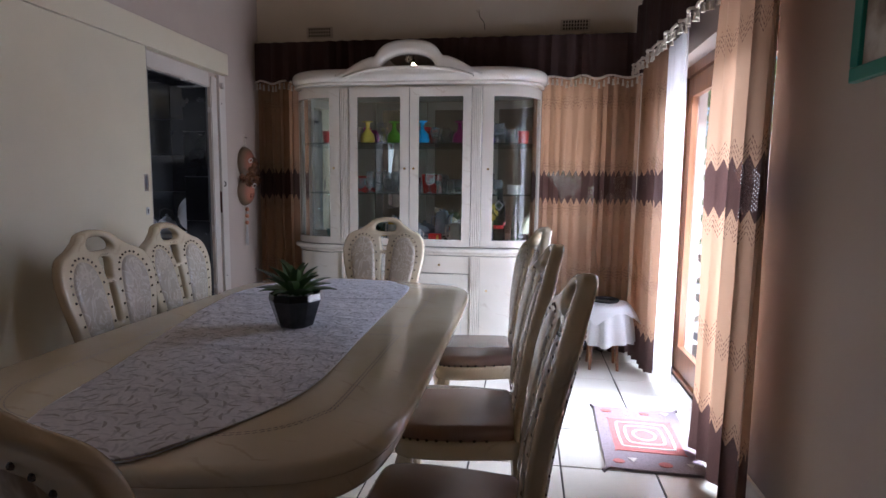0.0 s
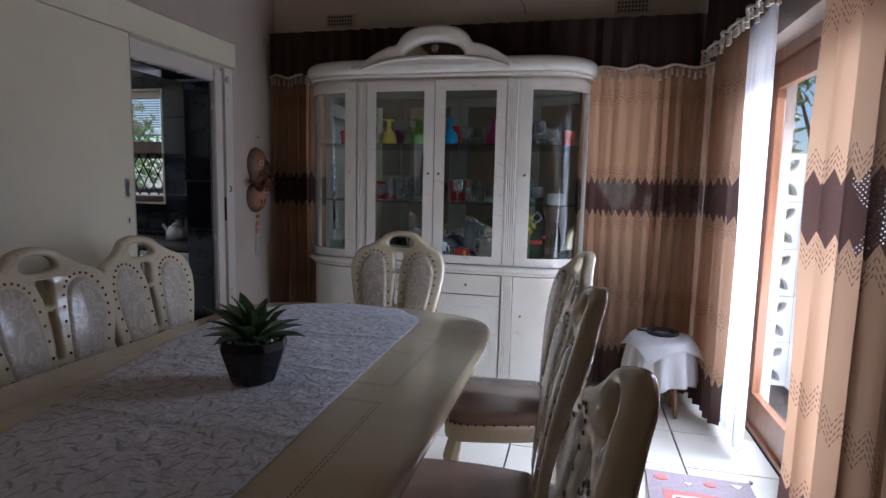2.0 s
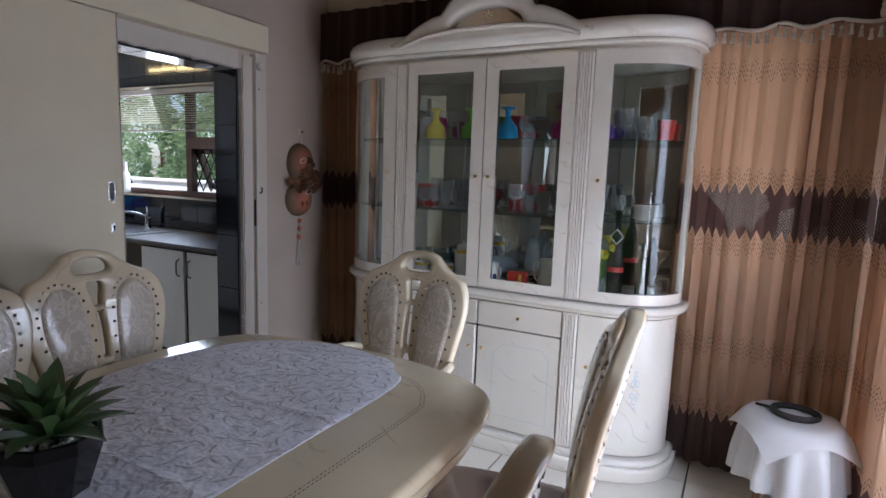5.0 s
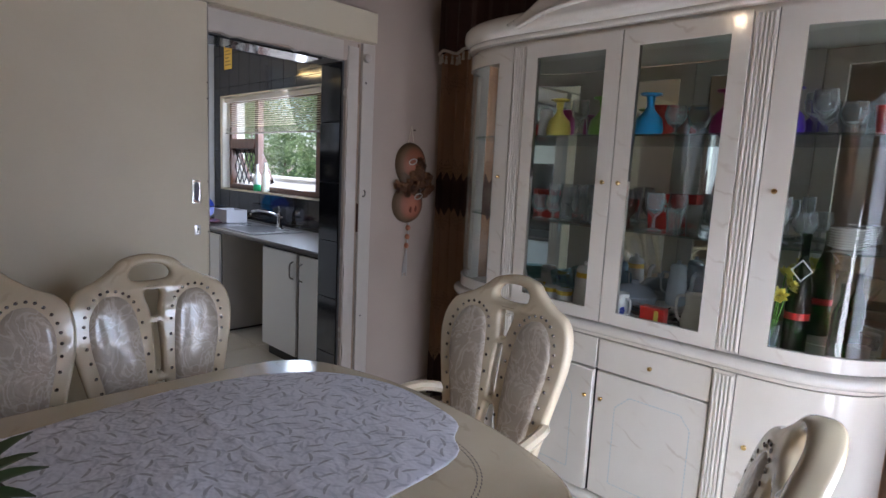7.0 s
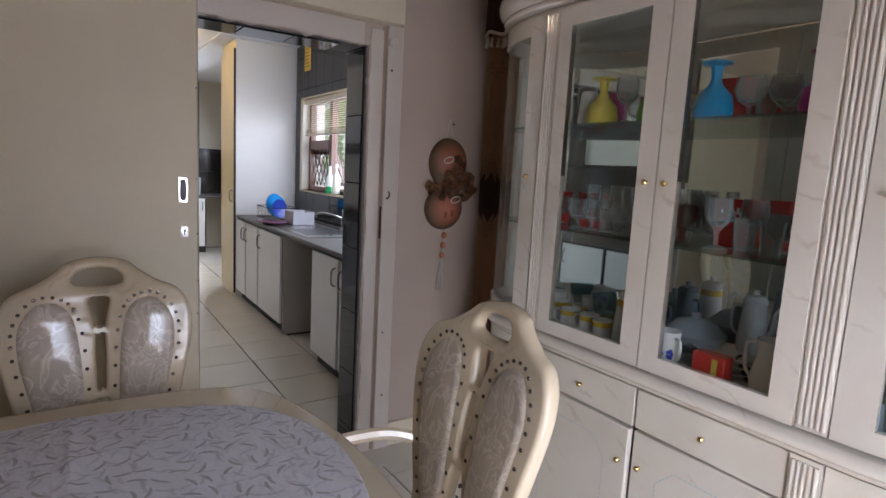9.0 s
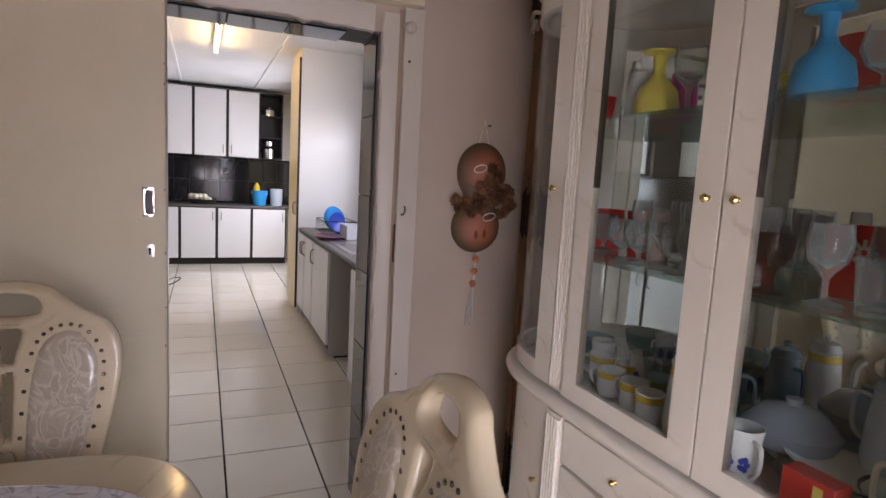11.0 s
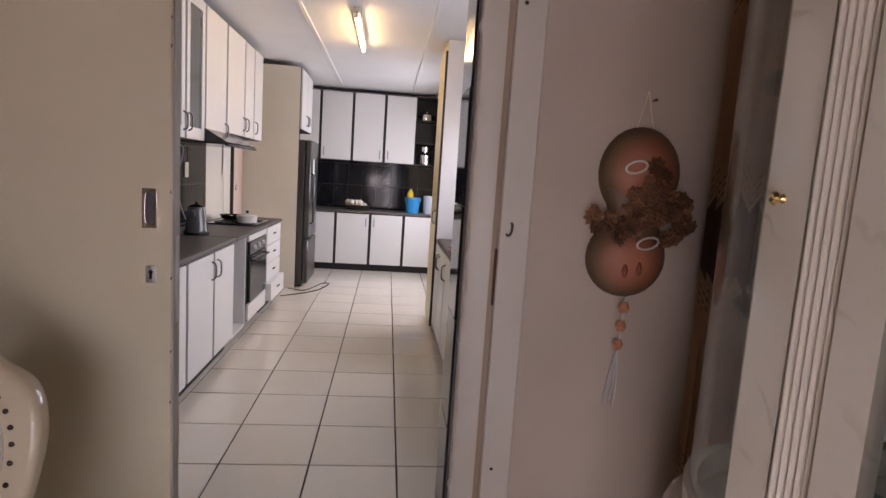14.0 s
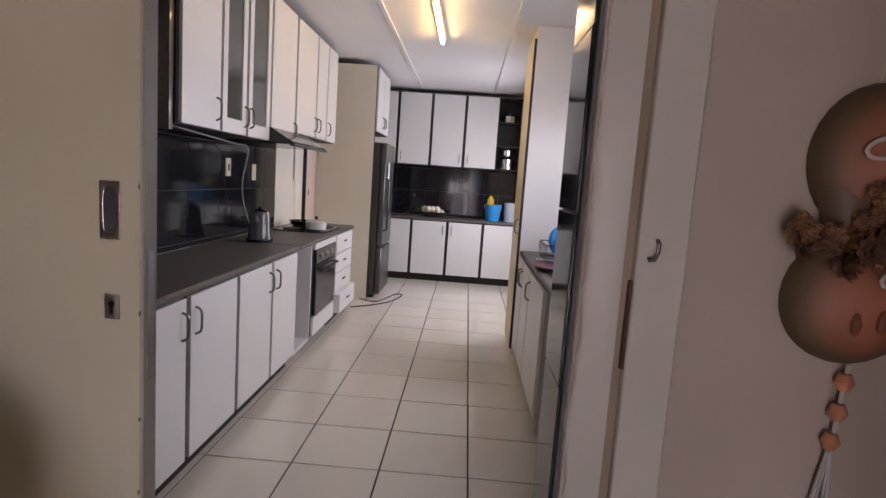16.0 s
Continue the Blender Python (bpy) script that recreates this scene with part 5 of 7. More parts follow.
def rosette(r, petals):
    bm = bmesh.new()
    for ring in range(3):
        for i in range(petals):
            a = 2 * math.pi * (i + ring * 0.5) / petals
            rr, z = r * (1 - ring * 0.28), 0.006 + ring * r * 0.22
            u, w = Vector((math.cos(a), math.sin(a), 0)), Vector((-math.sin(a), math.cos(a), 0))
            p = [u * 0.003 + Vector((0, 0, z * 0.5)), u * rr * 0.6 + w * rr * 0.28 + Vector((0, 0, z)), u * rr + Vector((0, 0, z + r * 0.25)), u * rr * 0.6 - w * rr * 0.28 + Vector((0, 0, z))]
            f = [bm.verts.new(q) for q in p]
            bm.faces.new(f)
            bm.faces.new([bm.verts.new(q + Vector((0, 0, -0.002))) for q in p][::-1])
    return finish(bm, "dried_flower", PETAL)


def pompom(r, seed):
    """A dried everlasting flower: a round head of overlapping scales."""
    rr = random.Random(seed)
    bm = bmesh.new()
    bmesh.ops.create_icosphere(bm, subdivisions=1, radius=r * 0.72)
    for k in range(46):
        d = Vector((rr.gauss(0, 1), rr.gauss(0, 1), rr.gauss(0, 1) + 0.5)).normalized()
        u = d.orthogonal().normalized()
        w = d.cross(u)
        tip = d * r * rr.uniform(0.9, 1.12) + u * r * rr.uniform(-0.15, 0.15)
        base = d * r * 0.6
        bm.faces.new([bm.verts.new(q) for q in (base + u * r * 0.26, base + w * r * 0.26, tip)])
        bm.faces.new([bm.verts.new(q) for q in (base + w * r * 0.26, base - u * r * 0.26, tip)])
        bm.faces.new([bm.verts.new(q) for q in (base - u * r * 0.26, base - w * r * 0.26, tip)])
        bm.faces.new([bm.verts.new(q) for q in (base - w * r * 0.26, base + u * r * 0.26, tip)])
    return finish(bm, "dried_flower", PETAL)


flowers = [pompom(0.021, 1), pompom(0.026, 2), pompom(0.016, 3), rosette(0.03, 9)]
sprays = [(0.03, 0.365), (0.0, 0.33), (-0.02, 0.26), (0.04, 0.225), (-0.075, 0.22), (-0.125, 0.225), (0.07, 0.25), (0.10, 0.29), (0.14, 0.265), (0.135, 0.23), (0.085, 0.18), (-0.06, 0.19), (0.02, 0.29), (0.055, 0.30), (-0.02, 0.30), (0.0, 0.235), (-0.04, 0.225), (0.03, 0.26), (0.0, 0.21)]
for y, z in sprays:
    for k in range(4):
        edge = min(1.0, abs(y) / 0.13)
        share("dried_flower", rnd.choice(flowers), hang, pose(0.074 - 0.035 * edge + rnd.uniform(-0.008, 0.016), y + rnd.gauss(0, 0.013) - 0.018, z + rnd.gauss(0, 0.013), rnd.uniform(-40, 40), 90 + rnd.uniform(-50, 50), rnd.uniform(-50, 50)))
for y, z in ((-0.045, 0.37), (0.01, 0.165)):
    rg = tube(bmesh.new(), [(0.078, y + 0.03 * math.cos(k * 0.52), z + 0.016 * math.sin(k * 0.52) + 0.2 * 0.03 * math.cos(k * 0.52)) for k in range(12)], 0.0035, 6, True)
    part("shell_ring", rg, plain("pale_shell", (0.6, 0.55, 0.48), 0.5), hang, "pale shell rim")
for i in range(2):
    a = rnd.uniform(-0.6, 0.6)
    part("seed_pod", lathe(bmesh.new(), [(0, -0.022), (0.006, -0.015), (0.009, 0), (0.005, 0.015), (0, 0.02)], (0.072, -0.045 + i * 0.04, 0.085 + 0.008 * math.sin(i * 2)), 7), plain("red_pod", (0.22, 0.06, 0.03), 0.6), hang)
for s in (-1, 1):
    part("cord", tube(bmesh.new(), [(0.004, s * 0.025, 0.475), (0.004, 0.0, 0.585)], 0.0022, 5), WHITE, hang)
part("nail", lathe(bmesh.new(), [(0, 0.02), (0.004, 0.018), (0.003, 0), (0, 0)], (0, 0.018, 0.56), 8, pose(0, 0, 0, 0, 90, 0)), NAIL, hang)
BEAD = plain("orange_wood_bead", (0.50, 0.20, 0.11), 0.4)
for i, z in enumerate((-0.03, -0.085, -0.14)):
    part("bead", lathe(bmesh.new(), [(0, -0.017), (0.01, -0.015), (0.0165, 0), (0.01, 0.015), (0, 0.017)], (0.02, -0.012 - 0.004 * i, z), 12), BEAD, hang, "orange wooden bead")
part("cord", tube(bmesh.new(), [(0.02, -0.01, 0.0), (0.02, -0.02, -0.2)], 0.004, 6), cloth_mat("grey_twine", (0.5, 0.48, 0.46), 0.0), hang)
tas = bmesh.new()
for i in range(9):
    a = i * 0.7
    tube(tas, [(0.02 + 0.003 * math.cos(a), -0.02 + 0.003 * math.sin(a), -0.16), (0.02 + 0.008 * math.cos(a), -0.025 + 0.013 * math.sin(a), -0.25), (0.02 + 0.006 * math.cos(a), -0.03 + 0.018 * math.sin(a), -0.31 - 0.02 * (i % 2))], 0.0022, 4)
part("tassel", tas, bpy.data.materials["grey_twine"], hang, "grey twine tassel")

# ---- corner stool, mat, picture, vents ----
stool = thing("stool", (0.6, 4.28, -0.02), "small round stool under a white cloth, in the curtained corner", "stool")
part("seat", lathe(bmesh.new(), [(0, 0.51), (0.2, 0.51), (0.205, 0.495), (0.2, 0.48), (0, 0.48)]), DOORWOOD, stool)
for i in range(4):
    a = math.pi / 4 + i * math.pi / 2
    part("leg", tube(bmesh.new(), [(0.12 * math.cos(a), 0.12 * math.sin(a), 0.48), (0.17 * math.cos(a), 0.17 * math.sin(a), 0.02)], [0.018, 0.014]), DOORWOOD, stool)
sc = bmesh.new()
n = 72
ringsz = [(0.0, 0.516, 0), (0.12, 0.516, 0), (0.2, 0.516, 0), (0.212, 0.508, 0.1), (0.222, 0.47, 0.3), (0.232, 0.40, 0.6), (0.242, 0.32, 0.9), (0.25, 0.25, 1.0)]
rr = []
for r, z, k in ringsz:
    row = []
    for i in range(n):
        a = 2 * math.pi * i / n
        q = r + k * 0.034 * math.sin(a * 11 + 0.6 * math.sin(3 * a)) + k * 0.012 * math.sin(a * 5 + 1)
        row.append(sc.verts.new((q * math.cos(a), q * math.sin(a), z - (0.035 * (0.5 + 0.5 * math.cos(a * 4 + 0.6)) if k == 1.0 else 0))))
    rr.append(row)
for p, q in zip(rr[1:], rr[2:]):
    for i in range(n):
        sc.faces.new((p[i], p[(i + 1) % n], q[(i + 1) % n], q[i]))
sc.faces.new(rr[1])
for v in rr[0]:
    sc.verts.remove(v)
cloth = tagged(new("stool_cloth", finish(sc, "stool_cloth", cloth_mat("white_lace_cloth", (0.54, 0.52, 0.51), 0.2), 60)), "white round cloth with frilled edge draped over the stool", "cloth")
cloth.matrix_world = pose(0.6, 4.28, -0.02) @ Matrix.Diagonal((0.84, 0.84, 1, 1))
stool.scale = (0.84, 0.84, 1)
nb_ = bmesh.new()
grid = [[None] * 17 for _ in range(17)]
for i in range(17):
    for j in range(17):
        x, y = (i - 8) * 0.029, (j - 8) * 0.029
        d = max(0.0, math.hypot(x, y) - 0.172)
        s = 1 - 0.45 * d / max(0.1, math.hypot(x, y))
        grid[i][j] = nb_.verts.new((x * s * 1.04, y * s * 1.04, 0.519 - 0.85 * d - 0.006 * math.sin(5 * math.atan2(y, x)) * min(1, d * 20)))
for i in range(16):
    for j in range(16):
        nb_.faces.new((grid[i][j], grid[i + 1][j], grid[i + 1][j + 1], grid[i][j + 1]))
napkin = tagged(new("napkin", finish(nb_, "napkin", bpy.data.materials["white_lace_cloth"], 60)), "white square napkin laid over the stool's cloth", "cloth")
napkin.matrix_world = pose(0.6, 4.28, -0.019, 0, 0, 25)
wr = thing("trivet", (0.61, 4.29, 0.502), "dark woven ring trivet with a small handle", "trivet")
part("ring", tube(bmesh.new(), [(0.085 * math.cos(k * 0.262), 0.075 * math.sin(k * 0.262), 0.012) for k in range(24)], 0.014, 8, True), plain("dark_woven_ring", (0.02, 0.016, 0.014), 0.8, 0, 0.4), wr)
part("handle", tube(bmesh.new(), [(-0.07, 0.02, 0.008), (-0.15, 0.035, 0.008)], 0.006), plain("dark_woven_handle", (0.02, 0.016, 0.014), 0.8), wr)

mat_ = thing("door_mat", (0.668, 3.045, 0), "mauve grey shaggy door mat with a red and cream square spiral", "mat", rz=-2)


def pile(name, lo, hi):
    m = Nodes(name, lo, 0.95)
    m.color(m.mix(m.noise(90, 4), lo, hi))
    m.bump(m.noise(160, 3), 1.0, 0.006)
    return m.mat


def rounded(hx, hy, r=0.04):
    return [tuple(p) for p in smooth([(hx, -hy + r), (hx, hy - r), (hx - r, hy), (-hx + r, hy), (-hx, hy - r), (-hx, -hy + r), (-hx + r, -hy), (hx - r, -hy)], 3)]


def flat(outlines, depth, z):
    bm = sheet(outlines, depth, 0.001, 1)
    bmesh.ops.translate(bm, vec=(0, 0, z), verts=bm.verts)
    return bm


GREYP, REDP, CREAMP = pile("mauve_grey_pile", (0.22, 0.16, 0.17), (0.42, 0.34, 0.35)), pile("red_pile", (0.48, 0.12, 0.10), (0.62, 0.22, 0.19)), pile("cream_pile", (0.6, 0.5, 0.45), (0.75, 0.68, 0.62))
part("pile_base", flat([rounded(0.235, 0.385, 0.015)], 0.014, 0.007), GREYP, mat_)
part("red_field", flat([rounded(0.17, 0.2, 0.02)], 0.004, 0.0155), REDP, mat_)
for h in (0.14, 0.1, 0.06):
    part("cream_line", flat([rounded(h, h * 1.15), rounded(h - 0.014, h * 1.15 - 0.014, 0.03)], 0.004, 0.0185), CREAMP, mat_)
for x, y, r, mt in ((-0.17, 0.32, 0.035, REDP), (0.05, 0.31, 0.03, REDP), (0.17, 0.33, 0.03, CREAMP), (-0.05, 0.29, 0.022, CREAMP), (-0.1, -0.29, 0.03, CREAMP), (0.05, -0.32, 0.034, REDP), (0.17, -0.3, 0.025, CREAMP), (-0.17, -0.32, 0.03, REDP)):
    part("pile_patch", flat([[(x + r * math.cos(a), y + r * math.sin(a)) for a in (0.5, 2.6, 4.7)] if mt is CREAMP else [(x + r * math.cos(k * 0.8), y + r * 0.8 * math.sin(k * 0.8)) for k in range(8)]], 0.003, 0.0155), mt, mat_)

pic = thing("picture_frame", (XE, 1.66, 1.68), "framed picture in a bright teal wooden frame on the wall", "picture")
TEAL = plain("teal_paint", (0.01, 0.22, 0.17), 0.4)
part("frame", boxes((-0.025, 0, -0.27, 0.27, 0, 0.045), (-0.025, 0, -0.27, 0.27, 0.675, 0.72), (-0.025, 0, -0.27, -0.225, 0.045, 0.675), (-0.025, 0, 0.225, 0.27, 0.045, 0.675), bevel=0.003), TEAL, pic)
pm = Nodes("faded_print", (0.3, 0.25, 0.2), 0.4)
pm.color(pm.ramp(pm.noise(6, 4), [(0.35, (0.10, 0.07, 0.06)), (0.5, (0.35, 0.28, 0.22)), (0.65, (0.6, 0.55, 0.48))]))
part("print", boxes((-0.012, -0.006, -0.225, 0.225, 0.045, 0.675)), pm.mat, pic, "faded brown and cream print")

TERRA = plain("painted_vent", (0.50, 0.42, 0.32), 0.7)
for x in (-1.76, 0.34):
    v = thing("air_vent", (x, YN, 2.62), "cream wall air vent with small square holes", "vent")
    part("plate", boxes((-0.115, 0.115, -0.012, 0, -0.045, 0.045), bevel=0.003), TERRA, v)
    hole = finish(boxes((-0.0065, 0.0065, -0.0135, -0.0125, -0.0085, 0.0085)), "hole", DARKEDGE)
    for i in range(9):
        for j in range(3):
            share("hole", hole, v, pose(-0.088 + i * 0.022, 0, -0.026 + j * 0.026))
wire = thing("wall_wire", (-0.42, YN, 2.6), "thin dark wire hanging from a hole in the wall", "wire")
part("wire", tube(bmesh.new(), smooth([(0, 0, 0.16), (0, -0.02, 0.15), (0.01, -0.02, 0.1), (0.04, -0.02, 0.06), (0.05, -0.02, 0.0)], 4, False), 0.003, 5), DARKEDGE, wire)
part("rose", lathe(bmesh.new(), [(0, 0.02), (0.02, 0.015), (0.025, 0), (0, 0)], (0, 0, 0.16), 12, pose(0, 0, 0, 90, 0, 0)), GABLE, wire)
rail = thing("curtain_rail", (0, 0, 2.24), "white curtain rail on the north wall", "curtain rail")
part("rail", boxes((-2.3, 0.9, 4.6, 4.615, 0, 0.02)), WHITE, rail)


# ---- crockery and glass in the display cabinet ----
def plastic(name, c, rough=0.3):
    m = Nodes(name, c, rough)
    m.b.inputs["Subsurface Weight"].default_value = 0.0
    m.color(m.mix(m.noise(15, 2), tuple(k * 0.9 for k in c), c))
    return m.mat


YEL, GRN, BLU, MAG, RED, PUR, WHT = (plastic(n, c) for n, c in (("yellow_plastic", (0.75, 0.62, 0.10)), ("green_plastic", (0.16, 0.45, 0.04)), ("blue_plastic", (0.01, 0.30, 0.62)), ("magenta_plastic", (0.42, 0.02, 0.22)), ("red_plastic", (0.62, 0.025, 0.02)), ("purple_plastic", (0.10, 0.04, 0.42)), ("white_plastic", (0.75, 0.75, 0.74))))
CHINA = plastic("white_china", (0.74, 0.73, 0.70), 0.12)
BAND = plastic("yellow_band", (0.72, 0.48, 0.06), 0.2)
COBALT = plastic("cobalt_print", (0.04, 0.07, 0.42), 0.2)
TEALGLASS = glazing("teal_glass", (0.66, 0.84, 0.86), 0.02, 1.5)
BOTTLE = glazing("green_bottle_glass", (0.06, 0.28, 0.07), 0.02, 1.5)
Z1, Z2, Z3 = 0.897, 1.292, 1.682
GOB = [(0, 0), (0.034, 0.0), (0.034, 0.004), (0.007, 0.012), (0.006, 0.05), (0.012, 0.06), (0.034, 0.085), (0.04, 0.12), (0.036, 0.155), (0.034, 0.155), (0.037, 0.12), (0.03, 0.088), (0, 0.068)]


def fit_in(x, y):
    """Sets a vessel back on its shelf, clear of the doors."""
    return (x - 0.07 if -1.3 < x < -0.4 else x, min(4.5, y + 0.045))


def turned(name, x, y, z, profile, material, label, category, group="", flip=0.0, scale=1.0, n=18):
    """A turned vessel that stands on a shelf; flip gives its height if it stands upside down."""
    prof = [(r * scale, (flip - h if flip else h) * scale) for r, h in profile]
    t = thing(name, (*fit_in(x, y), z), label, category, group)
    part("bowl", lathe(bmesh.new(), prof, n=n), material, t)
    return t


BIGGOB = [(0, 0), (0.042, 0), (0.044, 0.005), (0.018, 0.012), (0.014, 0.05), (0.022, 0.07), (0.05, 0.10), (0.058, 0.14), (0.055, 0.165), (0.053, 0.165), (0.054, 0.14), (0.045, 0.105), (0, 0.08)]
for x, y, mt, c in ((-1.185, 4.31, YEL, "yellow"), (-0.975, 4.33, GRN, "green"), (-0.745, 4.30, BLU, "blue"), (-0.455, 4.33, MAG, "magenta"), (-0.325, 4.36, PUR, "purple")):
    turned("plastic_goblet", x, y, Z3, BIGGOB, mt, "upside-down %s plastic goblet on the top glass shelf" % c, "goblet", "coloured plastic goblets", 0.167)
turned("tumbler", -1.262, 4.32, Z3, [(0, 0), (0.036, 0), (0.038, 0.02), (0.03, 0.115), (0.025, 0.125), (0, 0.127)], WHT, "white plastic tumbler upside down on the top shelf", "tumbler")
turned("tumbler", -1.225, 4.44, Z3, [(0, 0), (0.032, 0), (0.04, 0.05), (0.034, 0.13), (0, 0.14)], MAG, "magenta plastic cup behind the yellow goblet", "cup")
turned("tumbler", -0.745, 4.43, Z3, [(0, 0), (0.05, 0), (0.062, 0.13), (0.058, 0.13), (0.046, 0.01), (0, 0.01)], RED, "red plastic beaker on the top shelf", "tumbler")
turned("tumbler", -0.04, 4.44, Z3, [(0, 0), (0.036, 0), (0.046, 0.10), (0.043, 0.10), (0.032, 0.01), (0, 0.01)], RED, "red plastic beaker in the bowed end", "tumbler")
turned("tumbler", -1.62, 4.42, Z3, [(0, 0), (0.036, 0), (0.046, 0.10), (0.043, 0.10), (0.032, 0.01), (0, 0.01)], RED, "red plastic beaker in the bowed end", "tumbler")
TUM = [(0, 0), (0.026, 0), (0.034, 0.10), (0.032, 0.10), (0.024, 0.012), (0, 0.012)]
FLUTE = [(0, 0), (0.028, 0), (0.028, 0.003), (0.005, 0.01), (0.005, 0.06), (0.018, 0.085), (0.026, 0.14), (0.024, 0.17), (0.0225, 0.17), (0.023, 0.14), (0.015, 0.09), (0, 0.075)]
BRANDY = [(0, 0), (0.03, 0), (0.03, 0.003), (0.006, 0.01), (0.006, 0.03), (0.03, 0.045), (0.044, 0.075), (0.036, 0.115), (0.034, 0.115), (0.041, 0.075), (0.027, 0.048), (0, 0.04)]
rnd = random.Random(21)
masters = [turned("wine_glass", -1.07, 4.30, Z3, GOB, CRYSTAL, "clear stemmed wine glass on a glass shelf", "glass", "clear glasses", n=14),
           turned("tumbler_glass", -1.05, 4.42, Z2, TUM, CRYSTAL, "clear cut glass tumbler on a glass shelf", "glass", "clear glasses", n=14),
           turned("flute_glass", -1.12, 4.40, Z2, FLUTE, CRYSTAL, "clear champagne flute on a glass shelf", "glass", "clear glasses", n=14),
           turned("brandy_glass", -1.16, 4.28, Z2, BRANDY, CRYSTAL, "clear rounded brandy glass on a glass shelf", "glass", "clear glasses", n=14)]
spots = [(-1.09, 4.45, Z3), (-0.64, 4.31, Z3), (-0.56, 4.34, Z3), (-0.6, 4.45, Z3), (-0.5, 4.44, Z3), (-0.66, 4.44, Z3), (-0.22, 4.37, Z3), (-0.14, 4.42, Z3), (-0.16, 4.50, Z3), (-0.26, 4.47, Z3),
         (-1.24, 4.29, Z2), (-1.08, 4.28, Z2), (-0.99, 4.29, Z2), (-1.2, 4.45, Z2), (-0.98, 4.40, Z2), (-1.13, 4.50, Z2), (-0.93, 4.46, Z2), (-0.88, 4.35, Z2), (-0.68, 4.29, Z2), (-0.6, 4.30, Z2), (-0.52, 4.29, Z2),
         (-0.63, 4.40, Z2), (-0.55, 4.40, Z2), (-0.47, 4.38, Z2), (-0.7, 4.49, Z2), (-0.58, 4.50, Z2), (-0.49, 4.48, Z2), (-0.3, 4.36, Z2), (-0.24, 4.42, Z2), (-0.35, 4.45, Z2), (-1.5, 4.38, Z2), (-1.42, 4.4, Z3), (-1.4, 4.48, Z2)]
for x, y, z in spots:
    copy_thing(rnd.choice(masters), pose(*fit_in(x, y), z, 0, 0, rnd.uniform(0, 90)))
for k in range(9):
    copy_thing(masters[(2, 3, 1)[k % 3]], pose(-1.23 + 0.035 * k + rnd.uniform(-0.006, 0.006), 4.305 + 0.075 * (k % 2) + rnd.uniform(0, 0.02), Z2, 0, 0, 30 * k))


def square_vase(x, y, z, w, h, label):
    t = thing("vase", (*fit_in(x, y), z), label, "vase")
    b = bmesh.new()
    lo, hi = w * 0.42, w * 0.5
    vs = [[b.verts.new((sx * r, sy * r * 0.7, zz)) for sx, sy in ((-1, -1), (1, -1), (1, 1), (-1, 1))] for r, zz in ((lo, 0), (hi, h), (hi - 0.004, h), (lo - 0.004, 0.01))]
    for p, q in zip(vs, vs[1:]):
        for i in range(4):
            b.faces.new((p[i], p[(i + 1) % 4], q[(i + 1) % 4], q[i]))
    b.faces.new(vs[0][::-1]), b.faces.new(vs[-1])
    part("body", b, RED, t)
    return t


square_vase(-1.265, 4.40, Z2, 0.10, 0.135, "red square vase on the middle shelf")
v = square_vase(-0.70, 4.44, Z2, 0.125, 0.15, "red square vase with a white flower on the middle shelf")
fb = bmesh.new()
for k in range(8):
    box(fb, 0.008, 0.034, -0.005, 0.005, 0, 0.0012)
    bmesh.ops.rotate(fb, cent=(0, 0, 0), matrix=Matrix.Rotation(math.pi / 4, 3, "Z"), verts=fb.verts)
bmesh.ops.transform(fb, matrix=pose(0.02, -0.0455, 0.10, 92, 0, 0) @ Matrix.Scale(0.75, 4), verts=fb.verts)
part("painted_flower", fb, WHT, v, "white painted flower")
square_vase(-1.56, 4.44, Z2, 0.085, 0.13, "red square vase in the bowed end")
turned("red_goblet", -0.795, 4.29, Z2, BIGGOB, glazing("red_glass", (0.7, 0.04, 0.05), 0.02, 1.5), "red glass goblet on the middle shelf", "goblet", scale=0.75)


def mug(x, y, z, r, h, label, deco, rz=0):
    t = thing("mug", (*fit_in(x, y), z), label, "mug", "china mugs", rz)
    part("body", lathe(bmesh.new(), [(0, 0), (r * 0.75, 0), (r * 0.95, h * 0.3), (r * 0.9, h * 0.75), (r, h), (r - 0.003, h), (r * 0.86, h * 0.75), (r * 0.88, h * 0.3), (0, 0.006)], n=20), CHINA, t)
    part("handle", tube(bmesh.new(), smooth([(r * 0.85, 0, h * 0.85), (r * 1.5, 0, h * 0.8), (r * 1.5, 0, h * 0.4), (r * 0.9, 0, h * 0.2)], 4, False), 0.005, 6), CHINA, t)
    if deco != "blue":
        part("band", lathe(bmesh.new(), [(r * 0.925, h * 0.70), (r * 0.955, h * 0.72), (r * 1.005, h * 0.93), (r * 1.0, h * 0.95)], n=20), BAND, t, "yellow painted band")
    b = bmesh.new()
    for a0 in (-2.2, -1.2, -0.4) if deco == "blue" else (-1.9, -0.8):
        for k in range(5):
            a, zz = a0 + 0.16 * math.cos(k * 1.26), h * 0.42 + 0.011 * math.sin(k * 1.26)
            lathe(b, [(0, 0.0015), (0.0065, 0.0008), (0.007, 0)], (r * 0.945 * math.cos(a), r * 0.945 * math.sin(a), zz), 6, pose(0, 0, 0, 0, 90, math.degrees(a)))
    part("flower_print", b, COBALT, t, "blue flower print")


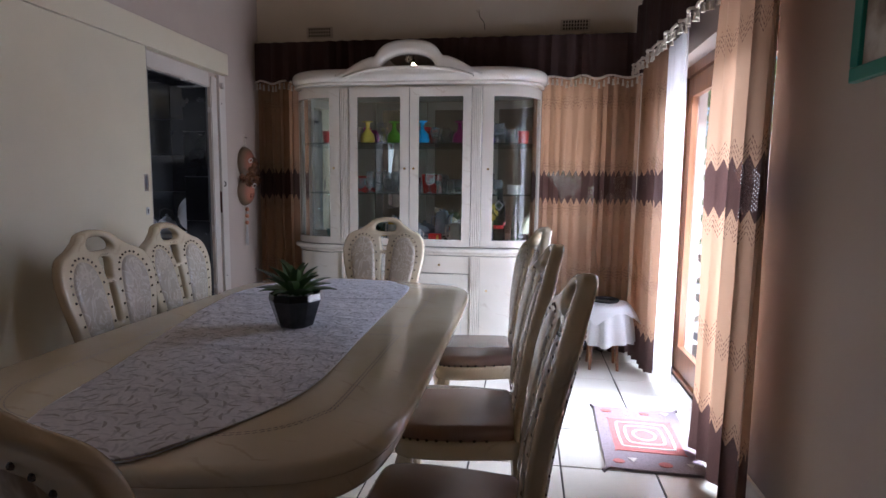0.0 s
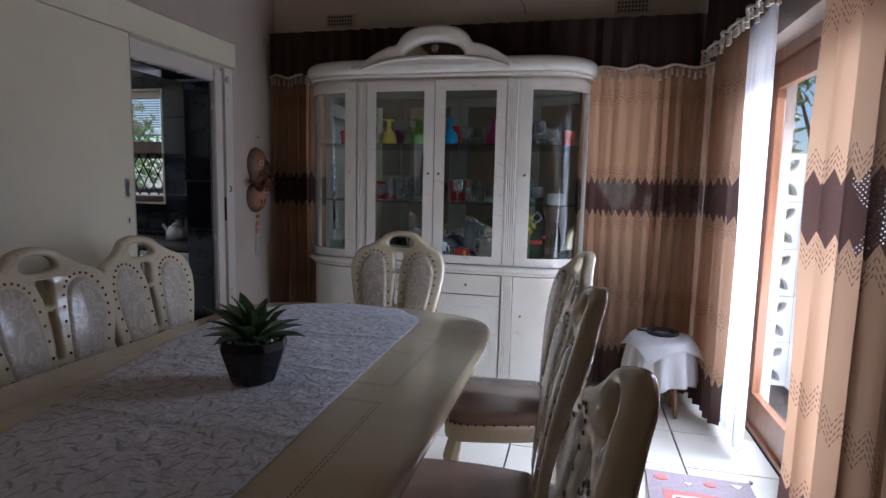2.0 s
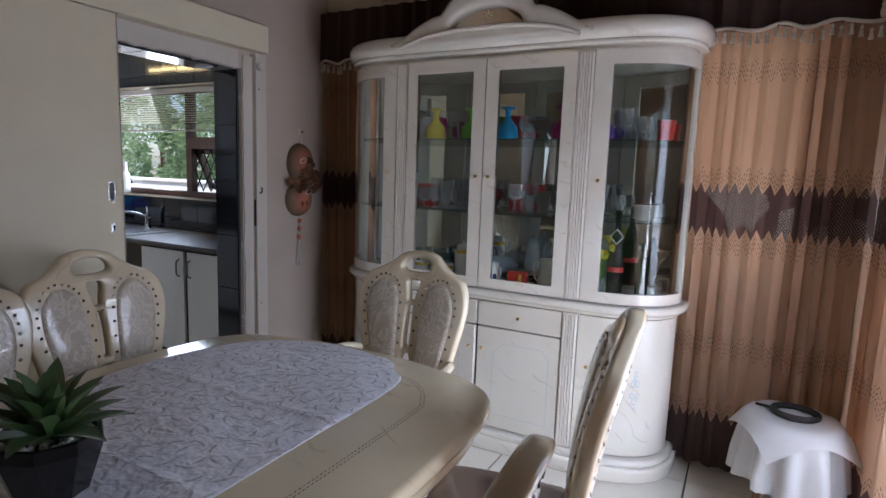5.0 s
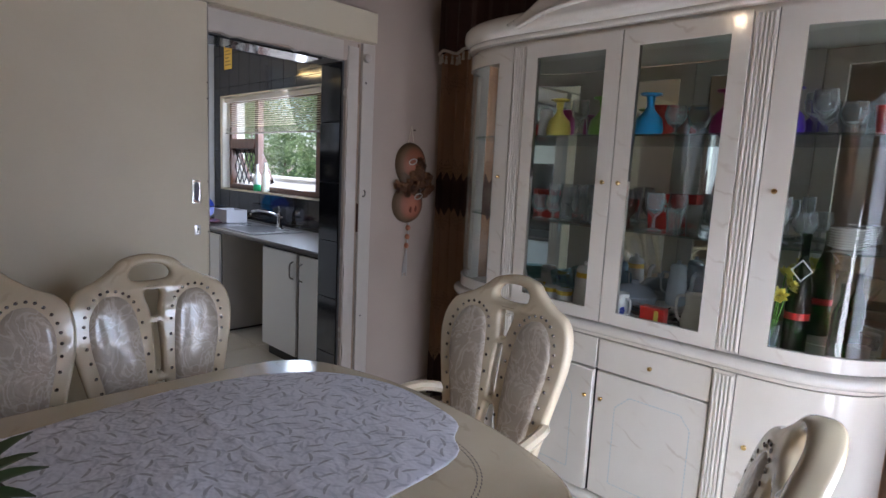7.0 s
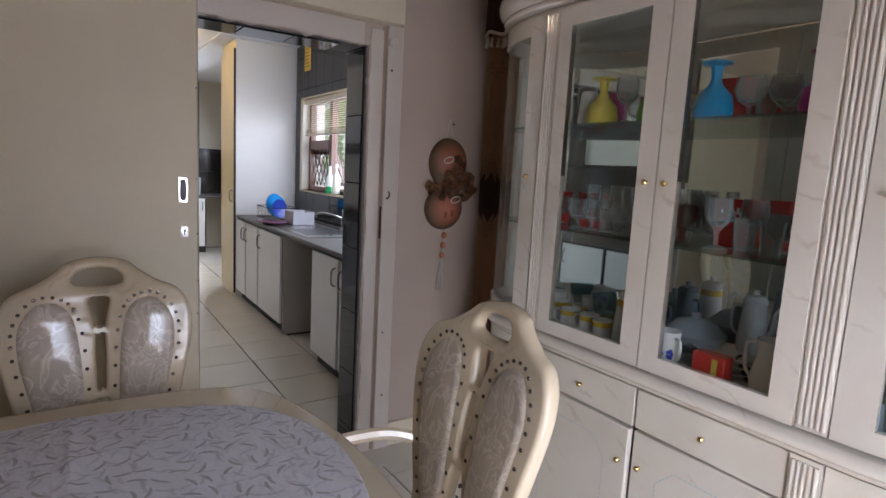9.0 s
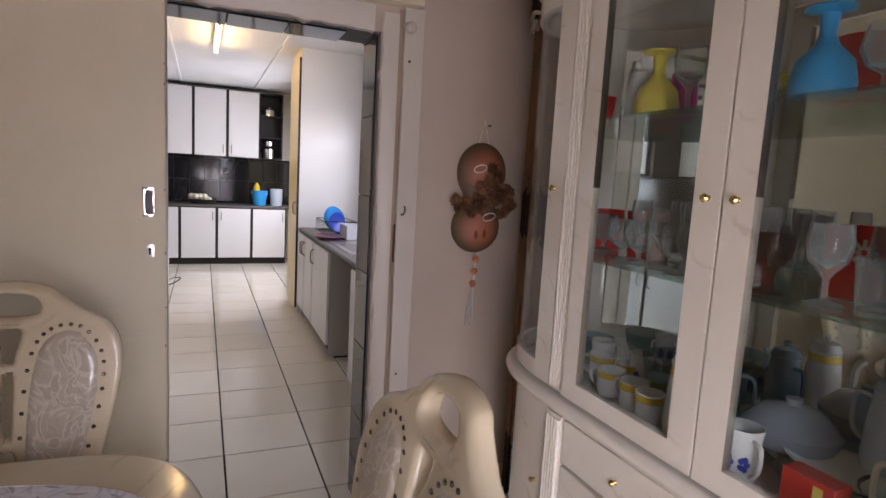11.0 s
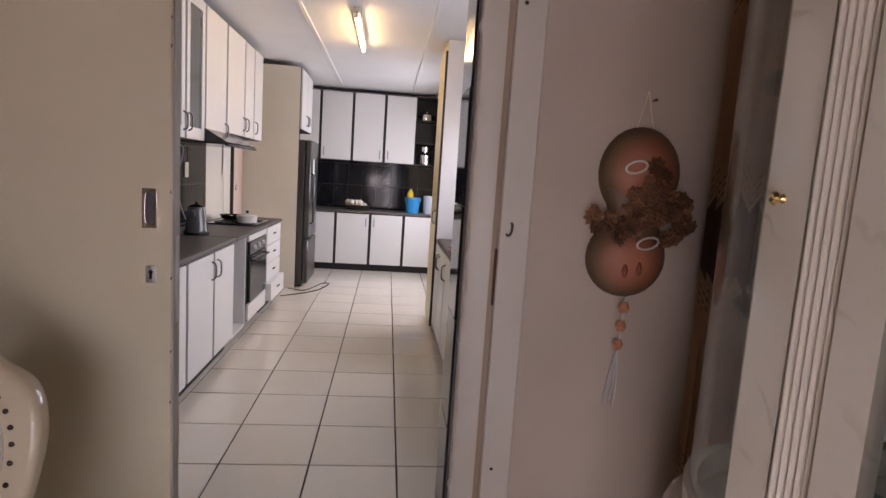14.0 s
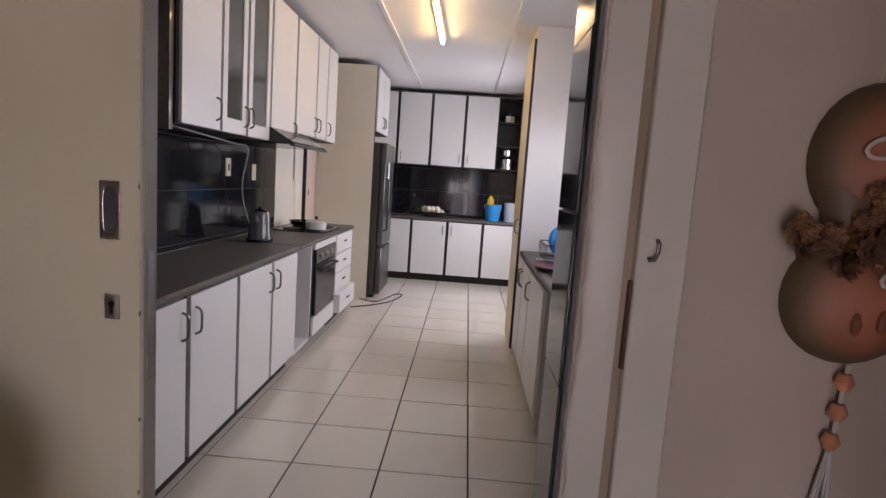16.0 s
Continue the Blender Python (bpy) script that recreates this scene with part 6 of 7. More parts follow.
mug(-1.245, 4.30, Z1, 0.042, 0.075, "white china mug with yellow band and blue flowers", "yellow", 200)
mug(-1.14, 4.29, Z1, 0.04, 0.08, "white china mug with yellow band and blue flowers", "yellow", 190)
mug(-1.06, 4.27, Z1, 0.038, 0.08, "white china cup with yellow band", "yellow", 170)
mug(-1.17, 4.40, Z1, 0.048, 0.07, "white china mug with yellow band", "yellow", 30)
mug(-1.255, 4.42, Z1, 0.036, 0.11, "white and cobalt blue mug", "blue", 60)
mug(-0.775, 4.25, Z1, 0.04, 0.12, "white mug with cobalt blue pattern", "blue", -20)


def coffee_pot(x, y, z, s, material, label, banded=True, rz=0):
    t = thing("coffee_pot", (*fit_in(x, y), z), label, "pot", "", rz)
    part("body", lathe(bmesh.new(), [(0, 0), (0.05 * s, 0), (0.056 * s, 0.03 * s), (0.05 * s, 0.12 * s), (0.042 * s, 0.19 * s), (0.045 * s, 0.2 * s), (0, 0.2 * s)]), material, t)
    part("lid", lathe(bmesh.new(), [(0.046 * s, 0.201 * s), (0.035 * s, 0.222 * s), (0.01 * s, 0.23 * s), (0.012 * s, 0.245 * s), (0, 0.25 * s)]), material, t)
    part("spout", tube(bmesh.new(), smooth([(-0.045 * s, 0, 0.07 * s), (-0.075 * s, 0, 0.1 * s), (-0.08 * s, 0, 0.16 * s), (-0.1 * s, 0, 0.19 * s)], 4, False), 0.011 * s, 8), material, t)
    part("handle", tube(bmesh.new(), smooth([(0.042 * s, 0, 0.17 * s), (0.085 * s, 0, 0.165 * s), (0.085 * s, 0, 0.08 * s), (0.05 * s, 0, 0.05 * s)], 4, False), 0.006 * s, 6), material, t)
    if banded:
        part("band", lathe(bmesh.new(), [(0.0455 * s, 0.165 * s), (0.0465 * s, 0.166 * s), (0.0435 * s, 0.188 * s), (0.0425 * s, 0.19 * s)]), BAND, t, "yellow painted band")


coffee_pot(-0.975, 4.30, Z1, 0.9, CHINA, "tall white coffee pot with a yellow band", True, 150)
coffee_pot(-0.99, 4.44, Z1, 0.85, plastic("blue_grey_china", (0.16, 0.25, 0.32), 0.1), "blue grey china teapot behind the coffee pot", False, 20)
coffee_pot(-0.62, 4.47, Z1 + 0.07, 0.8, plastic("pale_blue_china", (0.42, 0.48, 0.55), 0.12), "pale blue china coffee pot on the stacked dishes", False, 180)
turned("glass_bowl", -1.13, 4.47, Z1, [(0, 0), (0.06, 0), (0.10, 0.05), (0.115, 0.13), (0.112, 0.13), (0.095, 0.05), (0, 0.01)], TEALGLASS, "large blue green glass bowl", "bowl")
turned("tureen", -0.79, 4.42, Z1, [(0, 0), (0.05, 0), (0.04, 0.02), (0.095, 0.06), (0.10, 0.09), (0.09, 0.10), (0.06, 0.13), (0.015, 0.14), (0.018, 0.155), (0, 0.16)], plastic("grey_blue_china", (0.34, 0.40, 0.46), 0.12), "grey blue china soup tureen with lid", "tureen")
t = thing("serving_dish", (-0.73, 4.42, Z1), "stack of oval grey white serving dishes", "dishes")
for k in range(3):
    part("dish", lathe(bmesh.new(), [(0, 0), (0.06, 0), (0.115, 0.025), (0.118, 0.028), (0.06, 0.006), (0, 0.006)], (0.01 * k, 0, 0.024 * k), 24, Matrix.Diagonal((1, 0.75, 1, 1))), CHINA, t)
bx = thing("tea_box", (-0.70, 4.31, Z1), "red and yellow tea packet", "box")
part("carton", boxes((-0.05, 0.05, -0.025, 0.025, 0, 0.085), bevel=0.002), RED, bx)
part("label_strip", boxes((0.012, 0.03, -0.0262, -0.0255, 0.012, 0.075)), YEL, bx, "yellow lettering bars")
jg = thing("milk_jug", (-0.55, 4.34, Z1), "cream white china milk jug", "jug")
part("body", lathe(bmesh.new(), [(0, 0), (0.042, 0), (0.052, 0.05), (0.036, 0.12), (0.042, 0.165), (0.039, 0.165), (0.033, 0.12), (0, 0.02)]), CHINA, jg)
part("handle", tube(bmesh.new(), smooth([(-0.036, 0, 0.15), (-0.07, 0, 0.14), (-0.07, 0, 0.07), (-0.045, 0, 0.04)], 4, False), 0.006, 6), CHINA, jg)
tn = thing("dark_pan", (-0.6, 4.46, Z1), "dark metal dish between the china", "dish")
part("body", lathe(bmesh.new(), [(0, 0), (0.07, 0), (0.1, 0.06), (0.098, 0.06), (0.066, 0.006), (0, 0.006)]), BLACK, tn)
# bowed end: bottle, flowers, plates, tins
bt = thing("bottle", (-0.215, 4.40, Z1), "green glass bottle with a diamond label", "bottle")
part("body", lathe(bmesh.new(), [(0, 0), (0.038, 0), (0.04, 0.01), (0.04, 0.24), (0.03, 0.30), (0.014, 0.35), (0.013, 0.42), (0.016, 0.422), (0.016, 0.44), (0, 0.44)]), BOTTLE, bt)
dl = sheet([[(0.034, 0), (0, 0.04), (-0.034, 0), (0, -0.04)], [(0.029, 0), (0, 0.034), (-0.029, 0), (0, -0.034)]], 0.002)
d_ = part("diamond_label", dl, WHT, bt, "white diamond outline label")
d_.matrix_basis = pose(0.005, -0.042, 0.31, 90, 0, 10)
part("neck_label", lathe(bmesh.new(), [(0.0405, 0.13), (0.041, 0.13), (0.041, 0.155), (0.0405, 0.155)]), RED, bt, "red paper label")
bt2 = thing("bottle", (-0.09, 4.43, Z1), "slim dark green glass bottle", "bottle")
part("body", lathe(bmesh.new(), [(0, 0), (0.03, 0), (0.03, 0.16), (0.012, 0.22), (0.012, 0.28), (0, 0.28)]), BOTTLE, bt2)
pl = thing("plate_stack", (-0.10, 4.44, Z2), "stack of white dinner plates on the middle shelf", "plates")
for k in range(8):
    part("plate", lathe(bmesh.new(), [(0, 0), (0.04, 0), (0.06, 0.009), (0.062, 0.011), (0.04, 0.004), (0, 0.004)], (0, 0, 0.009 * k), 24), CHINA, pl)
fl_ = thing("flower_bunch", (-0.285, 4.35, Z1), "yellow artificial flowers in a small glass", "flowers")
part("glass", lathe(bmesh.new(), TUM, n=14), CRYSTAL, fl_)
fmesh = rosette(0.034, 8)
fmesh = fmesh.copy()
fmesh.materials.clear()
fmesh.materials.append(YEL)
for k in range(6):
    a = k * 1.05
    p = (0.045 * math.cos(a), 0.04 * math.sin(a), 0.25 + 0.04 * math.sin(k * 2.1))
    part("stem", tube(bmesh.new(), [(0, 0, 0.02), (p[0] * 0.5, p[1] * 0.5, 0.12), p], 0.002, 4), GRN, fl_)
    share("blossom", fmesh, fl_, pose(*p, 55 * math.sin(a + 3), 55 * math.cos(a), 0))
tin = thing("steel_pot", (-0.03, 4.47, Z1), "small steel pot in the bowed end", "pot")
part("body", lathe(bmesh.new(), [(0, 0), (0.032, 0), (0.034, 0.055), (0.036, 0.058), (0.032, 0.06), (0, 0.064)]), STEEL, tin)
lb = thing("paper_card", (-0.30, 4.31, Z1), "folded white and blue card", "card")
cb = bmesh.new()
for s in (-1, 1):
    vs = [cb.verts.new(q) for q in ((-0.03, s * 0.02, 0), (0.03, s * 0.02, 0), (0.03, 0, 0.09), (-0.03, 0, 0.09))]
    cb.faces.new(vs)
    cb.faces.new([cb.verts.new(q.co + Vector((0, s * 0.001, 0))) for q in vs][::-1])
part("card", cb, plastic("pale_blue_card", (0.5, 0.58, 0.66), 0.6), lb)
turned("glass_bowl", -1.58, 4.44, Z1, [(0, 0), (0.04, 0), (0.065, 0.05), (0.07, 0.09), (0.067, 0.09), (0.06, 0.05), (0, 0.01)], TEALGLASS, "small blue green glass bowl in the bowed end", "bowl")
mug(-1.43, 4.36, Z1, 0.04, 0.08, "white china mug with yellow band and blue flowers", "yellow", 220)
mug(-1.35, 4.40, Z1, 0.038, 0.075, "white china cup with yellow band", "yellow", 140)
mug(-1.50, 4.42, Z1, 0.04, 0.10, "white mug with cobalt blue flowers", "blue", 90)


# ---- kitchen fittings and clutter ----
# door and wall strip beyond the drawers
kd = setting("door_kitchen_south", boxes((-7.69, -7.3, KS, KS + 0.03, 0, 2.0)), plain("pinkish_door_paint", (0.62, 0.48, 0.40), 0.5), "pinkish painted back door", "door")
part("keyhole", boxes((-7.42, -7.40, KS + 0.03, KS + 0.034, 1.18, 1.24)), BLACK, kd)
part("edge_strip", boxes((-7.31, -7.285, KS + 0.001, KS + 0.034, 0, 2.0)), DARKEDGE, kd)
dk = thing("tall_side_panel", (-4.03, KS, 1.60), "dark brown panel at the end of the wall cabinets", "panel")
part("panel", boxes((-0.02, 0.02, 0, 0.31, 0, 0.68)), wood("dark_veneer", (0.04, 0.025, 0.018), (0.07, 0.045, 0.03), 0.4), dk)
for x0, zc, kind in ((-5.36, 1.43, "switch"), (-5.85, 1.4, "socket")):
    sw = thing("wall_" + kind, (x0, KS + 0.016, zc), "white wall %s plate on the black tiles" % kind, kind)
    part("plate", boxes((-0.04, 0.04, 0, 0.01, -0.065, 0.065), bevel=0.003), WHITE, sw)
    part("rocker", boxes((-0.01, 0.01, 0.01, 0.015, -0.025, 0.025), bevel=0.002), DARKEDGE if kind == "switch" else WHITE, sw)
cable = thing("power_cord", (-5.1, KS + 0.03, 1.62), "grey power cord looping down to the kettle", "cord")
part("cord", tube(bmesh.new(), smooth([(0.9, 0.2, 0.005), (0.4, 0.2, -0.02), (0.0, 0.15, -0.03), (-0.35, 0.1, -0.05), (-0.38, 0.05, -0.3), (-0.42, 0.06, -0.5), (-0.5, 0.1, -0.69)], 5, False), 0.005, 6), plain("grey_cord", (0.3, 0.3, 0.3), 0.6), cable)
kettle = thing("kettle", (-5.35, 2.2, 0.905), "steel and glass electric kettle on the worktop", "kettle")
part("body", lathe(bmesh.new(), [(0, 0), (0.085, 0), (0.085, 0.03), (0.08, 0.05), (0.068, 0.2), (0.06, 0.22), (0, 0.22)]), plain("smoked_kettle_glass", (0.10, 0.10, 0.105), 0.06), kettle)
part("base", lathe(bmesh.new(), [(0, 0), (0.095, 0), (0.095, 0.02), (0, 0.02)]), BLACK, kettle)
part("lid", lathe(bmesh.new(), [(0.06, 0.221), (0.03, 0.235), (0.012, 0.24), (0.012, 0.255), (0, 0.257)]), BLACK, kettle)
part("handle", tube(bmesh.new(), smooth([(-0.06, 0, 0.2), (-0.12, 0, 0.21), (-0.125, 0, 0.1), (-0.085, 0, 0.05)], 4, False), 0.011, 8), BLACK, kettle)
part("spout", tube(bmesh.new(), [(0.06, 0, 0.15), (0.09, 0, 0.2)], [0.02, 0.012]), STEEL, kettle)
hob = thing("hob", (-6.45, 2.24, 0.906), "black hob with solid plates", "hob")
part("plate", boxes((-0.3, 0.3, -0.22, 0.24, 0, 0.012), bevel=0.004), BLACK, hob)
for x, y in ((-0.15, -0.1), (0.15, -0.1), (-0.15, 0.12), (0.15, 0.12)):
    part("burner", lathe(bmesh.new(), [(0.08, 0.012), (0.08, 0.02), (0.02, 0.022), (0, 0.021)], (x, y, 0)), DARKEDGE, hob)
pn = thing("saucepan", (-6.3, 2.36, 0.929), "white enamel saucepan with lid on the hob", "saucepan")
part("body", lathe(bmesh.new(), [(0, 0), (0.09, 0), (0.095, 0.06), (0.098, 0.062), (0.09, 0.068), (0.02, 0.085), (0, 0.085)]), CHINA, pn)
part("knob", lathe(bmesh.new(), [(0.008, 0.085), (0.015, 0.1), (0.012, 0.112), (0, 0.115)]), BLACK, pn)
pn2 = thing("frying_pan", (-6.6, 2.14, 0.929), "black frying pan on the hob", "pan")
part("pan", lathe(bmesh.new(), [(0, 0), (0.1, 0), (0.12, 0.04), (0.117, 0.04), (0.098, 0.005), (0, 0.005)]), BLACK, pn2)
part("handle", tube(bmesh.new(), [(0.11, 0.02, 0.035), (0.26, 0.08, 0.05)], 0.01), BLACK, pn2)
tl = thing("hanging_cloths", (-7.0, KS + 0.012, 1.35), "white paper and cord hanging by the back door", "cloth")
part("paper", boxes((-0.05, 0.05, 0, 0.006, 0, 0.28)), plain("hung_paper", (0.7, 0.68, 0.64), 0.8), tl)
part("cord", tube(bmesh.new(), [(0.03, 0.01, 0.0), (0.05, 0.01, -0.2), (0.03, 0.01, -0.42)], 0.004, 5), WHITE, tl)

# sink, tap, dish rack
sink = thing("sink", (-4.75, 4.47, 0.9055), "stainless steel sink and drainer set in the worktop", "sink")
sb = boxes((-0.75, 0.75, -0.23, 0.23, 0, 0.006))
part("drainer", sb, STEEL, sink)
for k in range(8):
    part("ridge", boxes((-0.7, -0.1, -0.17 + k * 0.045, -0.155 + k * 0.045, 0.006, 0.011), bevel=0.002), STEEL, sink)
# flat sheet; the hollow bowl's shade is painted as darker steel
part("bowl", boxes((0.15, 0.6, -0.18, 0.18, 0.0061, 0.0075)), plain("shaded_bowl_steel", (0.25, 0.25, 0.26), 0.3, 1.0), sink)
tap = thing("tap", (-4.45, 4.73, 0.906), "chrome swan-neck mixer tap", "tap")
part("body", lathe(bmesh.new(), [(0, 0), (0.03, 0), (0.025, 0.02), (0.018, 0.05), (0.018, 0.13), (0, 0.135)]), CHROME, tap)
part("spout", tube(bmesh.new(), smooth([(0, 0, 0.1), (-0.06, -0.06, 0.13), (-0.14, -0.13, 0.145), (-0.2, -0.17, 0.13), (-0.2, -0.17, 0.1)], 4, False), 0.011, 8), CHROME, tap)
part("lever", tube(bmesh.new(), [(0, 0, 0.13), (0.01, -0.01, 0.19)], 0.009), CHROME, tap)
part("lever", tube(bmesh.new(), [(0.0, 0, 0.09), (0.08, -0.02, 0.1)], 0.009), CHROME, tap)
rack = thing("dish_rack", (-5.35, 4.42, 0.915), "black wire dish rack", "dish rack")
for z in (0.02, 0.13):
    part("rail", tube(bmesh.new(), [(-0.2, -0.15, z), (0.2, -0.15, z), (0.2, 0.15, z), (-0.2, 0.15, z)], 0.004, 5, True), BLACK, rack)
for k in range(9):
    x = -0.2 + k * 0.05
    part("wire", tube(bmesh.new(), [(x, -0.15, 0.13), (x, -0.15, 0.02), (x, 0.15, 0.02), (x, 0.15, 0.13)], 0.0025, 5), BLACK, rack)
DISH = [(0, 0), (0.06, 0), (0.115, 0.03), (0.113, 0.033), (0.058, 0.006), (0, 0.006)]
for x, mt, s in ((-0.1, "bright_blue_plate", 1.0), (-0.02, "bright_blue_plate", 0.95), (0.06, "dark_blue_plate", 0.8)):
    c = (0.02, 0.27, 0.62) if mt.startswith("bright") else (0.03, 0.06, 0.35)
    p = thing("plate", (-5.35 + x, 4.40, 0.94 + 0.11 * s), "blue plastic plate standing in the dish rack", "plate", "plates in the rack")
    part("plate", lathe(bmesh.new(), [(r * s, h) for r, h in DISH], (0, 0, 0), 24, pose(0, 0, 0, 0, 80, 25)), plastic(mt, c, 0.25), p)
tub = thing("plastic_box", (-4.95, 4.5, 0.917), "clear plastic food box beside the sink", "box")
part("box", boxes((-0.13, 0.13, -0.1, -0.096, 0, 0.12), (-0.13, 0.13, 0.096, 0.1, 0, 0.12), (-0.13, -0.126, -0.096, 0.096, 0, 0.12), (0.126, 0.13, -0.096, 0.096, 0, 0.12), (-0.13, 0.13, -0.1, 0.1, -0.002, 0.002)), plain("milky_plastic", (0.38, 0.38, 0.40), 0.3), tub)
tray = thing("tray", (-5.0, 4.28, 0.919), "maroon oval tray on the drainer", "tray")
part("tray", lathe(bmesh.new(), [(0, 0), (0.16, 0), (0.2, 0.018), (0.198, 0.02), (0.158, 0.004), (0, 0.004)], (0, 0, 0), 28, Matrix.Diagonal((1, 0.6, 1, 1))), plain("maroon_enamel", (0.12, 0.03, 0.04), 0.3), tray)
for x, c, h, lab in ((-5.12, (0.72, 0.75, 0.72), 0.24, "clear washing-up bottle with green liquid"), (-4.95, (0.72, 0.70, 0.6), 0.26, "white spray bottle")):
    b = thing("soap_bottle", (x, YK + 0.04, 1.2), lab + " on the window sill", "bottle")
    part("body", lathe(bmesh.new(), [(0, 0), (0.035, 0), (0.037, 0.02), (0.035, h * 0.65), (0.014, h * 0.85), (0.014, h), (0, h)]), plastic("bottle_" + lab.split()[0], c, 0.3), b)
    part("contents", lathe(bmesh.new(), [(0.0375, 0.004), (0.0383, 0.02), (0.0375, 0.07 if h < 0.25 else 0.03)]), plastic("soap_" + lab.split()[0], (0.03, 0.4, 0.15) if h < 0.25 else (0.6, 0.6, 0.5)), b, "coloured liquid band")
    part("cap", lathe(bmesh.new(), [(0, h), (0.016, h), (0.014, h + 0.03), (0, h + 0.035)]), WHT, b)

# whistling kettle and tray at the doorway end of the worktop
wk = thing("stovetop_kettle", (-3.16, 4.56, 0.906), "dull steel stovetop kettle with a black handle on the worktop", "kettle")
part("body", lathe(bmesh.new(), [(0, 0), (0.085, 0), (0.09, 0.012), (0.082, 0.07), (0.06, 0.115), (0.03, 0.13), (0, 0.13)], n=24), STEEL, wk)
part("lid", lathe(bmesh.new(), [(0.034, 0.131), (0.03, 0.142), (0.008, 0.148), (0.012, 0.165), (0, 0.17)], n=16), STEEL, wk)
part("spout", tube(bmesh.new(), [(-0.075, 0, 0.06), (-0.115, 0, 0.1), (-0.135, 0, 0.125)], [0.02, 0.014, 0.011]), STEEL, wk)
part("handle", tube(bmesh.new(), smooth([(-0.06, 0, 0.11), (-0.055, 0, 0.19), (0, 0, 0.215), (0.055, 0, 0.19), (0.06, 0, 0.11)], 5, False), 0.008, 8), BLACK, wk, "black arched handle")
rt = thing("round_tray", (-3.0, 4.735, 0.906), "round steel tray leaning against the black tiles", "tray")
tr0 = part("tray", lathe(bmesh.new(), [(0, 0), (0.14, 0), (0.168, 0.014), (0.17, 0.018), (0.138, 0.004), (0, 0.004)], n=32), STEEL, rt)
tr0.matrix_basis = pose(0, 0.02, 0.17, 82, 0, 0)

# blind in the window
blind = thing("venetian_blind", (-4.66, YK + 0.03, 2.15), "cream slatted blind drawn a third of the way down", "blind")
part("head_rail", boxes((-1.14, 1.14, -0.02, 0.02, -0.04, 0)), CREAMPAINT, blind)
slat = finish(boxes((-1.13, 1.13, -0.0125, 0.0125, -0.0008, 0.0008)), "slat", cloth_mat("cream_slat", (0.62, 0.57, 0.46), 0.3))
for k in range(13):
    share("slat", slat, blind, pose(0, 0, -0.055 - k * 0.02, 28, 0, 0))
for k in range(7):
    share("slat", slat, blind, pose(0, 0, -0.315 - k * 0.006, 4, 0, 0))
part("bottom_rail", boxes((-1.13, 1.13, -0.012, 0.012, -0.372, -0.358)), CREAMPAINT, blind)
note = thing("yellow_notice", (-5.65, YK - 0.018, 2.44), "yellow paper notice stuck on the black tiles", "notice")
part("paper", boxes((-0.09, 0.09, 0, 0.002, 0, 0.27)), plain("yellow_paper", (0.72, 0.47, 0.08), 0.7), note)
for k in range(6):
    part("text_bar", boxes((-0.065, 0.065 - 0.02 * (k % 3), -0.0006, -0.0001, 0.04 + k * 0.035, 0.052 + k * 0.035)), plain("faded_print_ink", (0.35, 0.22, 0.06), 0.8), note)

# end wall: corner shelf, bowl, bucket, container
shelf = thing("corner_shelf", (-9.47, 4.085, 1.64), "dark open corner shelf with steel pots", "shelf", "", 90)
part("back", boxes((0, 0.34, 0.29, 0.31, 0, 1.02)), DARKEDGE, shelf)
for z in (0, 0.33, 0.66, 1.0):
    part("board", boxes((0, 0.34, 0.0, 0.29, z, z + 0.018)), DARKEDGE, shelf)
part("end_board", boxes((0.32, 0.34, 0.0, 0.29, 0.018, 1.0)), DARKEDGE, shelf)


def steel_pot(x, y, z, r, h):
    t = thing("cooking_pot", (x, y, z), "shiny steel cooking pot with lid on the corner shelf", "pot", "steel pots")
    part("body", lathe(bmesh.new(), [(0, 0), (r, 0), (r, h), (r * 1.04, h + 0.003), (r, h + 0.006), (0, h + 0.006)]), CHROME, t)
    part("lid", lathe(bmesh.new(), [(r, h + 0.0065), (r * 0.7, h + 0.025), (0.012, h + 0.032), (0.012, h + 0.05), (0, h + 0.052)]), CHROME, t)
    for s in (-1, 1):
        part("handle", tube(bmesh.new(), [(0.0, s * r, h * 0.75), (0.0, s * (r + 0.03), h * 0.78), (0.0, s * (r + 0.03), h * 0.7), (0.0, s * r, h * 0.68)], 0.005, 5), BLACK, t)


steel_pot(-9.6, 4.23, 1.659, 0.11, 0.14)
steel_pot(-9.6, 4.23, 1.659 + 0.194, 0.085, 0.07)
steel_pot(-9.6, 4.23, 2.319, 0.11, 0.09)
bowl = thing("basket", (-9.45, 3.24, 0.906), "dark oval basket heaped with pale onions", "basket")
part("basket", lathe(bmesh.new(), [(0, 0), (0.13, 0), (0.19, 0.07), (0.186, 0.072), (0.126, 0.008), (0, 0.008)], (0, 0, 0), 24, Matrix.Diagonal((0.8, 1.2, 1, 1))), plain("dark_cane", (0.03, 0.02, 0.014), 0.7, 0, 0.4), bowl)
rnd = random.Random(4)
for k in range(9):
    on = thing("onion", (-9.45 + rnd.uniform(-0.06, 0.06), 3.22 + (k % 5 - 2) * 0.062, 0.965 + 0.05 * (k // 5)), "pale round onion in the basket", "onion", "onions in the basket")
    part("bulb", lathe(bmesh.new(), [(0, -0.04), (0.024, -0.036), (0.047, -0.005), (0.04, 0.026), (0.012, 0.042), (0, 0.052)], n=12), plain("onion_skin", (0.80, 0.72, 0.58), 0.5, 0, 0.15), on)
bucket = thing("bucket", (-9.42, 4.08, 0.906), "bright blue plastic bucket on the worktop", "bucket")
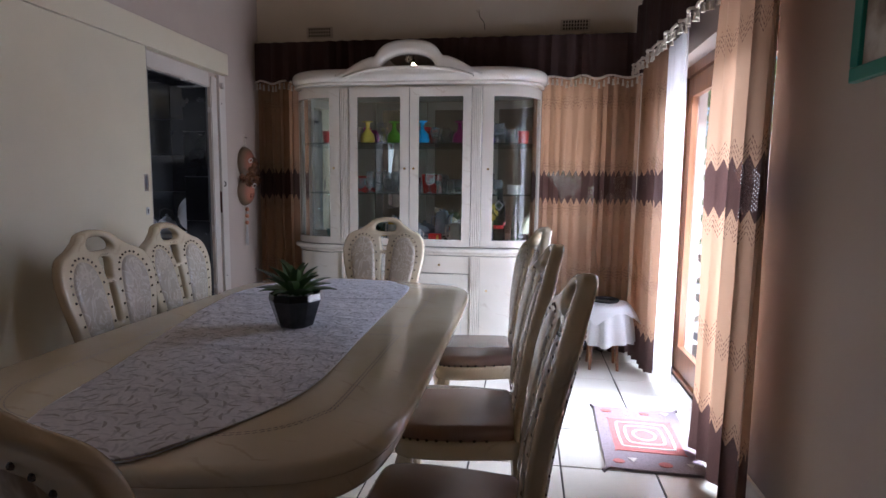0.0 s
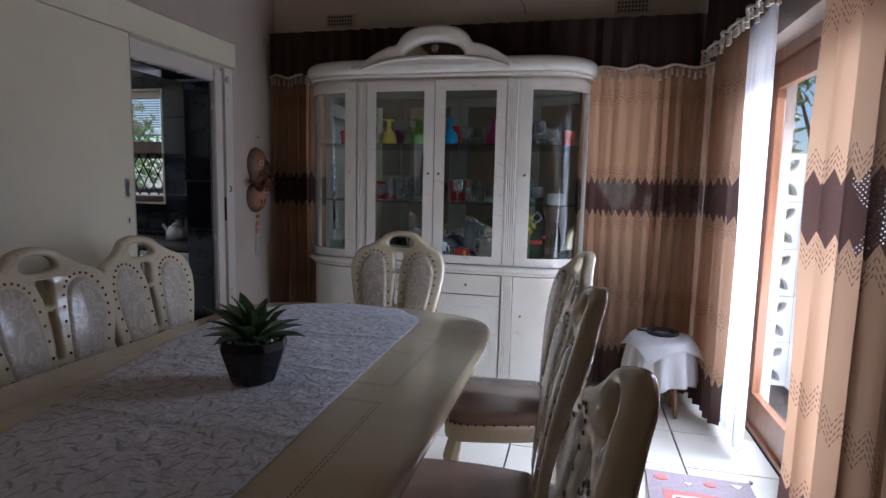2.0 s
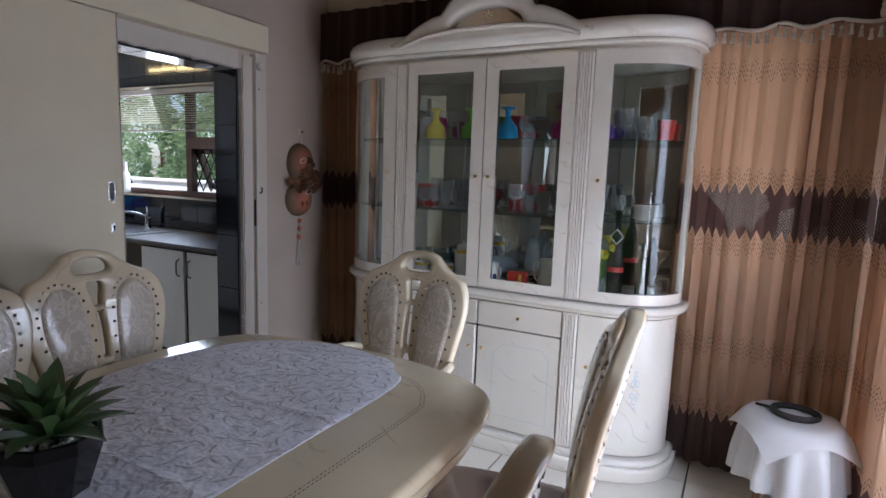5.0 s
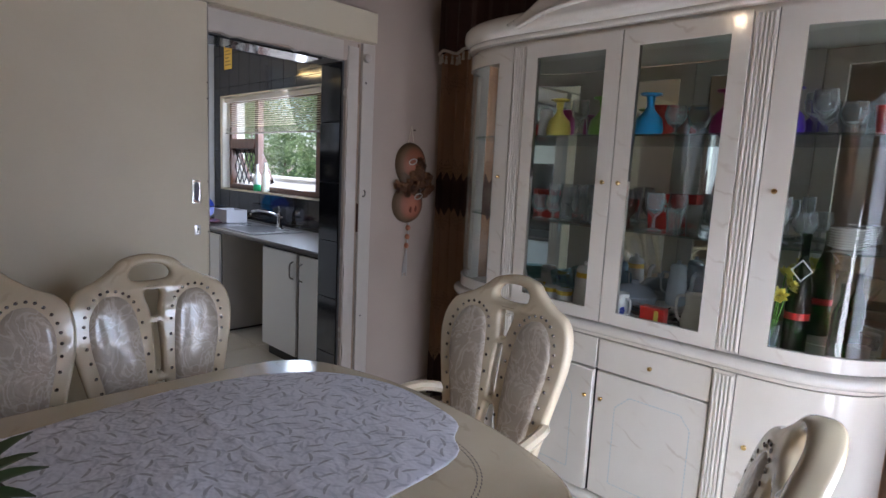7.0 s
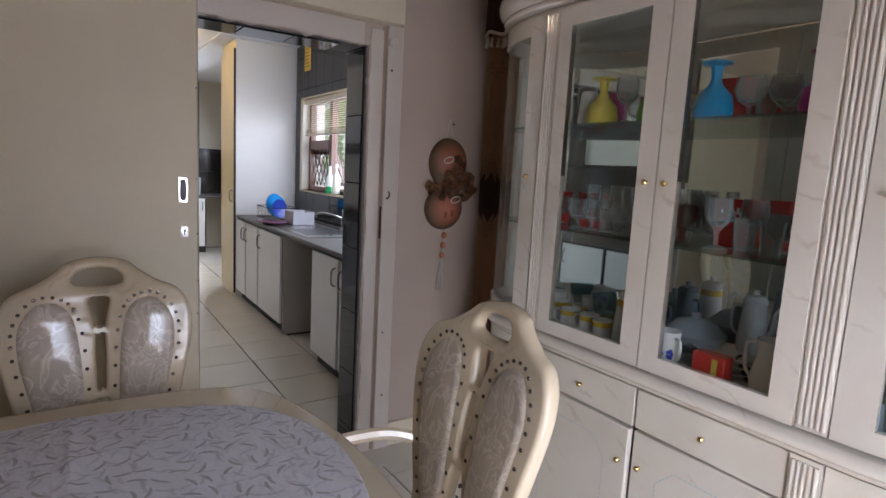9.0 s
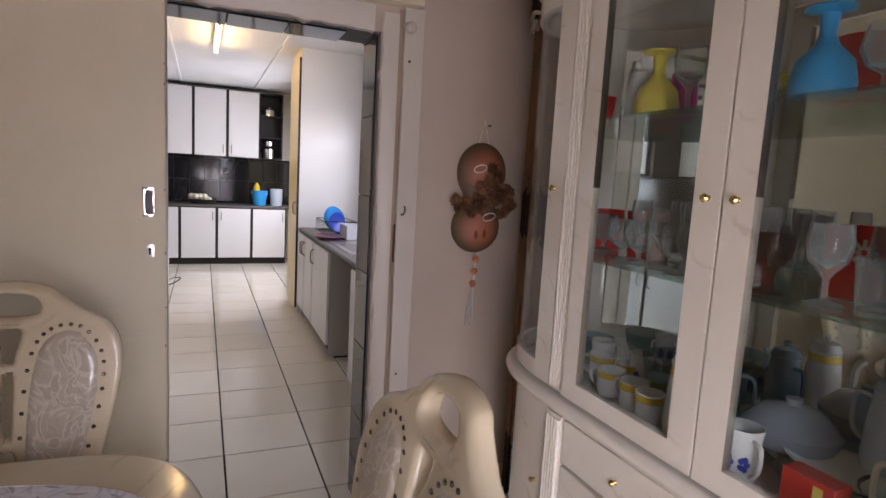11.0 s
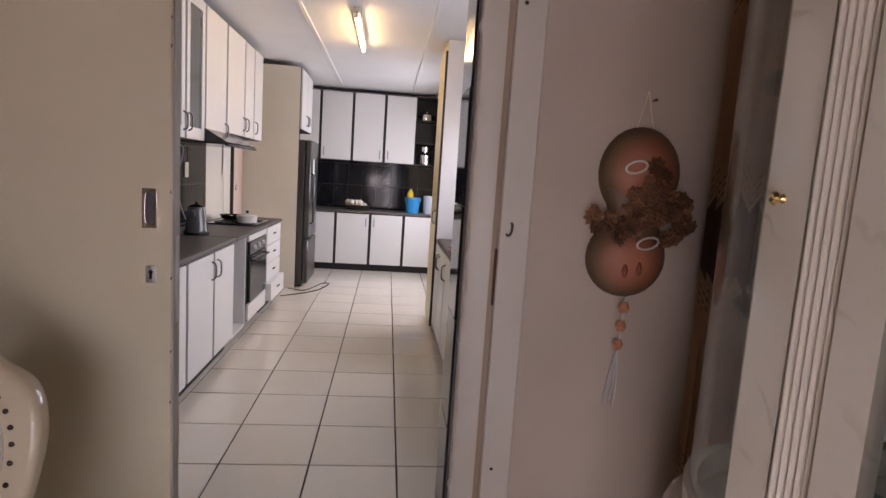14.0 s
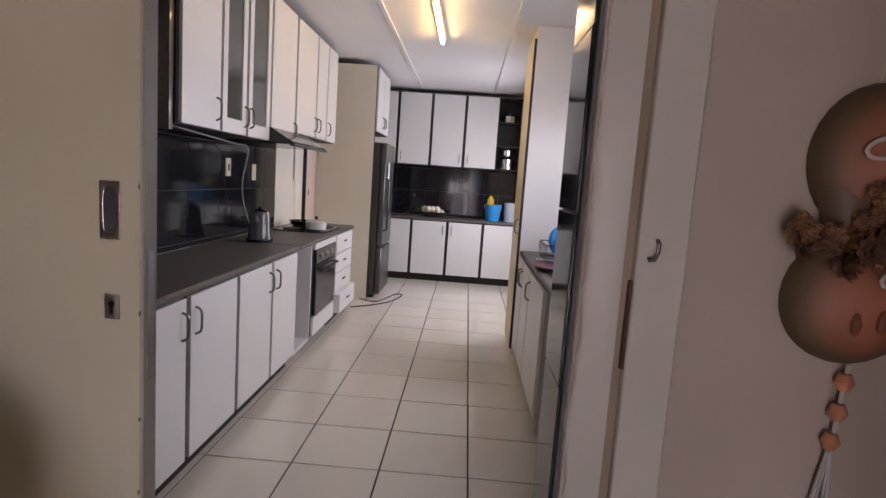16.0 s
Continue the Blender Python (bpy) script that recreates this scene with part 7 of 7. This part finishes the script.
part("body", lathe(bmesh.new(), [(0, 0), (0.095, 0), (0.12, 0.22), (0.128, 0.222), (0.126, 0.235), (0.115, 0.23), (0.09, 0.006), (0, 0.006)]), plastic("bucket_blue", (0.01, 0.28, 0.62), 0.3), bucket)
part("handle", tube(bmesh.new(), [(0.0, 0.124 * math.cos(a), 0.21 - 0.1 * math.sin(a)) for a in [k * math.pi / 8 for k in range(9)]], 0.004, 5), WHT, bucket)
yb = thing("yellow_bottle", (-9.46, 4.04, 0.914), "yellow plastic bottle standing in the bucket", "bottle")
part("body", lathe(bmesh.new(), [(0, 0), (0.05, 0), (0.052, 0.25), (0.045, 0.3), (0.02, 0.33), (0.02, 0.345), (0, 0.35)]), plastic("bottle_yellow", (0.75, 0.5, 0.02), 0.3), yb)
cont = thing("canister", (-9.45, 4.34, 0.906), "tall pale plastic canister on the worktop", "canister")
part("body", lathe(bmesh.new(), [(0, 0), (0.09, 0), (0.1, 0.26), (0.098, 0.27), (0, 0.275)]), plastic("pale_canister", (0.5, 0.56, 0.62), 0.35), cont)
fw = thing("floor_cable", (-8.0, 2.85, 0.0), "loose black cable on the floor by the fridge", "cable")
part("cable", tube(bmesh.new(), smooth([(0.3, -0.32, 0.006), (0.4, -0.12, 0.006), (0.15, -0.02, 0.006), (-0.1, 0.06, 0.006), (-0.05, 0.14, 0.006), (0.3, 0.06, 0.006), (0.55, -0.1, 0.006), (0.75, -0.33, 0.006)], 5, False), 0.006, 6), BLACK, fw)

# ceiling cover strips
for i, y in enumerate((2.95, 4.0)):
    setting("trim_ceiling_strip", boxes((KX, XK, y - 0.02, y + 0.02, KC - 0.012, KC), bevel=0.003), CEIL, "white ceiling cover strip", "trim")
setting("trim_ceiling_cross", boxes((-4.62, -4.58, KS, YK, KC - 0.013, KC - 0.001), bevel=0.003), CEIL, "white ceiling cover strip", "trim")

# north window behind the curtains
nw = setting("window_north", boxes((-1.95, 0.6, YN + 0.1, YN + 0.16, 0.95, 1.0), (-1.95, 0.6, YN + 0.1, YN + 0.16, 2.14, 2.2), (-1.95, -1.9, YN + 0.1, YN + 0.16, 1.0, 2.14), (0.55, 0.6, YN + 0.1, YN + 0.16, 1.0, 2.14), (-1.13, -1.07, YN + 0.1, YN + 0.16, 1.0, 2.14), (-0.28, -0.22, YN + 0.1, YN + 0.16, 1.0, 2.14)), WINWOOD, "dark wooden window behind the curtains", "window")
for x0, x1 in ((-1.9, -1.13), (-1.07, -0.28), (-0.22, 0.55)):
    part("pane", boxes((x0, x1, YN + 0.12, YN + 0.124, 1.0, 2.14)), GLASS, nw).visible_shadow = False
lw = setting("window_lounge", boxes((XK + 0.05, XK + 0.1, -0.9, -0.1, 0.95, 1.0), (XK + 0.05, XK + 0.1, -0.9, -0.1, 2.1, 2.15), (XK + 0.05, XK + 0.1, -0.9, -0.85, 1.0, 2.1), (XK + 0.05, XK + 0.1, -0.15, -0.1, 1.0, 2.1), (XK + 0.05, XK + 0.1, -0.53, -0.47, 1.0, 2.1)), WINWOOD, "dark wooden window in the far part of the room", "window")
for y0, y1 in ((-0.85, -0.53), (-0.47, -0.15)):
    part("pane", boxes((XK + 0.07, XK + 0.074, y0, y1, 1.0, 2.1)), GLASS, lw).visible_shadow = False
sw_ = setting("window_scullery", boxes((-8.7, -7.2, YK + 0.08, YK + 0.14, 0.9, 0.95), (-8.7, -7.2, YK + 0.08, YK + 0.14, 2.15, 2.2), (-8.7, -8.65, YK + 0.08, YK + 0.14, 0.95, 2.15), (-7.25, -7.2, YK + 0.08, YK + 0.14, 0.95, 2.15)), WINWOOD, "plain window past the tall cupboard", "window")
part("pane", boxes((-8.65, -7.25, YK + 0.1, YK + 0.104, 0.95, 2.15)), GLASS, sw_).visible_shadow = False

# pendant bulb in the sloped ceiling
pend = thing("pendant_lamp", (-1.55, 0.85, 2.95), "lit warm pendant bulb on a short flex", "pendant lamp")
part("bulb", lathe(bmesh.new(), [(0, -0.06), (0.025, -0.05), (0.035, -0.025), (0.025, 0.01), (0.014, 0.03), (0, 0.03)]), emitter("warm_bulb", (1.0, 0.74, 0.42), 120), pend, "glowing warm bulb")
part("holder", lathe(bmesh.new(), [(0.016, 0.031), (0.02, 0.035), (0.02, 0.08), (0, 0.085)]), BLACK, pend)
part("flex", tube(bmesh.new(), [(0, 0, 0.08), (0, 0, 0.88)], 0.004, 6), BLACK, pend)


# ---- outside ----
# unseen overhang, added to block direct sun at the windows and garden door
setting("eaves_sun_block", boxes((-10.4, XE + 0.65, YK + 0.27, YK + 1.1, 2.45, 2.55), (XE + 0.3, XE + 0.65, YS - 0.5, YK + 0.27, 2.75, 2.85)), plain("eaves_board", (0.35, 0.3, 0.26), 0.8), "unseen boarded eaves added to keep the sun out", "roof")
setting("pavement_porch", boxes((XE + 0.6, 3.2, 0.5, 6.0, -0.2, -0.1)), plain("porch_slab", (0.5, 0.47, 0.43), 0.8), "pale porch slab outside the garden door", "pavement")
screen = thing("breeze_block_wall", (1.32, 5.35, -0.1), "white breeze-block screen wall with petal openings", "wall")
BW = plain("white_block_paint", (0.84, 0.83, 0.81), 0.8)
W = 0.36
sq = [(0, 0), (W, 0), (W, W), (0, W)]
holes = []
for a in range(4):
    c, s = math.cos(a * math.pi / 2 + math.pi / 4), math.sin(a * math.pi / 2 + math.pi / 4)
    pts = []
    for u, w in ((0.05, 0), (0.09, 0.028), (0.14, 0.032), (0.185, 0.0), (0.14, -0.032), (0.09, -0.028)):
        pts.append((W / 2 + u * c - w * s, W / 2 + u * s + w * c))
    holes.append([tuple(p) for p in smooth(pts, 3)])
block = sheet([[(x * 0.992 + 0.001, y * 0.992 + 0.001) for x, y in sq]] + holes, 0.09, 0.004, 1)
bmesh.ops.transform(block, matrix=pose(0, 0, 0, 90, 0, 0), verts=block.verts)
bmesh_block = finish(block, "block", BW)
for i in range(6):
    for j in range(5):
        share("block", bmesh_block, screen, pose(i * W, 0, j * W))
tub_ = thing("blue_tub", (1.78, 4.75, -0.1), "pale blue plastic tub on the porch", "tub")
part("body", lathe(bmesh.new(), [(0, 0), (0.17, 0), (0.22, 0.42), (0.235, 0.425), (0.232, 0.45), (0.205, 0.44), (0.16, 0.01), (0, 0.01)], n=28), plastic("tub_blue", (0.05, 0.33, 0.55), 0.4), tub_)


setting("garden_wall", boxes((-24, -2.0, 8.5, 8.72, -0.2, 1.15), (-24, -2.0, 8.46, 8.76, 1.15, 1.21), bevel=0.01), BW, "white painted low garden wall in the sun", "wall")


def leafage(name, centre, size, count, seed, label):
    """A shrub of many small leaves on a few stems."""
    rnd = random.Random(seed)
    t = thing(name, (centre[0], centre[1], -0.2), label, "shrub")
    clumps = [(rnd.gauss(0, 0.36), rnd.gauss(0, 0.36), rnd.uniform(0.05, 1.0), rnd.uniform(0.12, 0.24)) for _ in range(26)]
    verts, faces = [], []
    for k in range(count):
        cx, cy, cz, r = clumps[k % len(clumps)]
        d = Vector((rnd.gauss(0, 1), rnd.gauss(0, 1), rnd.gauss(0, 1))).normalized() * r * rnd.random() ** 0.4
        p = Vector(((cx + d.x) * size[0], (cy + d.y) * size[1], max(0.03, cz + d.z) * size[2]))
        u = Vector((rnd.gauss(0, 1), rnd.gauss(0, 1), rnd.gauss(0, 0.6))).normalized() * rnd.uniform(0.05, 0.11)
        w = u.orthogonal().normalized() * u.length * 0.4
        b = len(verts)
        verts += [p - u, p + w, p + u, p - w]
        faces.append((b, b + 1, b + 2, b + 3))
    mesh = bpy.data.meshes.new("foliage")
    mesh.from_pydata([tuple(v) for v in verts], [], faces)
    mesh.materials.append(FOLIAGE)
    f = new("foliage", mesh)
    f.parent = t
    tagged(f, "", "", "", "stuff")
    for k in range(5):
        cx, cy, cz, r = clumps[k]
        part("stem", tube(bmesh.new(), [(cx * 0.2, cy * 0.2, 0), (cx * 0.6 * size[0], cy * 0.6 * size[1], cz * 0.5 * size[2]), (cx * size[0], cy * size[1], cz * size[2])], [0.05, 0.035, 0.015], 6), WINWOOD, t)


fo = Nodes("foliage_green", (0.08, 0.14, 0.04), 0.55)
isl = fo.node("ShaderNodeNewGeometry")
fo.color(fo.ramp(isl.outputs["Random Per Island"], [(0.0, (0.08, 0.13, 0.05)), (0.6, (0.15, 0.24, 0.09)), (1.0, (0.28, 0.36, 0.18))]))
tr_ = fo.node("ShaderNodeBsdfTranslucent")
tr_.inputs["Color"].default_value = (0.42, 0.56, 0.28, 1)
mx_ = fo.node("ShaderNodeMixShader")
mx_.inputs[0].default_value = 0.5
fo.link(fo.b.outputs[0], mx_.inputs[1]), fo.link(tr_.outputs[0], mx_.inputs[2])
fo.link(mx_.outputs[0], fo.tree.nodes["Material Output"].inputs["Surface"])
FOLIAGE = fo.mat
leafage("garden_shrub", (-10.0, 10.0), (2.4, 1.6, 3.4), 6000, 31, "leafy green garden shrub in sunlight beyond the kitchen window")
leafage("garden_shrub", (-13.0, 11.0), (2.8, 1.6, 3.8), 6000, 32, "leafy green garden shrub in sunlight beyond the kitchen window")
leafage("garden_shrub", (-16.5, 11.5), (3.0, 1.6, 3.8), 7000, 33, "leafy green garden shrub in sunlight beyond the kitchen window")
leafage("garden_shrub", (-20.5, 12.0), (3.2, 1.8, 4.2), 7000, 34, "leafy green garden shrub in sunlight beyond the kitchen window")
leafage("garden_tree", (2.4, 9.0), (2.0, 1.6, 4.2), 6000, 35, "leafy green tree behind the screen wall")
leafage("garden_tree", (4.6, 10.5), (2.4, 1.6, 4.6), 6000, 36, "leafy green tree behind the screen wall")


# ---- floor tiles ----
def tile_mesh(name, w, h, d, material, gap=0.004):
    bm = boxes((gap, w - gap, gap, h - gap, -d, 0), bevel=0.002)
    return finish(bm, name, material)


TX_, TY_ = 0.448, 0.44
floor_mesh = tile_mesh("tile", TX_, TY_, 0.012, FLOORTILE, 0.0042)
for i in range(-14, 4):
    for j in range(-4, 4):
        x, y = -3.925 + TX_ * i, 3.363 + TY_ * j
        if x > KX - 0.2 and x + TX_ < XW + 0.25 and KS - 0.4 < y < YK - 0.1:
            share("tile", floor_mesh, FLOOR, pose(x, y, 0))
for i in range(-7, 3):
    for j in range(-11, 4):
        x, y = 0.2 + TX_ * i, 3.1 + TY_ * j
        if x > XW - 0.45 and x < XE + 0.1 and y < YN - 0.1 and x > -2.6:
            share("tile", floor_mesh, FLOOR, pose(x, y, 0 if x > XW else -0.001))


# ---- black wall tiles ----
tile_cache = {}


def wall_tiles(parent, u0, u1, z0, z1, place, w=0.22, h=0.33, z_start=0.94):
    """Black tiles on an upright plane; place(u, z) gives the pose of a tile whose lower corner is there, its face along local -y."""
    us, zs = [u0], [z0]
    while us[-1] < u1 - 0.001:
        us.append(min(u1, us[-1] + w))
    z = z_start
    while z < z0 + 0.01:
        z += h
    while z < z1 - 0.01:
        zs.append(z)
        z += h
    zs.append(z1)
    for a, b in zip(us, us[1:]):
        for c, d in zip(zs, zs[1:]):
            key = (round(b - a, 3), round(d - c, 3))
            if min(key) < 0.012:
                continue
            if key not in tile_cache:
                tile_cache[key] = finish(boxes((0.0018, key[0] - 0.0018, -0.008, 0, 0.0018, key[1] - 0.0018), bevel=0.0015), "tile", BLACKTILE)
            share("tile", tile_cache[key], parent, place(a, c) @ pose(0, -0.0006 * random.random(), 0, random.uniform(-0.25, 0.25), 0, random.uniform(-0.25, 0.25)))


north = setting("wall_tiling_window", boxes((-5.995, -5.85, YK - 0.006, YK, 0.905, KC), (-3.47, XK, YK - 0.006, YK, 0.905, KC), (-5.85, -3.47, YK - 0.006, YK, 0.905, 1.185), (-5.85, -3.47, YK - 0.006, YK, 2.175, KC)), BLACKGROUT, "black glazed tiles round the kitchen window", "tiles")
for u0, u1, z0, z1 in ((-5.995, -5.85, 0.905, KC), (-3.47, XK, 0.905, KC), (-5.85, -3.47, 0.905, 1.185), (-5.85, -3.47, 2.175, KC)):
    wall_tiles(north, u0, u1, z0, z1, lambda u, z: pose(u, YK - 0.006, z))
south = setting("wall_tiling_worktop", boxes((-6.4, XK, KS, KS + 0.006, 0.905, 1.63)), BLACKGROUT, "black glazed tiles behind the worktop", "tiles")
wall_tiles(south, 2.59, 6.4, 0.905, 1.63, lambda u, z: pose(-u, KS + 0.006, z, 0, 0, 180))
endt = setting("wall_tiling_end", boxes((KX, KX + 0.006, 2.4, YK, 0.905, 1.64)), BLACKGROUT, "black glazed tiles at the end wall", "tiles")
wall_tiles(endt, 2.4, YK, 0.905, 1.64, lambda u, z: pose(KX + 0.006, u, z, 0, 0, 90))
jamb = setting("wall_tiling_doorway", boxes((XK, XW - 0.02, DO1 - 0.006, DO1, 0, DOZ), (XK, XW - 0.02, DO0, DO1 - 0.006, DOZ - 0.006, DOZ)), BLACKGROUT, "black glazed tiles lining the doorway", "tiles")
wall_tiles(jamb, XK, XW - 0.03, 0, DOZ - 0.01, lambda u, z: pose(u, DO1 - 0.006, z), 0.25, 0.33, 0.08)
wall_tiles(jamb, XK, XW - 0.03, DO0, DO1 - 0.02, lambda u, y: pose(u, y, DOZ - 0.006, -90, 0, 0) @ pose(0, 0, 0, 180, 0, 0) @ pose(0, 0, -0.22), 0.25, 0.22, DO0 + 0.22)
